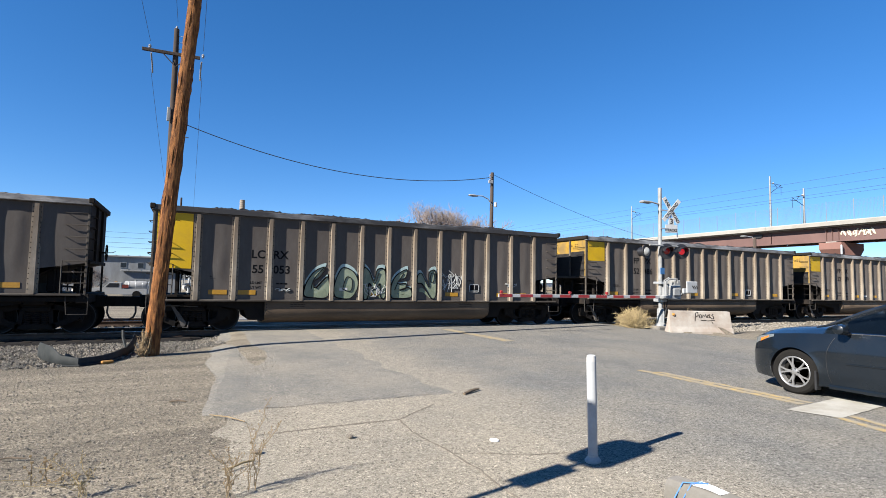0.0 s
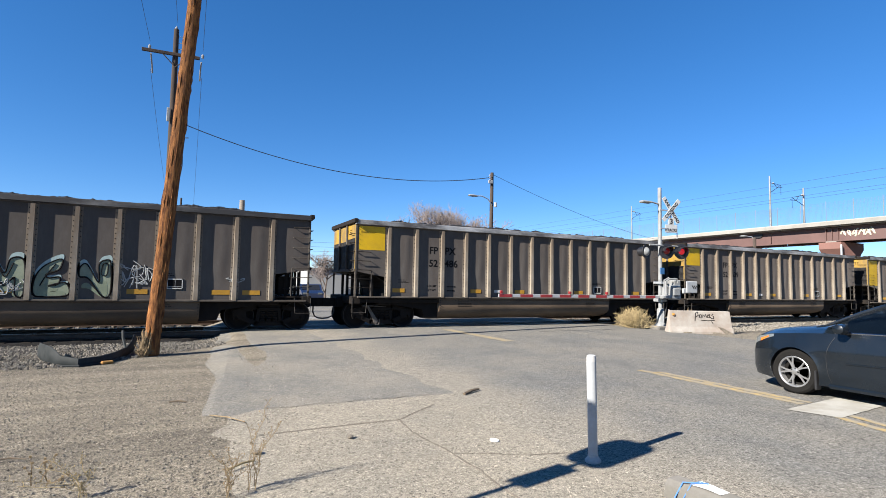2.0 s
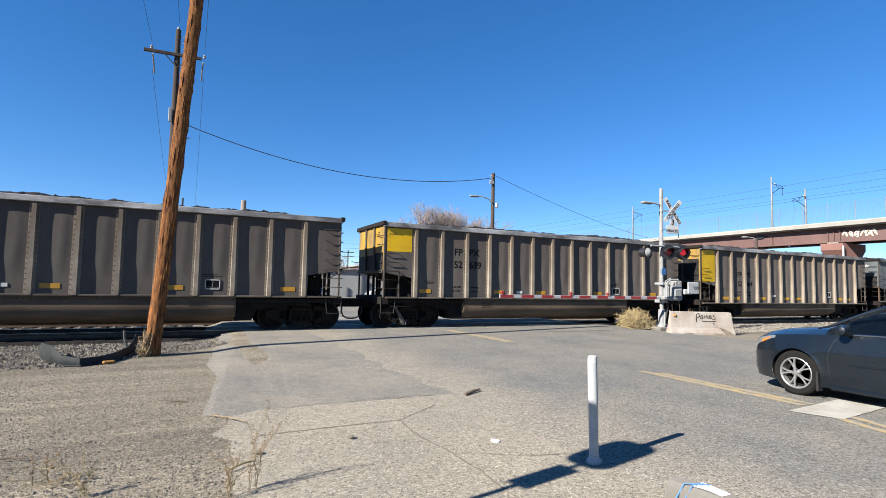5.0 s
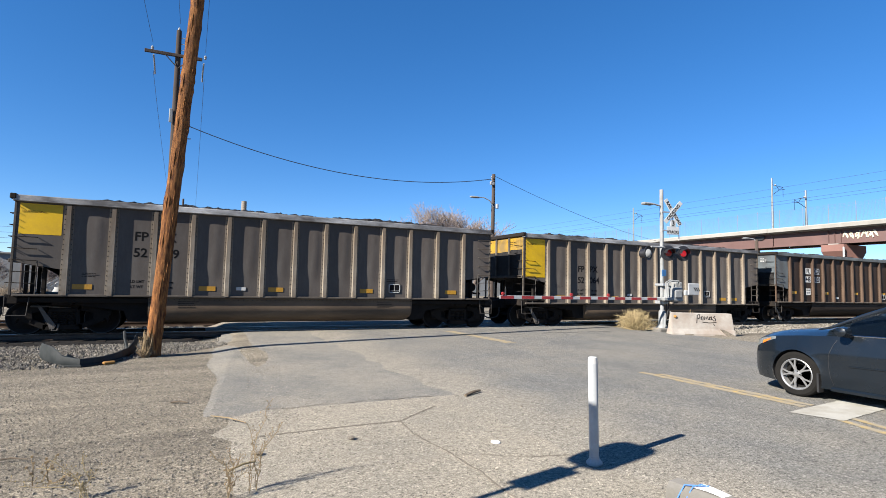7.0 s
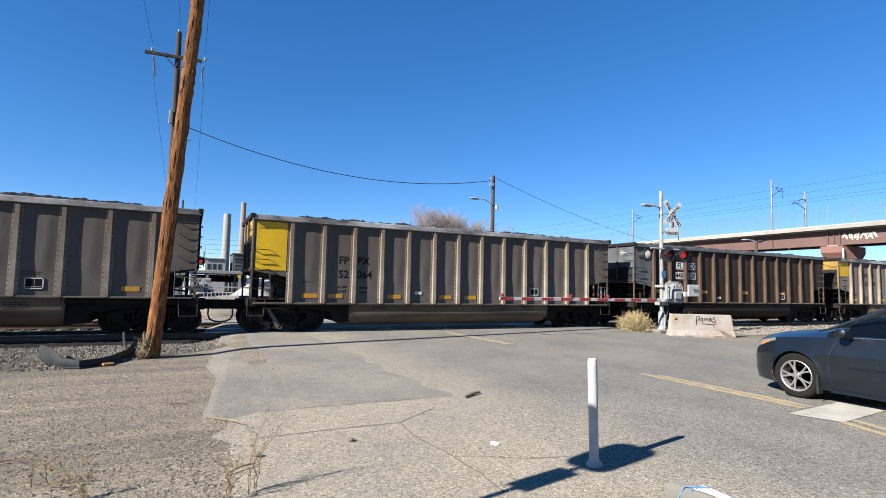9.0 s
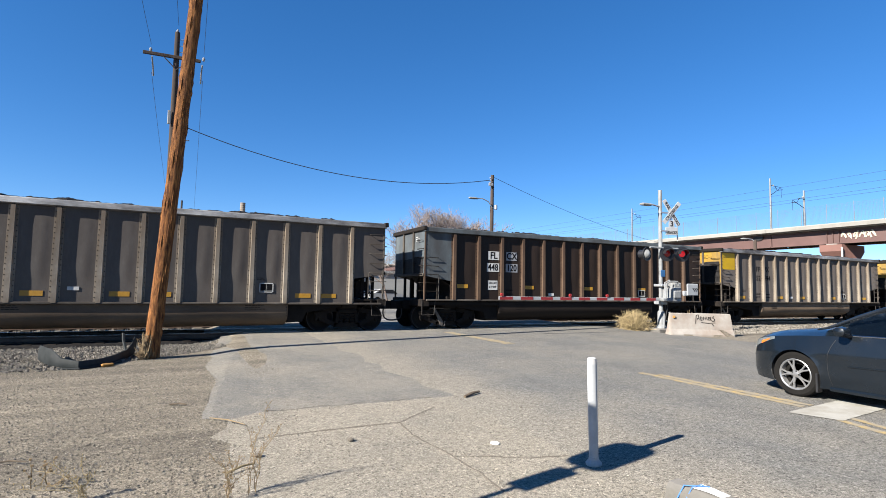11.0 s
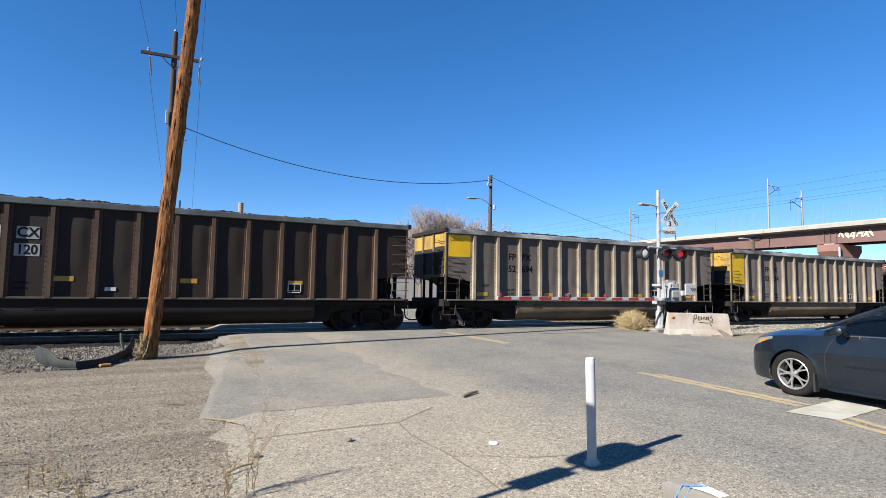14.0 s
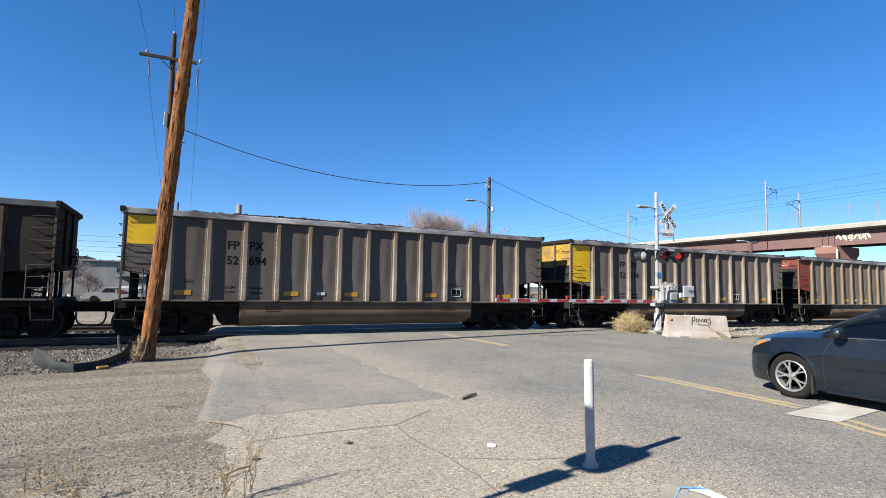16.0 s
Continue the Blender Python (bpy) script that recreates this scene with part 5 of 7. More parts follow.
        part("stripe", Shape().box(x - .25, x + .25, -.344, -.296, 1.20, 1.30), M["red_stripe"], arm, "red reflective stripe")
    for f in (.985, .62, .40):
        x = arm_dir * arm_len * f
        q = part("arm_lamp", Shape().box(x - .03, x + .03, -.36, -.28, 1.31, 1.33, .01).lathe([(.045, -.04), (.05, 0), (.045, .04)], 12, pose(x, -.32, 1.37, 90, 0, 0)), M["red_stripe"], arm, "small red gate-arm lamp", True)
    return t


signal(pose(16.83, -3.9, 0), -1, 7.75, "railway crossing signal with crossbuck, flashers and lowered gate")
signal(pose(-.05, 22, 0), 1, 7.6, "distant crossing signal beyond the tracks", ((-.5, 3.06), (.62, 3.08)), "galv", .07, True)


# ------------------------------------------------------------------ roadside things
def scribble(parent, strokes, r, material, name="graffiti", label="", n=5):
    for pts in strokes:
        part(name, Shape().tube(pts, r, n), material, parent, label)


def jersey_barrier():
    t = thing("concrete_barrier", pose(16.78, -5.66, -.03, 0, 0, -28) @ Matrix.Scale(.95, 4), "pale concrete road barrier with black scrawl and rusty stains", "barrier")
    h = .86
    half = [(-.30, 0), (-.30, .08), (-.19, .26), (-.10, h - .02), (-.08, h)]
    prof = half + [(-a, b) for a, b in reversed(half)]
    s = Shape()
    xs = [-1.12, -1.07, -.7, 0, .7, 1.07, 1.12]
    for i, x in enumerate(xs):
        q = .93 if i in (0, len(xs) - 1) else 1
        for y, z in prof:
            s.v.append((x + (.12 * (1 - z / h) if i < 2 else -.12 * (1 - z / h) if i > 4 else 0) * -1 * .6, y * q, z * (.985 if q < 1 else 1)))
    n = len(prof)
    s.f = [tuple(range(n))[::-1], tuple((len(xs) - 1) * n + k for k in range(n))]
    s.f += [(i * n + k, i * n + (k + 1) % n, (i + 1) * n + (k + 1) % n, (i + 1) * n + k) for i in range(len(xs) - 1) for k in range(n)]
    part("body", s, M["barrier"], t, "", False)
    for x in (-.55, .55):
        part("lift_slot", Shape().box(x - .16, x + .16, -.303, -.27, .0, .07), M["crack"], t, "dark drainage slot")

    def on(x, z):
        y = -.10 - (h - z) * .155 if z > .26 else -.19
        return (x, y - .006, z)
    L_ = [[(-.12, .48), (-.08, .78), (.0, .82), (.02, .7), (-.06, .64)], [(.08, .72), (.05, .62), (.12, .6), (.14, .72), (.08, .74)],
          [(.18, .62), (.2, .74), (.25, .64), (.29, .75), (.33, .62)], [(.38, .72), (.36, .62), (.44, .62), (.45, .74), (.38, .73), (.5, .6)],
          [(.58, .76), (.52, .70), (.6, .66), (.58, .58), (.5, .58)], [(.1, .52), (.35, .5), (.62, .52)], [(.5, .47), (.55, .40)]]
    for pts in L_:
        part("graffiti", Shape().tube([on(p[0] - .10, p[1]) for p in pts], .012, 5), M["black_text"], t, "black spray-painted scrawl")
    part("broken_corner", Shape().prism([(.62, .27), (.72, .26), (1.16, .02), (1.14, -.01), (.86, .0)], 'y', -.335, -.20), M["crack"], t, "dark wedge on the lower corner of the concrete")
    for x in (-1.02, -.98):
        part("tag", Shape().box(x - .04, x + .03, -.195, -.12, .68 if x < -1 else .1, .76 if x < -1 else .2), M["foam"], t)
    return t


jersey_barrier()


def delineator():
    t = thing("delineator_post", pose(3.35, -14.99, .0, 0, -1.3, 0), "white plastic delineator post with a reflective band", "post")
    part("tube", Shape().lathe([(.042, .06), (.042, .93), (.038, .95), (.028, .955)], 20), M["white_post"], t, "", True)
    part("reflective_band", Shape().lathe([(.0432, .52), (.0432, .9)], 20), M["sign_white"], t, "bright white reflective sheeting", True)
    part("scuffs", Shape().box(.018, .0442, -.012, .012, .80, .87).box(.02, .0442, -.01, .016, .70, .73), M["concrete"], t)
    b = Shape()
    prof = [(.072, 0), (.074, .018), (.06, .035), (.048, .05), (.045, .07)]
    b.lathe(prof, 14)
    b.v = [(x * (1 + .15 * noise.noise((x * 20, y * 20, 1))), y * (1 + .15 * noise.noise((x * 20, y * 20, 4))), z) for x, y, z in b.v]
    part("base", b, M["white_post"], t, "scuffed pale rubber base")
    return t


delineator()


def wheel_stop():
    t = thing("parking_stop", pose(3.41, -15.80, 0, 0, 0, -83), "grey concrete wheel stop with a paper tied by blue string", "wheel stop")
    prof = [(-.11, 0), (-.10, .09), (-.06, .13), (.06, .13), (.10, .09), (.11, 0)]
    s = Shape().prism(prof, 'x', 0, 1.8)
    part("body", s, M["concrete"], t, "chipped concrete body")
    part("paper", Shape().grid(lambda u, v: (.18 + u * .22, -.05 + v * .12, .135 + .008 * math.sin(3 * u + v)), 4, 3), M["paper"], t, "white paper scrap")
    part("string", Shape().tube([(.10, -.13, .03), (.13, -.07, .142), (.22, .0, .15), (.24, .07, .142), (.3, .13, .06)], .005, 5).tube([(.16, -.12, .04), (.19, -.06, .146), (.21, .02, .155), (.33, .1, .12)], .004, 5), M["string"], t, "blue string")
    return t


wheel_stop()


def torn_bumper():
    t = thing("torn_bumper", pose(-1.80, -6.05, -.105), "torn-off black plastic car bumper lying on the stones", "car part")
    # a bent shell: one wing stands upright, the middle lies low, the other end turns up
    path = [(-.92, 1.0), (-.86, .55), (-.70, .12), (-.50, -.30), (-.30, -.60), (-.02, -.74), (.28, -.48), (.46, -.02), (.62, .55), (.68, 1.0), (.70, 1.35)]
    hs = [.30, .33, .34, .33, .20, .15, .15, .16, .19, .28, .40]
    s = Shape()
    for i, ((x, y), h) in enumerate(zip(path, hs)):
        a, b = path[max(0, i - 1)], path[min(len(path) - 1, i + 1)]
        d = Vector((b[1] - a[1], a[0] - b[0])).normalized() * -.13
        for q, f in ((0, 0), (.75, .03), (1.0, .22), (1.0, .62), (.85, .96), (.72, 1.0), (.62, .95), (.78, .60), (.74, .26), (.55, .12)):
            s.v.append((x - d.x * (q - .6), y - d.y * (q - .6), .01 + f * h))
    n = 10
    s.f = [tuple(range(n))[::-1], tuple((len(path) - 1) * n + k for k in range(n))]
    s.f += [(i * n + k, i * n + (k + 1) % n, (i + 1) * n + (k + 1) % n, (i + 1) * n + k) for i in range(len(path) - 1) for k in range(n)]
    part("shell", s, M["plastic"], t, "scuffed black plastic shell", True)
    part("foam_strip", Shape().box(-.02, .20, -.74, -.66, .01, .07, .02).moved(pose(0, 0, 0, 0, 0, 30)), M["foam"], t, "orange foam scrap")
    part("lower_lip", Shape().tube([(-.34, -.74, .03), (.02, -.86, .03), (.38, -.55, .03), (.60, -.02, .03)], .022, 6), M["plastic"], t, "loose strip of black trim", True)
    part("trim", Shape().tube([(.62, .75, .1), (.52, 1.05, .35), (.50, 1.15, .50)], .03, 6), M["plastic"], t, "torn upright bracket", True)
    return t


torn_bumper()


def tumbleweed(m, r, h, count, seed, label, material, name="dry_bush"):
    rnd = random.Random(seed)
    s = Shape()
    for i in range(count):
        a = rnd.uniform(0, 6.283)
        el = rnd.uniform(.15, 1.5)
        L_ = rnd.uniform(.55, 1.0)
        d = Vector((math.cos(a) * math.cos(el) * r, math.sin(a) * math.cos(el) * r, math.sin(el) * h)) * L_
        p0 = Vector((rnd.uniform(-.3, .3) * r, rnd.uniform(-.3, .3) * r, 0))
        bend = Vector((rnd.uniform(-1, 1), rnd.uniform(-1, 1), rnd.uniform(-.3, .6))) * .12 * r
        mid = p0 + d * .55 + bend
        s.tube([p0, mid, p0 + d], [.010, .007, .003], 3, False)
        for _ in range(3):
            q = mid.lerp(p0 + d, rnd.random())
            e = Vector((rnd.uniform(-1, 1), rnd.uniform(-1, 1), rnd.uniform(-.4, .8))) * .22 * r
            s.tube([q, q + e], [.006, .003], 3, False)
    t = thing(name, m, label, "bush")
    part("tangle", s, material, t, "tangle of straw-coloured twigs")
    return t


tumbleweed(pose(16.05, -3.3, -.02), .82, .86, 520, 3, "straw-coloured dry tumbleweed beside the signal base", M["straw"])
tumbleweed(pose(17.9, -4.3, -.12), .28, 1.05, 60, 8, "thin dry weed behind the concrete barrier", M["stalk"])
tumbleweed(pose(-.80, -5.76, -.10), .20, .62, 130, 9, "dry grass tuft at the foot of the pole", M["stalk"])


def weed(m, height, seed, label, spread_=.35, n=9):
    rnd = random.Random(seed)
    s = Shape()

    def grow(p, d, length, r, depth):
        pts = [p]
        for i in range(4):
            d = (d + Vector((rnd.uniform(-1, 1), rnd.uniform(-1, 1), rnd.uniform(-.3, .5))) * .28).normalized()
            p = p + d * length / 4
            pts.append(p)
        s.tube(pts, [r, r * .85, r * .7, r * .55, r * .4], 4, False)
        if depth:
            for i in (1, 2, 3, 4):
                for _ in range(1 if depth < 2 else 2):
                    e = (d + Vector((rnd.uniform(-1, 1), rnd.uniform(-1, 1), rnd.uniform(-.2, .6))) * .9).normalized()
                    grow(pts[i], e, length * rnd.uniform(.25, .5), r * .55, depth - 1)
        else:
            c = pts[-1]
            s.box(c.x - .008, c.x + .008, c.y - .008, c.y + .008, c.z - .006, c.z + .010)
    for i in range(n):
        a = rnd.uniform(0, 6.283)
        e = rnd.uniform(.3, 1.4)
        grow(Vector((rnd.uniform(-.05, .05), rnd.uniform(-.05, .05), 0)), Vector((math.cos(a) * math.cos(e) * spread_ * 2, math.sin(a) * math.cos(e) * spread_ * 2, math.sin(e))).normalized(), height * rnd.uniform(.5, 1), .0056, 1)
    t = thing("dry_weed", m, label, "weed")
    part("growth", s, M["stalk"], t, "brittle brown stems with seed heads")
    return t


def tall_weed(m, tips, label, seed, r=.0028, material="stalk"):
    """Dry stems fanning from one root, each with short side shoots and a seed head."""
    rnd = random.Random(seed)
    s = Shape()
    for tip in tips:
        tip = Vector(tip)
        pts = [Vector((rnd.uniform(-.03, .03), rnd.uniform(-.03, .03), 0))]
        root = pts[0]
        for i in range(1, 9):
            f = i / 8
            p = root.lerp(tip, f) + Vector((rnd.uniform(-1, 1), rnd.uniform(-1, 1), rnd.uniform(-.6, .6))) * .016
            p.x += (root.x - tip.x) * .35 * math.sin(math.pi * f)
            pts.append(p)
        s.tube(pts, [r * (1.15 - .07 * i) for i in range(9)], 5, False)
        for i in range(18):
            for _ in range(1):
                g_ = 2 + i / 3
                a = pts[int(g_)].lerp(pts[min(8, int(g_) + 1)], g_ % 1)
                e = Vector((rnd.uniform(-1, 1), rnd.uniform(-1, 1), rnd.uniform(.1, 1.2))).normalized() * rnd.uniform(.012, .055)
                b = a + e * .6 + Vector((rnd.uniform(-.01, .01), 0, .008))
                s.tube([a, b, a + e], [r * .6, r * .5, r * .3], 4, False)
                c = a + e
                s.lathe([(.001, -.005), (.004, 0), (.003, .006), (.001, .009)], 5, Matrix.Translation(c))
    t = thing("dry_weed", m, label, "weed")
    part("growth", s, M[material], t, "brittle brown stems with seed heads")
    return t


tall_weed(pose(.50, -14.45, -.01), [(.12, .0, .69), (-.06, .05, .50), (.13, .03, .44), (.20, -.02, .52), (.07, .1, .30)], "tall brittle dry weed growing from the concrete edge", 1)
tall_weed(pose(.31, -14.52, -.01), [(-.11, .05, .33), (.02, .02, .36), (.10, .04, .30), (-.02, -.08, .25), (.16, -.05, .22)], "sprawling dry weed on the dirt", 2)
tall_weed(pose(-.62, -14.10, -.01), [(-.32, .12, .22), (-.22, .0, .30), (-.40, .05, .12), (-.05, .1, .28), (-.46, -.05, .2), (.08, .05, .18)], "low straw-like dry weed on the dirt", 3, .0026, "straw")
weed(pose(-.95, -13.70, 0), .20, 5, "low straw-like dry weed on the dirt", .6, 4)


def litter():
    def twig(a, b, r, label, material="dark_stick"):
        a, b = Vector(a), Vector(b)
        mid = a.lerp(b, .5) + Vector((.01, .015, .01))
        solid("stick", Shape().tube([a, mid, b], [r, r * 1.1, r * .8], 6), M[material], label, "stick")
    twig((3.60, -12.08, .02), (3.95, -11.88, .03), .022, "short broken dark stick on the road edge")
    twig((.28, -12.05, .02), (.62, -12.5, .02), .006, "thin pale dry stick on the dirt", "stalk")
    twig((-1.45, -12.98, .01), (-1.19, -13.04, .012), .008, "thin dark stick on the dirt")
    twig((-.16, -11.11, .01), (.04, -11.19, .012), .012, "short dark stick on the dirt")
    twig((.35, -14.0, .02), (.58, -13.85, .02), .010, "pale dry stick beside the weed", "straw")
    for x, y, r, lab in ((1.54, -13.47, .034, "dark stone lying on the concrete"), (.63, -13.62, .036, "dark stone beside the weed"), (4.0, -12.9, .02, "small dark stone on the road")):
        s = Shape().lathe([(r * .6, 0), (r, r * .3), (r * .9, r * .7), (r * .4, r)], 9)
        s.v = [(a * (1 + .3 * noise.noise((a * 40, b * 40, 1))), b * (1 + .3 * noise.noise((a * 40, b * 40, 6))), c) for a, b, c in s.v]
        solid("stone", s, M["crack"], lab, "stone", m=pose(x, y, .0), smooth=True)
    solid("flattened_cup", Shape().lathe([(.045, 0), (.048, .006), (.044, .012), (.03, .014), (.028, .008)], 16).moved(pose(0, 0, .002, 4, 2, 0)), M["paper"], "flattened white paper lid on the concrete", "litter", m=pose(2.85, -14.11, 0), smooth=True)


litter()


def road_sign():
    """Stands beside the camera's view; its shadow falls on the concrete."""
    t = thing("road_sign", pose(-1.11, -15.93, 0, 0, 0, 12.5), "two small sign plates on one steel post", "sign")
    part("post", Shape().tube([(0, 0, -.02), (0, 0, 3.2)], .03, 10), M["galv"], t)
    part("lower_plate", Shape().box(-.035, -.03, -.11, .11, 2.13, 2.54, .002), M["sign_white"], t)
    prof = []
    for cx, cz, a0 in ((.10, 3.09, 0), (-.10, 3.09, 90), (-.10, 2.74, 180), (.10, 2.74, 270)):
        for i in range(5):
            a = radians(a0 + i * 22.5)
            prof.append((cx + .13 * math.cos(a), cz + .13 * math.sin(a)))
    part("upper_plate", Shape().prism(prof, 'x', -.035, -.03), M["sign_white"], t)
    return t


road_sign()


# ------------------------------------------------------------------ the waiting car
M["car_paint"] = mat("dark_blue_grey_car_paint", (0.0050, 0.0082, 0.0125), .26, metal=.2, var=.06, scale=1.5, fine=200, bump=0, coat=.25, tint=(0.0065, 0.0085, 0.0110), tint_scale=1.3, tint_amount=.3)
M["tyre"] = mat("dusty_tyre", (0.0085, 0.008, 0.0075), .9, var=.2, scale=8, fine=50, bump=.3, spec=.12)
M["alloy"] = mat("alloy_rim", (0.285, 0.285, 0.285), .35, metal=.7, var=.1, scale=8, fine=40, bump=0)
M["black_trim"] = mat("black_trim", (0.010, 0.010, 0.011), .5, var=.15, bump=0)
M["cabin"] = mat("dark_cabin", (0.014, 0.014, 0.015), .8, var=.2, bump=0)
M["chrome"] = mat("chrome", (0.483, 0.483, 0.497), .12, metal=1, var=.03, bump=0)
M["head_lens"] = mat("headlamp_lens", (0.130, 0.145, 0.150), .15, metal=.3, var=.1, bump=0, coat=.5)
M["amber"] = mat("amber_marker", (0.517, 0.110, 0.014), .3, var=.1, bump=0)


def glass_material(name, tint, rough=.02):
    m = bpy.data.materials.new(name)
    m.use_nodes = True
    b = m.node_tree.nodes["Principled BSDF"]
    b.inputs["Base Color"].default_value = (*tint, 1)
    b.inputs["Roughness"].default_value = rough
    b.inputs["Transmission Weight"].default_value = 1.0
    b.inputs["IOR"].default_value = 1.45
    return m


M["glass"] = glass_material("tinted_car_glass", (.12, .14, .14))


def lerp_table(tab, s):
    for (a, p), (b, q) in zip(tab, tab[1:]):
        if s <= b:
            t = max(0, (s - a) / (b - a))
            return p + (q - p) * t
    return tab[-1][1]


LEN, FRONT_AXLE, REAR_AXLE, ARCH, WR = 4.80, .89, 3.62, .372, .338
W_TAB = [(0, .42), (.05, .55), (.14, .67), (.3, .78), (.55, .868), (.9, .908), (1.4, .925), (3.4, .925), (4.1, .90), (4.5, .83), (4.72, .74), (4.80, .62)]
HOOD = [(0, .66), (.05, .77), (.12, .85), (.22, .915), (.42, .972), (.78, 1.020), (1.05, 1.048), (1.3, 1.065), (1.6, 1.075), (3.0, 1.085), (4.2, 1.105), (4.6, 1.085), (4.80, 0.965)]
SHOULDER = [(0, .62), (.05, .70), (.12, .77), (.22, .825), (.5, .885), (1.0, .935), (1.4, .960), (1.7, .975), (3.0, 1.005), (4.2, 1.020), (4.6, .990), (4.80, .910)]
BOTTOM = [(0, .25), (.1, .2), (.5, .19), (1.4, .19), (3.3, .19), (4.4, .22), (4.80, .32)]


def half_width(s, z):
    w = lerp_table(W_TAB, s)
    zs, zb = lerp_table(SHOULDER, s), lerp_table(BOTTOM, s)
    t = (z - zb) / (zs - zb)
    bulge = -.05 * max(0, (.25 - t) / .25) ** 1.3 - .045 * max(0, (t - .62) / .38) ** 1.6
    crease = .006 * math.exp(-((t - .66) / .05) ** 2)
    flare = 0
    for ax in (FRONT_AXLE, REAR_AXLE):
        d = math.hypot(s - ax, z - WR)
        flare = max(flare, .022 * math.exp(-max(0, d - ARCH) / .07))
    return w + bulge + crease + flare


def sedan():
    # local space: x to the car's right, y forward, z up; the nose is at y = LEN / 2
    t = thing("sedan_car", pose(9.315, -13.81 + FRONT_AXLE - LEN / 2, 0), "dark blue-grey sedan waiting at the stop bar", "car")
    stations = sorted(set([0, .03, .06, .1, .15, .2, .3, .4] + [round(.5 + i * .06, 3) for i in range(70)] + [4.7, 4.75, 4.80]))
    stations = [s for s in stations if s <= LEN]
    NZ = 22
    for side in (-1, 1):
        sh = Shape()
        ok = {}
        for i, s in enumerate(stations):
            zb, zs = lerp_table(BOTTOM, s), lerp_table(SHOULDER, s)
            for j in range(NZ + 1):
                z = zb + (zs - zb) * j / NZ
                S, Z = s, z
                inside = False
                for ax in (FRONT_AXLE, REAR_AXLE):
                    d = math.hypot(s - ax, z - WR)
                    if d < ARCH + .001:
                        inside = True
                        k = ARCH / max(d, 1e-4)
                        S2, Z2 = ax + (s - ax) * k, WR + (z - WR) * k
                        if d > ARCH - .07:
                            S, Z = S2, Z2
                            inside = False
                ok[i, j] = not inside
                sh.v.append((side * half_width(S, min(Z, zs)), LEN / 2 - S, Z))
        for i in range(len(stations) - 1):
            for j in range(NZ):
                if all(ok[a, b] for a, b in ((i, j), (i + 1, j), (i + 1, j + 1), (i, j + 1))):
                    sh.f.append((i * (NZ + 1) + j, (i + 1) * (NZ + 1) + j, (i + 1) * (NZ + 1) + j + 1, i * (NZ + 1) + j + 1))
        part("side_body", sh, M["car_paint"], t, "glossy dark painted flank", True)
        # wheel wells
        for ax in (FRONT_AXLE, REAR_AXLE):
            w = Shape()
            for i in range(17):
                a = math.pi * (-.12 + 1.24 * i / 16)
                S, Z = ax + (ARCH + .003) * math.cos(a), WR + (ARCH + .003) * math.sin(a)
                w.v += [(side * (half_width(S, max(Z, .2)) - .004), LEN / 2 - S, Z), (side * .5, LEN / 2 - S, Z)]
            w.f = [(2 * i, 2 * i + 1, 2 * i + 3, 2 * i + 2) for i in range(16)]
            part("wheel_well", w, M["black_trim"], t)
    # top deck: hood, cowl and boot lid
    deck = Shape()
    NW = 12
    for s in stations:
        zs, zh = lerp_table(SHOULDER, s), lerp_table(HOOD, s)
        w = half_width(s, zs)
        for k in range(NW + 1):
            u = -1 + 2 * k / NW
            crown = 1 - abs(u) ** 2.4
            deck.v.append((u * w, LEN / 2 - s, zs + (zh - zs) * crown + .012 * math.exp(-((abs(u) - .62) / .1) ** 2) * (1 if .2 < s < 1.4 else 0)))
    deck.f = [(i * (NW + 1) + k, i * (NW + 1) + k + 1, (i + 1) * (NW + 1) + k + 1, (i + 1) * (NW + 1) + k) for i in range(len(stations) - 1) for k in range(NW)]
    part("hood", deck, M["car_paint"], t, "glossy dark hood and boot deck", True)
    # nose and tail faces, floor
    for s0, name in ((0, "front_bumper"), (LEN, "rear_bumper")):
        n = Shape()
        zb, zs = lerp_table(BOTTOM, s0), lerp_table(SHOULDER, s0)
        n.grid(lambda u, v: ((2 * u - 1) * half_width(s0, zb + (zs - zb) * v), LEN / 2 - s0 + (.06 if s0 == 0 else -.04) * (1 - (2 * u - 1) ** 2), zb + (zs - zb) * v), 10, 8)
        part(name, n, M["car_paint"], t, "", True)
    part("grille", Shape().box(-.30, .30, LEN / 2 - .02, LEN / 2 + .04, .36, .56, .02), M["black_trim"], t, "black grille")
    part("floor_pan", Shape().box(-.80, .80, -LEN / 2 + .5, LEN / 2 - .85, .17, .24), M["black_trim"], t)
    part("front_lip", Shape().box(-.50, .50, LEN / 2 - .60, LEN / 2 - .32, .16, .21, .02), M["black_trim"], t)
    # cabin
    ROOF = [(1.22, 1.058), (1.42, 1.155), (1.7, 1.295), (1.95, 1.400), (2.25, 1.470), (2.7, 1.505), (3.15, 1.500), (3.55, 1.440), (3.9, 1.320), (4.3, 1.100)]
    def roof_w(s):
        return .60 - .05 * abs(s - 2.9)
    def belt_w(s):
        return half_width(s, lerp_table(SHOULDER, s)) - .03
    # roof skin between the two rails
    r = Shape()
    rs = [1.95 + .1 * i for i in range(17)]
    for s in rs:
        for k in range(9):
            u = -1 + k / 4
            r.v.append((u * roof_w(s), LEN / 2 - s, lerp_table(ROOF, s) - .035 * abs(u) ** 2.5))
    r.f = [(i * 9 + k, i * 9 + k + 1, (i + 1) * 9 + k + 1, (i + 1) * 9 + k) for i in range(len(rs) - 1) for k in range(8)]
    part("roof", r, M["car_paint"], t, "", True)
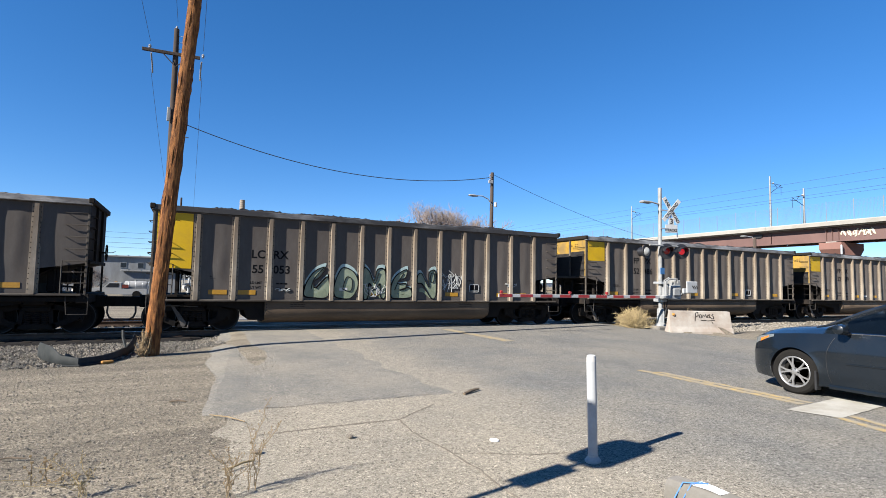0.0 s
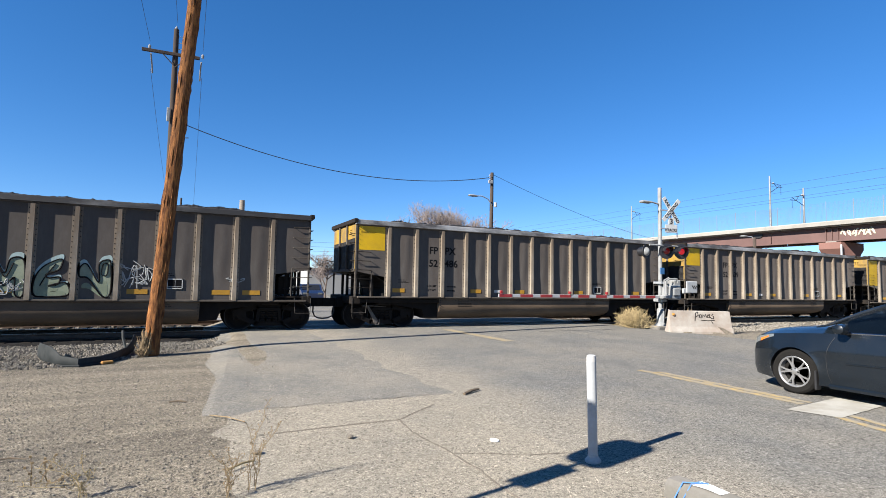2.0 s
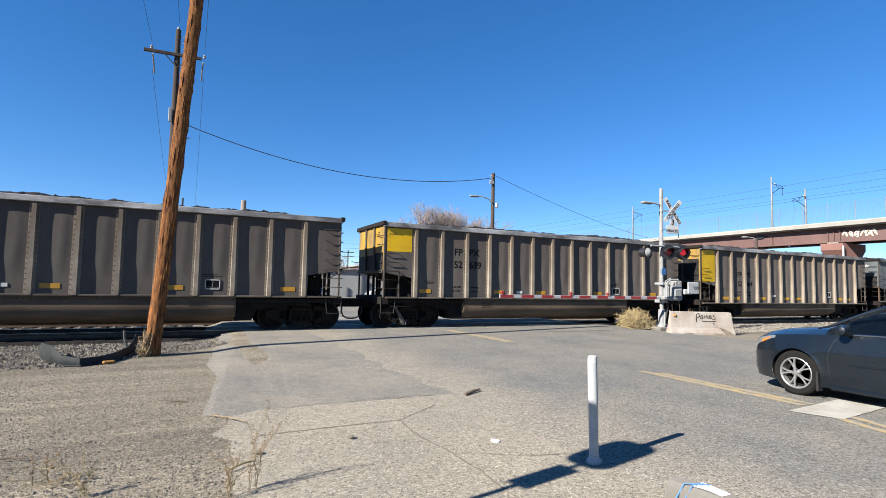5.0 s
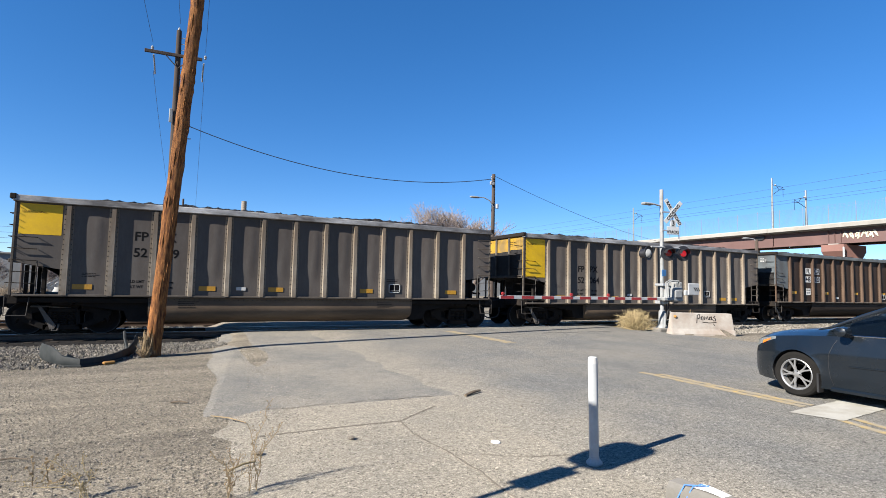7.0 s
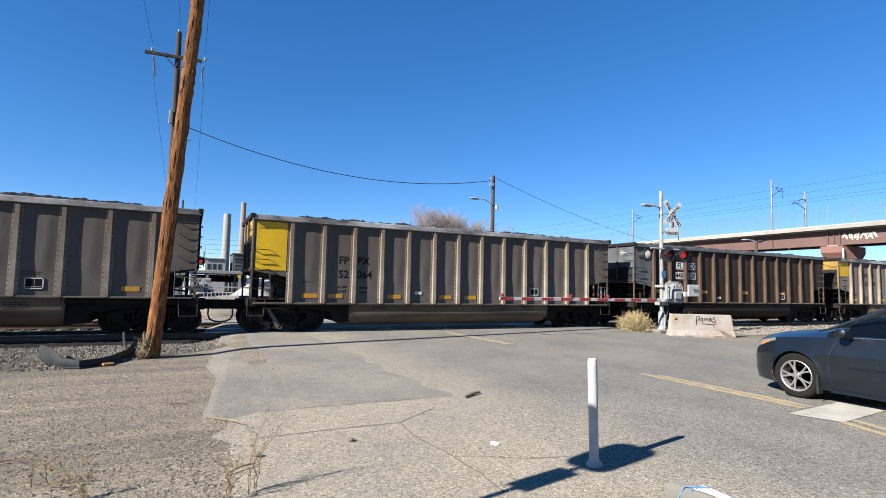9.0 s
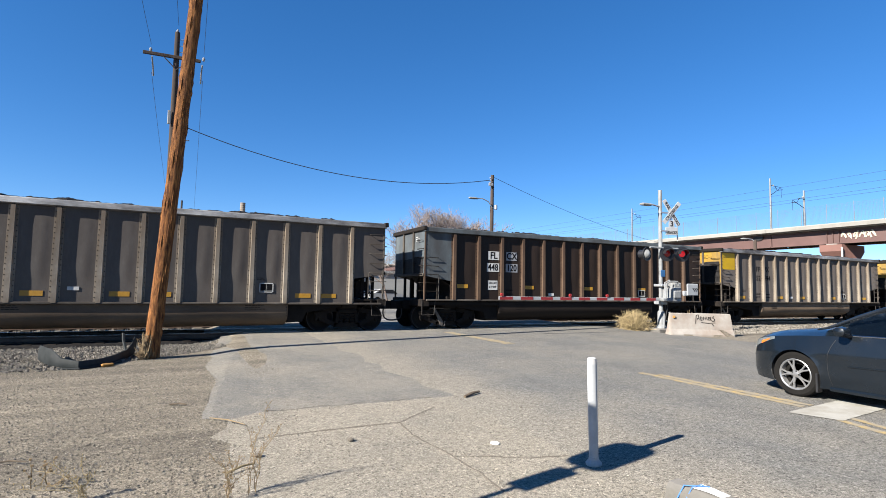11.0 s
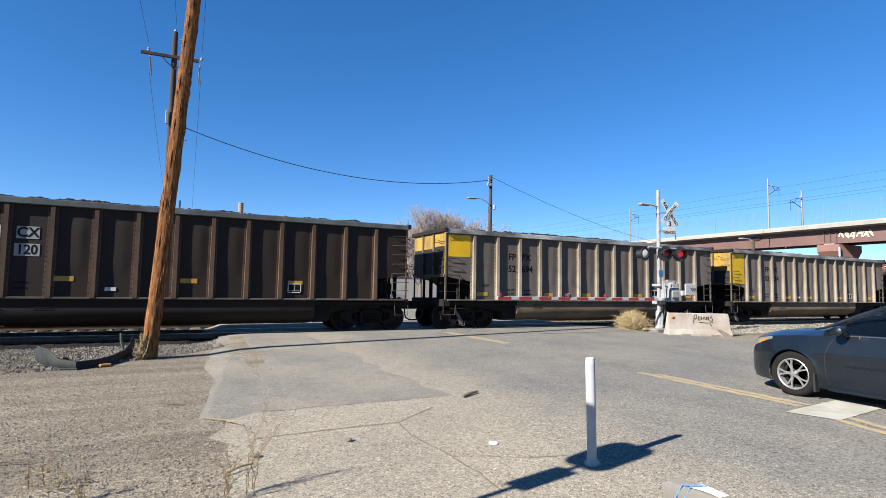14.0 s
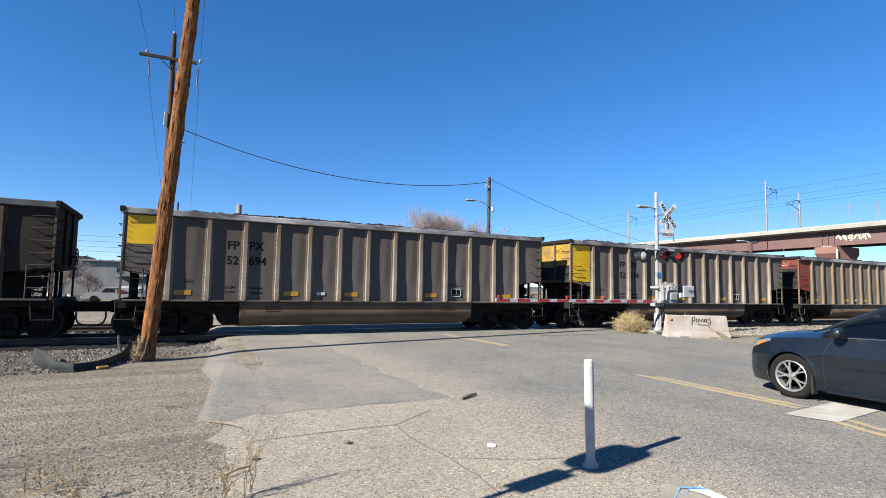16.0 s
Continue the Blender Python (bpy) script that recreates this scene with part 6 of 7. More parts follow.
    for s0, s1, nm in ((1.22, 1.95, "windshield"), (4.3, 3.5, "rear_window")):
        g_ = Shape()
        for i in range(7):
            s = s0 + (s1 - s0) * i / 6
            f = i / 6
            w = (belt_w(s0) - .06) * (1 - f) + (roof_w(s1) - .01) * f
            for k in range(9):
                u = -1 + k / 4
                g_.v.append((u * w, LEN / 2 - s + (.12 if nm == "windshield" else -.1) * (1 - u * u) * (1 - f * .6) * .8, lerp_table(ROOF, s) - .004 - .03 * f * abs(u) ** 2.5))
        g_.f = [(i * 9 + k, i * 9 + k + 1, (i + 1) * 9 + k + 1, (i + 1) * 9 + k) for i in range(6) for k in range(8)]
        p = part(nm, g_, M["glass"], t, "dark reflective glass", True)
        p.visible_shadow = False
    for side in (-1, 1):
        # roof rail and A pillar as one arching bar
        pts, rr = [], []
        for i in range(26):
            s = 1.16 + (4.36 - 1.16) * i / 25
            z = lerp_table(ROOF, s) - .01
            f = min(1, max(0, (z - .95) / .42))
            w = belt_w(s) * (1 - f) + roof_w(s) * f
            pts.append((side * w, LEN / 2 - s, z - .012))
            rr.append(.036 * min(1, .30 + i * .16, .30 + (25 - i) * .16))
        part("roof_rail", Shape().tube(pts, rr, 8), M["car_paint"], t, "", True)
        part("window_trim", Shape().tube([(p[0] + side * .012, p[1], p[2] - .045) for p in pts[3:-3]], .010, 6), M["black_trim"], t)
        # belt line
        part("belt_trim", Shape().tube([(side * (half_width(s, lerp_table(SHOULDER, s)) - .012), LEN / 2 - s, lerp_table(SHOULDER, s) + .012) for s in [1.46 + .1 * i for i in range(27)]], .013, 6), M["chrome"], t, "thin bright belt strip")
        # side windows with a pillar between
        for a, b in ((1.56, 2.60), (2.68, 3.75)):
            g_ = Shape()
            for i in range(9):
                s = a + (b - a) * i / 8
                z0, z1 = lerp_table(SHOULDER, s) + .01, lerp_table(ROOF, s) - .05
                z1 = max(z1, z0 + .01)
                for k in range(5):
                    f = k / 4
                    z = z0 + (z1 - z0) * f
                    q = min(1, max(0, (z - .95) / .42))
                    g_.v.append((side * ((belt_w(s) + .01) * (1 - q) + (roof_w(s) + .005) * q), LEN / 2 - s, z))
            g_.f = [(i * 5 + k, i * 5 + k + 1, (i + 1) * 5 + k + 1, (i + 1) * 5 + k) for i in range(8) for k in range(4)]
            p = part("side_window", g_, M["glass"], t, "tinted side window", True)
            p.visible_shadow = False
        s = 2.64
        part("door_pillar", Shape().tube([(side * belt_w(s), LEN / 2 - s, .95), (side * roof_w(s), LEN / 2 - s - .05, 1.41)], .03, 6), M["black_trim"], t)
        # mirror
        m_ = part("mirror", Shape().lathe([(.02, -.11), (.075, -.09), (.09, 0), (.075, .07), (.02, .09)], 14, pose(side * 1.03, LEN / 2 - 1.62, 1.045, 0, 90, 0) @ Matrix.Diagonal((.85, .95, 1, 1))), M["car_paint"], t, "dark door mirror", True)
        part("mirror_stalk", Shape().box(min(side * .86, side * .98), max(side * .86, side * .98), LEN / 2 - 1.67, LEN / 2 - 1.59, .965, 1.0, .01), M["black_trim"], m_)
        # door seams, moulding, sill
        for s in (1.36, 2.62):
            pts = [(side * (half_width(s, z) + .001), LEN / 2 - s - (.10 * ((z - .6) / .3) ** 2 if s < 2 else 0) * (1 if z > .6 else .4), z) for z in [.26 + .05 * i for i in range(14)]]
            part("door_gap", Shape().tube(pts, .004, 4), M["black_trim"], t)
        part("door_moulding", Shape().tube([(side * (half_width(s, .555) + .004), LEN / 2 - s, .555 + .02 * (s - 1.6)) for s in [1.62 + .1 * i for i in range(20)]], .012, 5), M["car_paint"], t, "", True)
        part("sill", Shape().tube([(side * (half_width(s, .22) + .0), LEN / 2 - s, .20) for s in [1.38 + .1 * i for i in range(20)]], .035, 6), M["car_paint"], t, "", True)
        part("mud_flap", Shape().box(min(side * .80, side * .93), max(side * .80, side * .93), LEN / 2 - 1.22, LEN / 2 - 1.19, .12, .40, .008), M["black_trim"], t, "black mud flap")
        # headlamp set in the corner
        hl = Shape()
        for i in range(9):
            s = .10 + .46 * i / 8
            for k in range(5):
                z = lerp_table(SHOULDER, s) - (.115 - .075 * i / 8) * (1 - k / 4) - .008
                hl.v.append((side * (half_width(s, z) + .006), LEN / 2 - s, z))
        hl.f = [(i * 5 + k, i * 5 + k + 1, (i + 1) * 5 + k + 1, (i + 1) * 5 + k) for i in range(8) for k in range(4)]
        h_ = part("headlight", hl, M["head_lens"], t, "clear wrap-round headlight", True)
        am = Shape()
        for i in range(5):
            s = .30 + .16 * i / 4
            for k in range(3):
                z = lerp_table(SHOULDER, s) - (.085 - .05 * i / 4) * (1 - k / 2 * .55) - .012
                am.v.append((side * (half_width(s, z) + .010), LEN / 2 - s, z))
        am.f = [(i * 3 + k, i * 3 + k + 1, (i + 1) * 3 + k + 1, (i + 1) * 3 + k) for i in range(4) for k in range(2)]
        part("side_marker", am, M["amber"], h_, "amber side marker", True)
        # wheels
        for ax in (FRONT_AXLE, REAR_AXLE):
            base = pose(side * .80, LEN / 2 - ax, WR, 0, 90 * side, 0)
            w = part("wheel", Shape().lathe([(.226, -.11), (.29, -.115), (WR - .012, -.09), (WR, -.06), (WR, .06), (WR - .012, .085), (.30, .108), (.245, .105), (.228, .085), (.222, .0)], 48, base), M["tyre"], t, "dusty black tyre", True)
            part("rim_barrel", Shape().lathe([(.215, -.1), (.222, .0), (.218, .07), (.232, .095), (.236, .10), (.228, .104), (.212, .09), (.205, .0), (.2, -.1)], 40, base, True), M["alloy"], w, "bright alloy rim", True)
            part("brake_disc", Shape().lathe([(.06, -.02), (.15, -.02), (.15, .0), (.06, .0)], 24, base), M["grime"], w)
            for k in range(5):
                for dd in (-.20, .20):
                    a = 2 * math.pi * k / 5 + .31
                    b1, b2 = a + dd * .55, a + dd * 1.05
                    q = Shape()
                    for rad, ang, wd, hz in ((.045, a + dd * .3, .018, .085), (.13, b1, .0135, .09), (.222, b2, .015, .088)):
                        tx, ty = -math.sin(ang), math.cos(ang)
                        for sx, dz in ((-1, 0), (-.6, .016), (.6, .016), (1, 0)):
                            q.v.append((rad * math.cos(ang) + tx * wd * sx, rad * math.sin(ang) + ty * wd * sx, hz + dz - .012))
                    q.f = [(i * 4 + n, i * 4 + n + 1, i * 4 + n + 5, i * 4 + n + 4) for i in range(2) for n in range(3)]
                    part("spoke", q.moved(base), M["alloy"], w, "", True)
            part("hub", Shape().lathe([(.062, .06), (.060, .088), (.03, .094), (.028, .098), (.005, .10)], 20, base), M["alloy"], w, "", True)
            nuts = Shape()
            for k in range(5):
                a = 2 * math.pi * k / 5 + .31 + math.pi / 5
                nuts.lathe([(.013, .085), (.013, .096), (.006, .098)], 8, base @ pose(.05 * math.cos(a), .05 * math.sin(a), 0))
            part("lug_nuts", nuts, M["black_trim"], w)
    # inside
    part("dashboard", Shape().box(-.70, .70, LEN / 2 - 1.9, LEN / 2 - 1.35, .72, .98, .06), M["cabin"], t)
    part("steering_wheel", Shape().lathe([(.17, -.012), (.185, 0), (.17, .012), (.16, 0)], 20, pose(-.37, LEN / 2 - 2.12, .98, 65, 0, 0), True), M["cabin"], t)
    for x in (-.37, .37):
        part("seat", Shape().box(x - .24, x + .24, LEN / 2 - 3.0, LEN / 2 - 2.35, .40, .60, .06).box(x - .24, x + .24, LEN / 2 - 3.12, LEN / 2 - 2.92, .5, 1.12, .07).box(x - .12, x + .12, LEN / 2 - 3.1, LEN / 2 - 3.0, 1.14, 1.32, .04), M["cabin"], t)
    part("rear_seat", Shape().box(-.62, .62, LEN / 2 - 3.9, LEN / 2 - 3.4, .4, .6, .06).box(-.62, .62, LEN / 2 - 4.05, LEN / 2 - 3.85, .5, 1.05, .06), M["cabin"], t)
    return t


sedan()


# ------------------------------------------------------------------ the viaduct
M["viaduct_brown"] = mat("brown_painted_steel", (0.092, 0.048, 0.042), .6, var=.12, scale=.6, fine=8, tint=(0.080, 0.043, 0.038), tint_scale=.5, tint_amount=.4, bump=.05)
M["deck_concrete"] = mat("pale_deck_concrete", (0.225, 0.218, 0.202), .85, var=.08, scale=.7, fine=9, tint=(0.182, 0.174, 0.158), tint_scale=.5, tint_amount=.4, bump=.1)
M["pier_concrete"] = mat("reddish_pier_concrete", (0.152, 0.076, 0.062), .85, var=.1, scale=.6, fine=9, bump=.1)
M["fence_wire"] = mat("galvanised_fence", (0.137, 0.143, 0.150), .6, metal=.3, var=.1, bump=0)


def viaduct():
    t = thing("railway_viaduct", pose(62, 0, 0), "brown steel girder viaduct with a pale concrete deck edge", "bridge")
    y0, y1 = -60, 220
    part("deck", Shape().box(0, 5.2, y0, y1, 8.62, 8.95), M["deck_concrete"], t)
    i = 0
    y = y0
    while y < y1:
        part("deck_edge", Shape().prism([(-.35, 8.72), (.25, 8.66), (.25, 9.22), (-.15, 9.22), (-.35, 9.1)], 'y', y, y + 15.97), M["deck_concrete"], t, "pale concrete edge beam")
        y += 16
    part("deck_edge", Shape().box(5.0, 5.5, y0, y1, 8.5, 9.25, .05), M["deck_concrete"], t, "pale concrete edge beam")
    for gx_ in (.75, 3.9):
        y = y0
        while y < y1:
            s = Shape()
            s.box(gx_ - .03, gx_ + .03, y, y + 39.9, 7.12, 8.45)
            s.box(gx_ - .28, gx_ + .28, y, y + 39.9, 7.02, 7.12)
            s.box(gx_ - .25, gx_ + .25, y, y + 39.9, 8.45, 8.53)
            g_ = part("girder", s, M["viaduct_brown"], t, "brown steel plate girder")
            if gx_ < 1:
                for yy in (y + 32.7, y + 33.3, y + 33.9):
                    part("web_stiffener", Shape().box(gx_ - .2, gx_ - .03, yy - .03, yy + .03, 7.12, 8.45), M["viaduct_brown"], g_)
            y += 40
    for yy in (13.3, 53.3, 93.3, -26.7):
        p = part("pier_cap", Shape().prism([(.1, 6.92), (4.5, 6.92), (4.5, 6.2), (3.6, 5.35), (1.0, 5.35), (.1, 6.2)], 'y', yy - 1.1, yy + 1.1), M["pier_concrete"], t, "reddish hammerhead pier cap")
        part("bearing", Shape().box(.3, 1.2, yy - .5, yy + .5, 6.90, 7.03), M["deck_concrete"], p)
        part("pier_column", Shape().lathe([(.95, -.3), (.9, 5.4)], 20, pose(2.3, yy, 0)), M["pier_concrete"], t, "round pier column", True)
        part("drain_pipe", Shape().tube([(-.02, yy - 1.16, 6.6), (-.02, yy - 1.16, 2.0)], .10, 8), M["galv"], t)
    part("hatch", Shape().lathe([(.6, -.04), (.6, .04)], 20, pose(.6, 21.5, 8.28, 0, 90, 0) @ Matrix.Diagonal((.5, 1, 1, 1))), M["black_trim"], t)
    # graffiti on the girder web
    rnd = random.Random(12)
    M["pale_spray"] = mat("pale_spray_paint", (0.380, 0.359, 0.276), .8, var=.1, bump=0)
    for k in range(6):
        yy = 12.3 - k * .52
        pts = []
        for i in range(9):
            a = i * .9 + k
            pts.append((.70, yy + .20 * math.cos(a) - i * .02, 7.76 + .30 * math.sin(a * 1.3 + k) + .03 * i))
        part("graffiti", Shape().tube(pts, .075, 5), M["pale_spray"], t, "pale spray-painted letters")
    # fence on the deck edge
    s = Shape()
    y = 2.0
    while y < 75:
        s.box(-.19, -.18, y - .0028, y + .0028, 9.3, 11.25)
        y += .12
    for i in range(13):
        z = 9.3 + i * .16
        s.box(-.19, -.18, 2, 75, z - .002, z + .002)
    tagged(part("fence_mesh", s, M["fence_wire"], t, "fine wire mesh"), kind="stuff")
    y = 3.0
    while y < 75:
        part("fence_post", Shape().tube([(-.2, y, 9.2), (-.2, y, 11.35)], .025, 6), M["fence_wire"], t)
        y += 2.6
    return t


viaduct()


M["mast_grey"] = mat("grey_mast_steel", (0.170, 0.185, 0.200), .5, metal=.3, var=.12, scale=3, fine=20, bump=.03)


def catenary_mast(y, x, top, side, label):
    t = thing("catenary_mast", pose(62 + x, y, 9.0), label, "mast", "masts on the viaduct")
    part("post", Shape().tube([(0, 0, -.1), (0, 0, top)], [.13, .09], 10), M["mast_grey"], t, "", True)
    part("bracket", Shape().tube([(0, 0, top - .8), (side * 1.15, -.6 * side, top - 1.1), (side * .1, 0, top - 2.0), (0, 0, top - 2.0)], .04, 6).tube([(side * .5, -.25 * side, top - .95), (side * .75, -.4 * side, top - 1.45), (side * 1.3, -.7 * side, top - 1.35)], .03, 6).tube([(side * 1.14, -.6 * side, top - 1.1), (side * 1.14, -.6 * side, top - 2.3)], .02, 5), M["black_iron"], t, "triangular wire bracket")
    part("insulator", Shape().lathe([(.05, 0), (.09, .08), (.05, .16), (.09, .24), (.05, .3)], 8, pose(side * .25, -.12, top - .9, 0, 70 * side, 0)), M["insul"], t)
    return t


catenary_mast(19.5, -.05, 6.3, 1, "tall grey catenary mast on the viaduct edge")
catenary_mast(16.1, .6, 4.35, -1, "shorter grey catenary mast on the viaduct")
catenary_mast(41.4, .2, 5.5, 1, "grey catenary mast far along the viaduct")
catenary_mast(-20, .2, 6.3, 1, "tall grey catenary mast on the viaduct edge")
for x, z, sg in ((63.09, 14.07, .3), (63.09, 13.0, .1), (61.46, 12.12, .3), (61.46, 11.6, .1)):
    wire("catenary_wire", (x, -50, z + .5), (x, 160, z + .2), sg, .012, "thin overhead traction wire above the viaduct", 40)


def cobra_lamp():
    t = thing("street_lamp", pose(43.9, 9.8, 0), "tall wooden pole with a pale cobra-head lamp", "street lamp")
    part("post", Shape().tube([(0, 0, -.2), (0, 0, 6.15)], .13, 10), M["grey_wood"], t, "", True)
    part("lamp_arm", Shape().tube([(0, 0, 5.95), (-.2, .1, 6.2), (-.6, .25, 6.25)], .035, 6), M["galv"], t)
    part("lamp_head", Shape().lathe([(.02, -.35), (.11, -.25), (.14, 0), (.1, .25), (.02, .32)], 12, pose(-.9, .35, 6.24, 0, 90, -25) @ Matrix.Diagonal((.55, 1, 1, 1))), M["white_metal"], t, "pale cobra-head lamp", True)
    return t


cobra_lamp()

# ------------------------------------------------------------------ beyond the tracks
M["metal_wall"] = mat("grey_corrugated_wall", (0.185, 0.195, 0.205), .7, var=.12, scale=.8, fine=9, stretch=(1, 1, .3), tint=(.135, .14, .142), tint_scale=.9, tint_amount=.4, bump=.1)
M["metal_roof"] = mat("pale_metal_roof", (0.207, 0.207, 0.200), .6, var=.08, scale=.6, fine=9, bump=.05)
M["dark_pane"] = mat("dark_window_pane", (0.014, 0.015, 0.018), .2, var=.1, bump=0)
M["white_wall"] = mat("white_wall", (0.255, 0.257, 0.255), .7, var=.07, scale=.6, fine=9, bump=.05)
M["brick_far"] = mat("brick_wall_far", (0.207, 0.090, 0.062), .85, var=.2, scale=1, fine=14, bump=.05)
M["green_wall"] = mat("pale_green_wall", (0.207, 0.248, 0.207), .8, var=.1, scale=.7, fine=9, bump=.05)
M["chimney_white"] = mat("white_stack_paint", (0.235, 0.228, 0.214), .7, var=.06, scale=.4, fine=5, bump=.03)
M["chimney_brick"] = mat("tan_brick_stack", (0.225, 0.190, 0.155), .85, var=.12, scale=.6, fine=7, bump=.1)
M["pipe_concrete"] = mat("concrete_pipe", (0.317, 0.310, 0.290), .85, var=.12, scale=2, fine=20, bump=.1)
M["blue_paint"] = mat("blue_car_paint", (0.008, 0.017, 0.050), .35, var=.06, bump=0, coat=.5)
M["plant_dark"] = mat("dark_plant_cladding", (0.040, 0.044, 0.050), .7, var=.2, scale=1, fine=9, bump=.05)
M["shrub"] = mat("dry_shrub", (0.152, 0.117, 0.079), .9, var=.3, scale=2, fine=12, island=.35, bump=0)


def building(name, m, w, d, h, wall, label, windows=(), roof_over=.25, parapet=0.0):
    t = thing(name, m, label, "building")
    part("wall", Shape().box(0, w, 0, .25, 0, h), wall, t)
    part("wall", Shape().box(0, w, d - .25, d, 0, h), wall, t)
    part("wall", Shape().box(0, .25, .25, d - .25, 0, h), wall, t)
    part("wall", Shape().box(w - .25, w, .25, d - .25, 0, h), wall, t)
    r = part("roof", Shape().box(-roof_over, w + roof_over, -roof_over, d + roof_over, h, h + .18, .03), M["metal_roof"], t, "flat pale roof")
    x = .4
    while x < w:
        part("roof_rib", Shape().box(x - .03, x + .03, -roof_over - .02, d, h + .18, h + .24), M["metal_roof"], r)
        x += 1.2
    for (x0, x1, z0, z1) in windows:
        q = part("window", Shape().box(x0 - .06, x1 + .06, -.04, .02, z0 - .06, z1 + .06), M["white_metal"], t)
        part("pane", Shape().box(x0, x1, -.05, -.03, z0, z1), M["dark_pane"], q)
    return t


building("warehouse", pose(-19, 52, -.4), 17.0, 14, 4.45, M["metal_wall"], "long grey corrugated warehouse with small square windows", [(11.70, 12.25, 3.25, 3.80), (13.45, 14.0, 3.25, 3.80), (4.0, 4.55, 3.25, 3.80)])
building("low_shed", pose(-6.6, 48.6, -.4), 5.6, 3, 2.75, M["metal_wall"], "low lean-to shed beside the warehouse", roof_over=.3)
building("green_house", pose(-15.5, 70, -.4), 2.4, 8, 5.6, M["green_wall"], "narrow pale green building behind bare trees", [(.6, 1.3, 3.0, 4.0)])
building("brick_house", pose(-20.2, 74, -.4), 4.6, 8, 3.9, M["brick_far"], "small red-brick building far behind the yard", [(1, 1.8, 1.8, 2.8)])
building("plant_office", pose(2.2, 86, -.4), 3.4, 10, 6.3, M["white_wall"], "white box-like plant building", [(.4, .9, 4.4, 5.4), (1.3, 1.8, 4.4, 5.4), (2.2, 2.7, 4.4, 5.4)])
building("plant_tower", pose(6.85, 85, -.4), 2.5, 8, 7.4, M["plant_dark"], "dark louvred plant structure below the chimneys", [(.3, 2.2, 6.3, 6.75), (.3, 2.2, 5.6, 6.05), (.3, 2.2, 4.9, 5.35)])
building("white_store", pose(13.0, 46, -.4), 18.0, 9, 3.6, M["white_wall"], "long white wall of a low store building")
building("far_block", pose(30, 70, -.4), 30, 10, 4.5, M["metal_wall"], "low grey building in the distance")
building("far_block", pose(-60, 95, -.4), 36, 10, 4.0, M["metal_wall"], "low grey building in the distance")


def canopy():
    t = thing("loading_canopy", pose(-1.5, 57, -.4), "pale flat loading canopy on square posts", "canopy")
    part("roof", Shape().box(0, 9.0, -1, 8, 3.15, 3.55, .05), M["white_metal"], t)
    for x in (.3, 3.4, 7.4, 8.7):
        part("post", Shape().box(x - .14, x + .14, -.9, -.62, 0, 3.15), M["white_metal"], t)
        part("post", Shape().box(x - .14, x + .14, 7.4, 7.68, 0, 3.15), M["white_metal"], t)
    # added black sheet gives the dark under the roof; no wall hangs there
    part("back_wall", Shape().box(0, 9, 7.7, 7.9, 2.1, 3.1), M["black_iron"], t, "black sheet standing in for shade under the roof")
    part("sign", Shape().box(7.1, 7.5, -1.05, -1.0, 2.7, 3.05), M["yellow"], t)
    return t


canopy()


def material_heap(m, r, h, label, seed):
    def fn(u, v):
        a = 2 * math.pi * u
        q = r * v * (1 + .12 * noise.noise((math.cos(a) * 1.5, math.sin(a) * 1.5, seed)))
        return (q * math.cos(a), q * .8 * math.sin(a), h * (1 - v ** 1.15) + .06 * noise.noise((q * math.cos(a) * 2, q * math.sin(a) * 2, seed)) * (v < 1))
    return solid("gravel_heap", Shape().grid(fn, 40, 12), M["pipe_concrete"], label, "heap", m=m, smooth=True)


material_heap(pose(7.1, 53.2, -.42), 3.1, 2.0, "pale heap of crushed stone beside the loading canopy", 4)


def white_railing():
    t = thing("railing", pose(1.3, 41.0, -.42), "low white tube railing at the far road edge", "railing")
    for i in range(10):
        part("post", Shape().tube([(i * .36, 0, 0), (i * .36, 0, .95)], .035, 6), M["white_wall"], t)
    for z in (.5, .95):
        part("rail", Shape().tube([(-.1, 0, z), (3.34, 0, z)], .03, 6), M["white_wall"], t)
    return t


white_railing()


def chimney(m, r0, r1, h, material, bands, label):
    t = thing("chimney", m, label, "chimney")
    part("shaft", Shape().lathe([(r0, 0), (r1, h), (r1 * .8, h + .02), (r1 * .8, h - .5)], 24), material, t, "", True)
    for i in range(bands):
        z = h * (.25 + .74 * i / max(1, bands - 1))
        rr = r0 + (r1 - r0) * z / h
        part("band", Shape().lathe([(rr + .01, z), (rr + .035, z + .05), (rr + .035, z + .18), (rr + .01, z + .23)], 24), material, t)
    return t


chimney(pose(6.3, 100, -.4), .82, .74, 16.6, M["chimney_white"], 1, "smooth white chimney stack with a cap ring")
chimney(pose(11.0, 120, -.4), .82, .60, 22.2, M["chimney_brick"], 34, "taller tan chimney stack with closely spaced bands")


M["twig"] = mat("pale_bare_twigs", (0.164, 0.132, 0.120), .9, var=.25, scale=6, fine=30, bump=0)


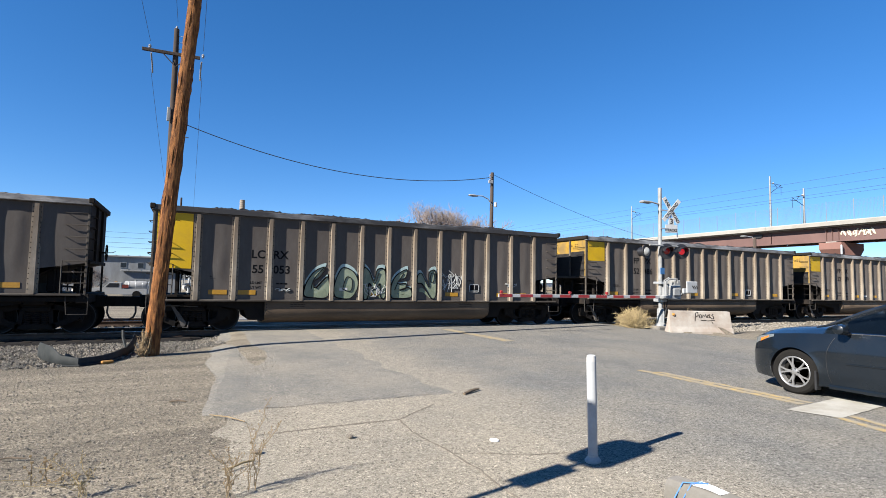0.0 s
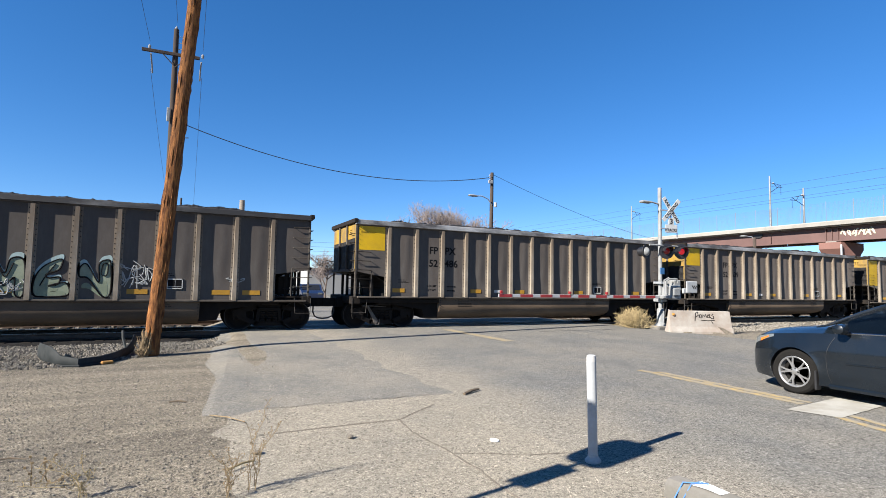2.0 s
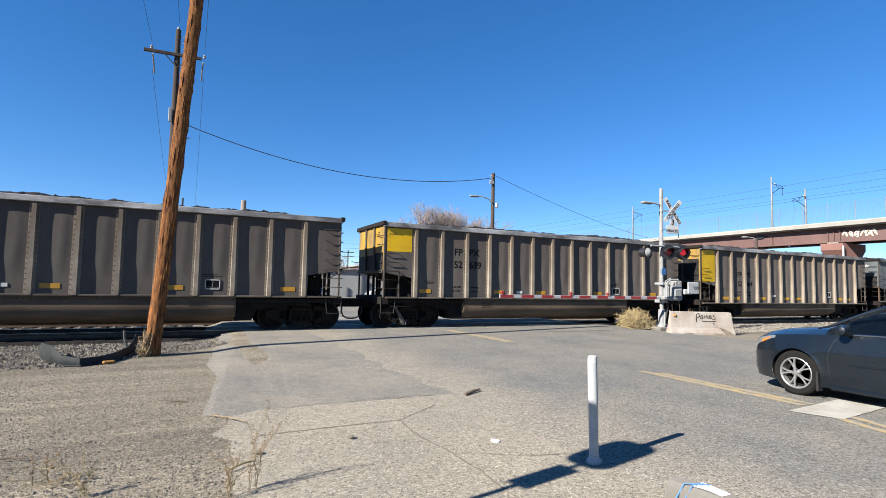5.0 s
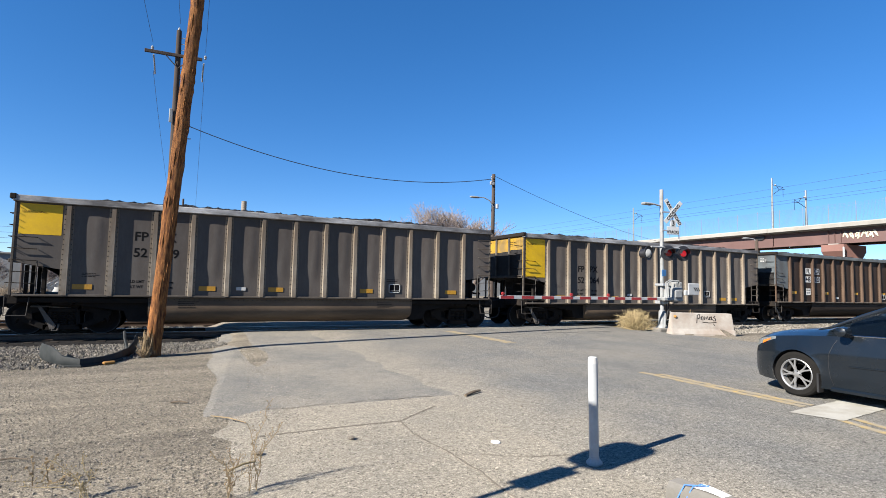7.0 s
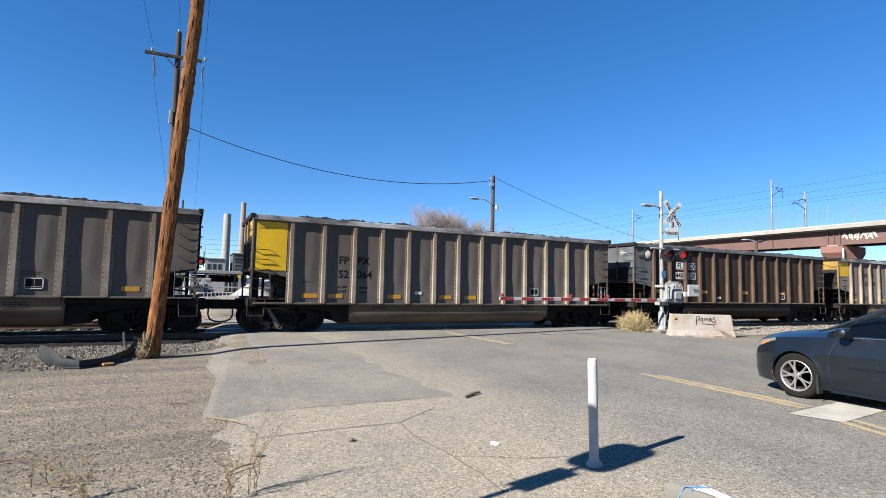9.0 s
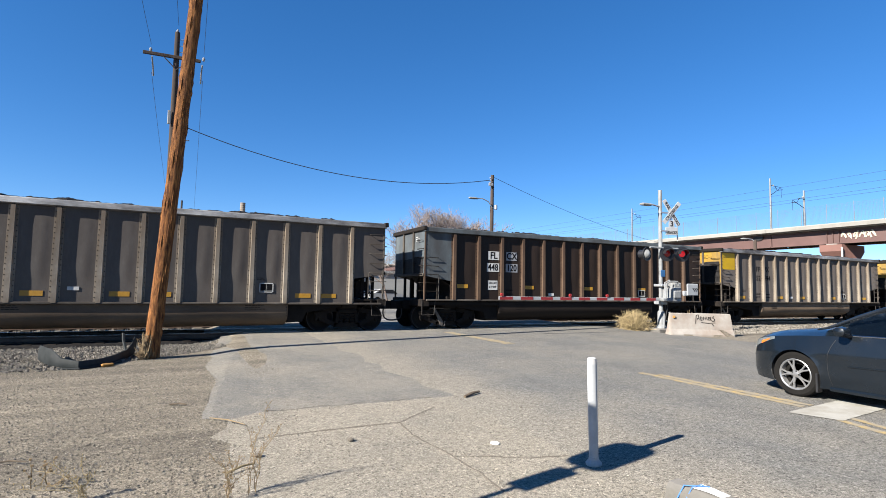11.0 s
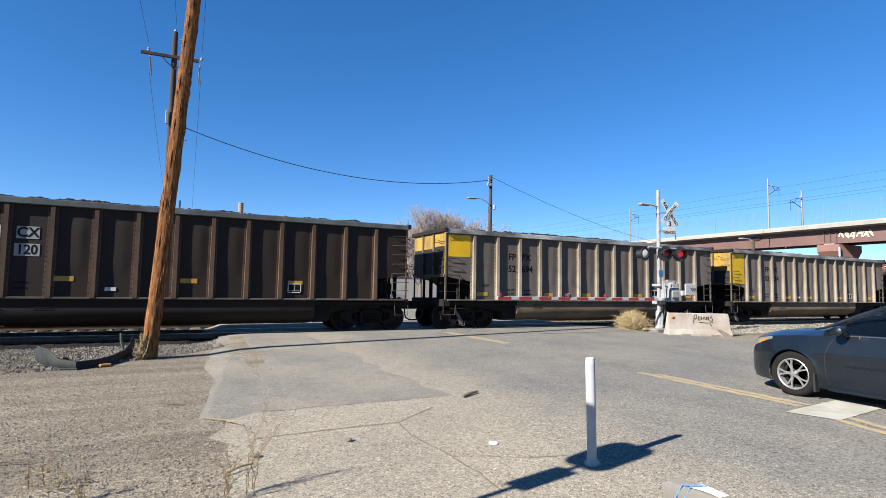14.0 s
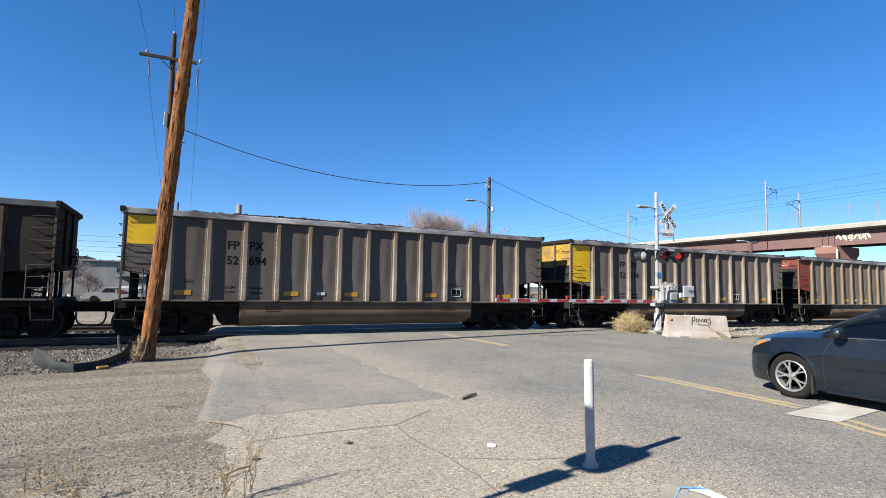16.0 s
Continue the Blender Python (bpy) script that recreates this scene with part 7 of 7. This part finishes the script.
def tree(m, height, seed, label, levels=5, spread_=.6, kids=4):
    rnd = random.Random(seed)
    tr, tw = Shape(), Shape()

    def grow(p, d, length, r, level):
        pts, rs = [p], [r]
        for i in range(3):
            d = (d + Vector((rnd.uniform(-1, 1), rnd.uniform(-1, 1), rnd.uniform(-.2, .5))) * .16).normalized()
            p = p + d * length / 3
            pts.append(p)
            rs.append(r * (1 - .13 * (i + 1)))
        (tr if level >= levels - 1 else tw).tube(pts, [max(.0009 * height, q) for q in rs], 6 if level >= levels - 1 else 3, False)
        if level:
            for i in range(kids):
                a = rnd.uniform(0, 6.283)
                q = pts[rnd.choice((1, 2, 3, 3))]
                e = (d * rnd.uniform(.6, 1.1) + Vector((math.cos(a), math.sin(a), rnd.uniform(-.1, .7))) * spread_ * 1.4).normalized()
                grow(q, e, length * rnd.uniform(.55, .82), r * .55, level - 1)
    grow(Vector((0, 0, 0)), Vector((rnd.uniform(-.08, .08), 0, 1)).normalized(), height * .30, height * .016, levels)
    t = thing("bare_tree", m, label, "tree", "bare winter trees")
    part("trunk", tr, M["bark"], t, "bare tapering trunk with limbs", True)
    tagged(part("crown", tw, M["twig"], t, "fine leafless twigs"), kind="stuff")
    return t


for x, y, h, sd in ((23.7, 35.5, 13.5, 1), (28.4, 33.2, 12.6, 2), (12.3, 33.5, 7.0, 3), (16.2, 26.0, 6.4, 4), (-10.4, 40.0, 5.4, 5), (-13.4, 46.0, 4.6, 6), (-9.0, 46.5, 4.4, 7), (-18.5, 50.0, 4.4, 8)):
    tree(pose(x, y, -.2), h, sd, kids=6 if h > 10 else 5 if x < 0 or sd == 3 else 4, spread_=.58 if h > 10 else .6, label="bare leafless winter tree with fine pale twigs")


def far_pole(x, y, h, arm, label="far wooden utility pole with crossarms", r=.17, reach=1.3):
    t = thing("utility_pole", pose(x, y, -.4), label, "pole", "far utility poles")
    part("shaft", Shape().tube([(0, 0, 0), (0, 0, h)], [r, r * .7], 8), M["grey_wood"], t)
    for i in range(arm):
        part("crossarm", Shape().box(-reach, reach, -.08, .08, h - .5 - i * .9, h - .35 - i * .9), M["grey_wood"], t)


far_pole(-14.7, 43.9, 7.6, 0)
far_pole(9.2, 44, 6.7, 0, "thin dark utility pole beyond the crossing road", .11)
far_pole(11.7, 44, 7.6, 1, "far wooden utility pole with one crossarm", .12, .5)


def lamp_mast():
    t = thing("lamp_mast", pose(11.15, 44, -.4), "tall pale steel mast with two lamp heads", "lamp mast")
    part("mast", Shape().tube([(0, 0, 0), (0, 0, 8.5)], [.12, .09], 8), M["galv"], t)
    for sx in (-1, 1):
        part("lamp_head", Shape().box(sx * .3 - .2, sx * .3 + .2, -.12, .12, 8.4, 8.55, .02), M["white_metal"], t, "pale lamp head")


lamp_mast()


def white_shed():
    """A lean-to shed: the roof rises toward +x."""
    t = thing("shed", pose(8.02, 57, -.45), "small white sheet-metal shed with a sloping roof", "shed")
    w, z0, z1 = 4.76, 1.47, 3.81
    part("wall", Shape().prism([(0, 0), (w, 0), (w, z1), (0, z0)], 'y', 0, 5), M["white_wall"], t)
    part("roof", Shape().prism([(-.2, z0 - .05), (w + .2, z1 + .1), (w + .2, z1 + .22), (-.2, z0 + .07)], 'y', -.25, 5.2), M["galv"], t, "grey sheet roof")
    for i in range(1, 9):
        x = w * i / 9
        part("seam", Shape().box(x - .03, x + .03, -.03, 0, 0, z0 + (z1 - z0) * i / 9 - .08), M["white_wall"], t)
    return t


white_shed()
far_pole(-17.0, 56.3, 6.7, 2)
far_pole(-18.2, 68.0, 6.7, 2)
far_pole(-1.54, 60, 13.1, 0)
far_pole(-40, 70, 9, 2)
far_pole(30, 90, 9, 2)
for z, r in ((7.6, .018), (8.4, .018), (9.2, .016), (6.9, .018)):
    wire("far_line", (-60, 74, z), (70, 74, z + .4), .8, r, "thin far overhead line", 24)


def pipe_stack():
    ring = Shape().lathe([(.27, -.6), (.27, .6), (.18, .6), (.18, -.6)], 20, pose(0, 0, 0, 90, 0, 0), True).mesh("pipe", M["pipe_concrete"], True)
    n = 0
    for row in range(3):
        for i in range(6 - row):
            t = new("concrete_pipe", ring)
            t.matrix_world = pose(-12.2 + i * .56 + row * .28, 37.4, -.06 + row * .485, 0, 0, 12)
            tagged(t, "short pale concrete pipe in a stack", "pipe", "stacked concrete pipes")
    for x, y, s in ((-9.8, 34.0, 1.0), (-8.6, 34.3, .8), (-10.9, 33.4, .7)):
        q = Shape().lathe([(.62 * s, 0), (.62 * s, .5 * s), (.36 * s, 1.0 * s), (.36 * s, 1.1 * s), (.28 * s, 1.1 * s), (.28 * s, .9 * s)], 20)
        solid("manhole_cone", q, M["pipe_concrete"], "pale precast concrete manhole cone on the ground", "concrete part", "precast cones", m=pose(x, y, -.3), smooth=True)


pipe_stack()


def service_truck(m, label):
    """A white pickup, nose toward -x, with a tank and a pump on its bed."""
    t = thing("pickup_truck", m, label, "truck")
    prof = [(-2.55, .42), (2.6, .42), (2.6, .95), (.35, .95), (.30, 1.55), (-.75, 1.58), (-1.25, 1.05), (-2.35, .98), (-2.6, .8)]
    part("body", Shape().prism(prof, 'y', -.9, .9), M["white_wall"], t, "white painted cab and bed")
    part("side_window", Shape().prism([(-1.02, 1.08), (.12, 1.08), (.12, 1.48), (-.68, 1.48)], 'y', -.915, .915), M["dark_pane"], t)
    part("windshield", Shape().prism([(-1.24, 1.06), (-.80, 1.54), (-.83, 1.55), (-1.27, 1.07)], 'y', -.75, .75), M["dark_pane"], t)
    part("bumper", Shape().box(-2.72, -2.55, -.88, .88, .45, .65, .03), M["galv"], t)
    part("roof_lamp", Shape().box(-.35, -.1, -.15, .15, 1.58, 1.66, .02), M["foam"], t, "amber roof lamp")
    tank = part("tank", Shape().lathe([(.1, -1.05), (.40, -1.0), (.45, -.85), (.45, .85), (.40, 1.0), (.1, 1.05)], 20, pose(1.55, 0, 1.28, 0, 90, 0)), M["white_wall"], t, "white rounded tank", True)
    for x in (.95, 1.55, 2.15):
        part("hoop", Shape().lathe([(.455, -.02), (.47, 0), (.455, .02)], 20, pose(x, 0, 1.28, 0, 90, 0)), M["galv"], tank)
    part("filler", Shape().tube([(1.55, 0, 1.7), (1.55, 0, 1.86)], .12, 10), M["white_metal"], tank)
    part("pump_pipe", Shape().tube([(2.7, -.3, .9), (2.72, -.3, 1.65), (2.9, -.3, 1.8), (3.1, -.3, 1.65), (3.1, -.3, .9)], .05, 8), M["galv"], t, "bent pale pump pipe", True)
    part("placard", Shape().box(.42, .98, -.935, -.905, 1.02, 1.36), M["red_paint"], t, "faded red placard")
    for x in (-1.6, 1.7):
        for y in (-.82, .82):
            w = part("wheel", Shape().lathe([(.2, -.11), (.36, -.11), (.38, 0), (.36, .11), (.2, .11)], 20, pose(x, y, .38, 90, 0, 0)), M["tyre"], t)
            part("rim", Shape().lathe([(.02, .1), (.2, .09), (.21, .0)], 14, pose(x, y, .38, 90 if y < 0 else -90, 0, 0)), M["galv"], w)
    return t


service_truck(pose(-6.55, 44.0, -.42), "white service pickup carrying a tank and a red placard")


def simple_car(m, paint, label):
    t = thing("parked_car", m, label, "car", "cars parked beyond the tracks")
    prof = [(-2.1, .3), (2.1, .3), (2.15, .7), (1.9, .85), (1.0, .95), (.45, 1.4), (-.9, 1.42), (-1.6, 1.0), (-2.1, .92), (-2.15, .6)]
    part("body", Shape().prism(prof, 'y', -.85, .85), paint, t)
    part("windows", Shape().prism([(.95, .96), (.45, 1.33), (-.85, 1.35), (-1.45, 1.0)], 'y', -.86, .86), M["dark_pane"], t, "dark car windows")
    part("windshield", Shape().prism([(1.02, .96), (.5, 1.36), (.48, 1.34), (.98, .94)], 'y', -.7, .7), M["dark_pane"], t)
    for x in (-1.3, 1.3):
        for y in (-.8, .8):
            part("tyre", Shape().lathe([(.1, -.1), (.3, -.1), (.32, 0), (.3, .1), (.1, .1)], 18, pose(x, y, .32, 90, 0, 0)), M["tyre"], t)
    part("headlight", Shape().box(2.08, 2.17, -.75, -.4, .62, .76, .02), M["head_lens"], t)
    part("headlight", Shape().box(2.08, 2.17, .4, .75, .62, .76, .02), M["head_lens"], t)
    return t


simple_car(pose(8.9, 24.5, 0, 0, 0, -95), M["blue_paint"], "blue car waiting beyond the tracks")
simple_car(pose(10.8, 37, -.3, 0, 0, -100), M["car_paint"], "dark car standing in line beyond the tracks")
simple_car(pose(1.2, 74, -.3, 0, 0, 12), M["white_wall"], "white vehicle parked behind the loading canopy")
simple_car(pose(18.5, 33, -.15, 0, 0, 5), M["white_wall"], "white vehicle parked beside the store")


def bushes(name, label, seed, count, place, size, twigs):
    rnd = random.Random(seed)
    s = Shape()
    for i in range(count):
        x, y = place(rnd)
        h = size(rnd)
        for k in range(twigs):
            a, e = rnd.uniform(0, 6.28), rnd.uniform(.35, 1.5)
            d = Vector((math.cos(a) * math.cos(e) * .8, math.sin(a) * math.cos(e) * .8, math.sin(e))) * h * rnd.uniform(.6, 1.05)
            p = Vector((x, y, -.45)) + Vector((rnd.uniform(-.2, .2), rnd.uniform(-.2, .2), 0)) * h
            mid = p + d * .55 + Vector((rnd.uniform(-.1, .1), rnd.uniform(-.1, .1), .05)) * h
            w = .0055 * h + .006
            s.tube([p, mid, p + d], [w, w * .75, w * .4], 3, False)
            for _ in range(3):
                q = mid.lerp(p + d, rnd.random())
                s.tube([q, q + Vector((rnd.uniform(-1, 1), rnd.uniform(-1, 1), rnd.uniform(-.2, 1))) * .28 * h], [w * .6, w * .35], 3, False)
    me = bpy.data.meshes.new(name)
    me.from_pydata(s.v, [], s.f)
    me.materials.append(M["shrub"])
    return tagged(new(name, me), label, "shrubs", kind="stuff")


def far_shrubs():
    bushes("far_shrubs", "brown winter scrub along the far yard edge", 21, 150, lambda r: (r.uniform(-75, -8) if r.random() < .6 else r.uniform(26, 110), 96 + r.uniform(-8, 24)), lambda r: r.uniform(1.6, 3.6), 34)
    bushes("yard_scrub", "brown dry scrub in front of the warehouse", 22, 90, lambda r: (r.uniform(-22, -9), r.uniform(42, 51)), lambda r: r.uniform(.5, 1.5), 26)


def hills():
    """A low blue ridge on the horizon."""
    s = Shape()
    for i in range(121):
        x = -2600 + i * 45
        h = 26 + 20 * noise.noise((x * .0016, 1, 1)) + 8 * noise.noise((x * .006, 2, 1))
        s.v += [(x, 2300, -6), (x, 2330, max(8, h)), (x, 2700, -6)]
    s.f = [f for i in range(120) for f in ((3 * i, 3 * i + 3, 3 * i + 4, 3 * i + 1), (3 * i + 1, 3 * i + 4, 3 * i + 5, 3 * i + 2))]
    solid("distant_hills", s, M["hill"], "low blue-grey hills on the horizon", kind="structure", smooth=True)


# hill scrub with the blue of distant haze mixed into its colour
M["hill"] = mat("hazy_hill_scrub", (0.045, 0.060, 0.085), 1.0, var=.15, scale=.01, fine=.05, bump=0, spec=0)
hills()


far_shrubs()


# ------------------------------------------------------------------ what moves
TRAIN = [(0, 14.38), (1.5, 6.82), (3.5, -3.33), (5.25, -12.28), (7, -21.25), (9, -31.45), (10.5, -39.13), (12, -46.80), (14.5, -59.50), (16, -67.18)]


def train_at(t):
    for (a, p), (b, q) in zip(TRAIN, TRAIN[1:]):
        if t <= b:
            return p + (q - p) * (t - a) / (b - a)
    return TRAIN[-1][1]


def motions():
    for k, car in CARS.items():
        walk(car, [(t, pose(x + k * PITCH, 0, 0)) for t, x in TRAIN])
    start = train_at(0)
    times = [i * 2 / 15 for i in range(121)]
    for w, x in WHEELSETS:
        walk(w, [(t, pose(x, 0, WHEEL_R, 0, math.degrees((train_at(t) - start) / WHEEL_R), 0)) for t in times])


motions()
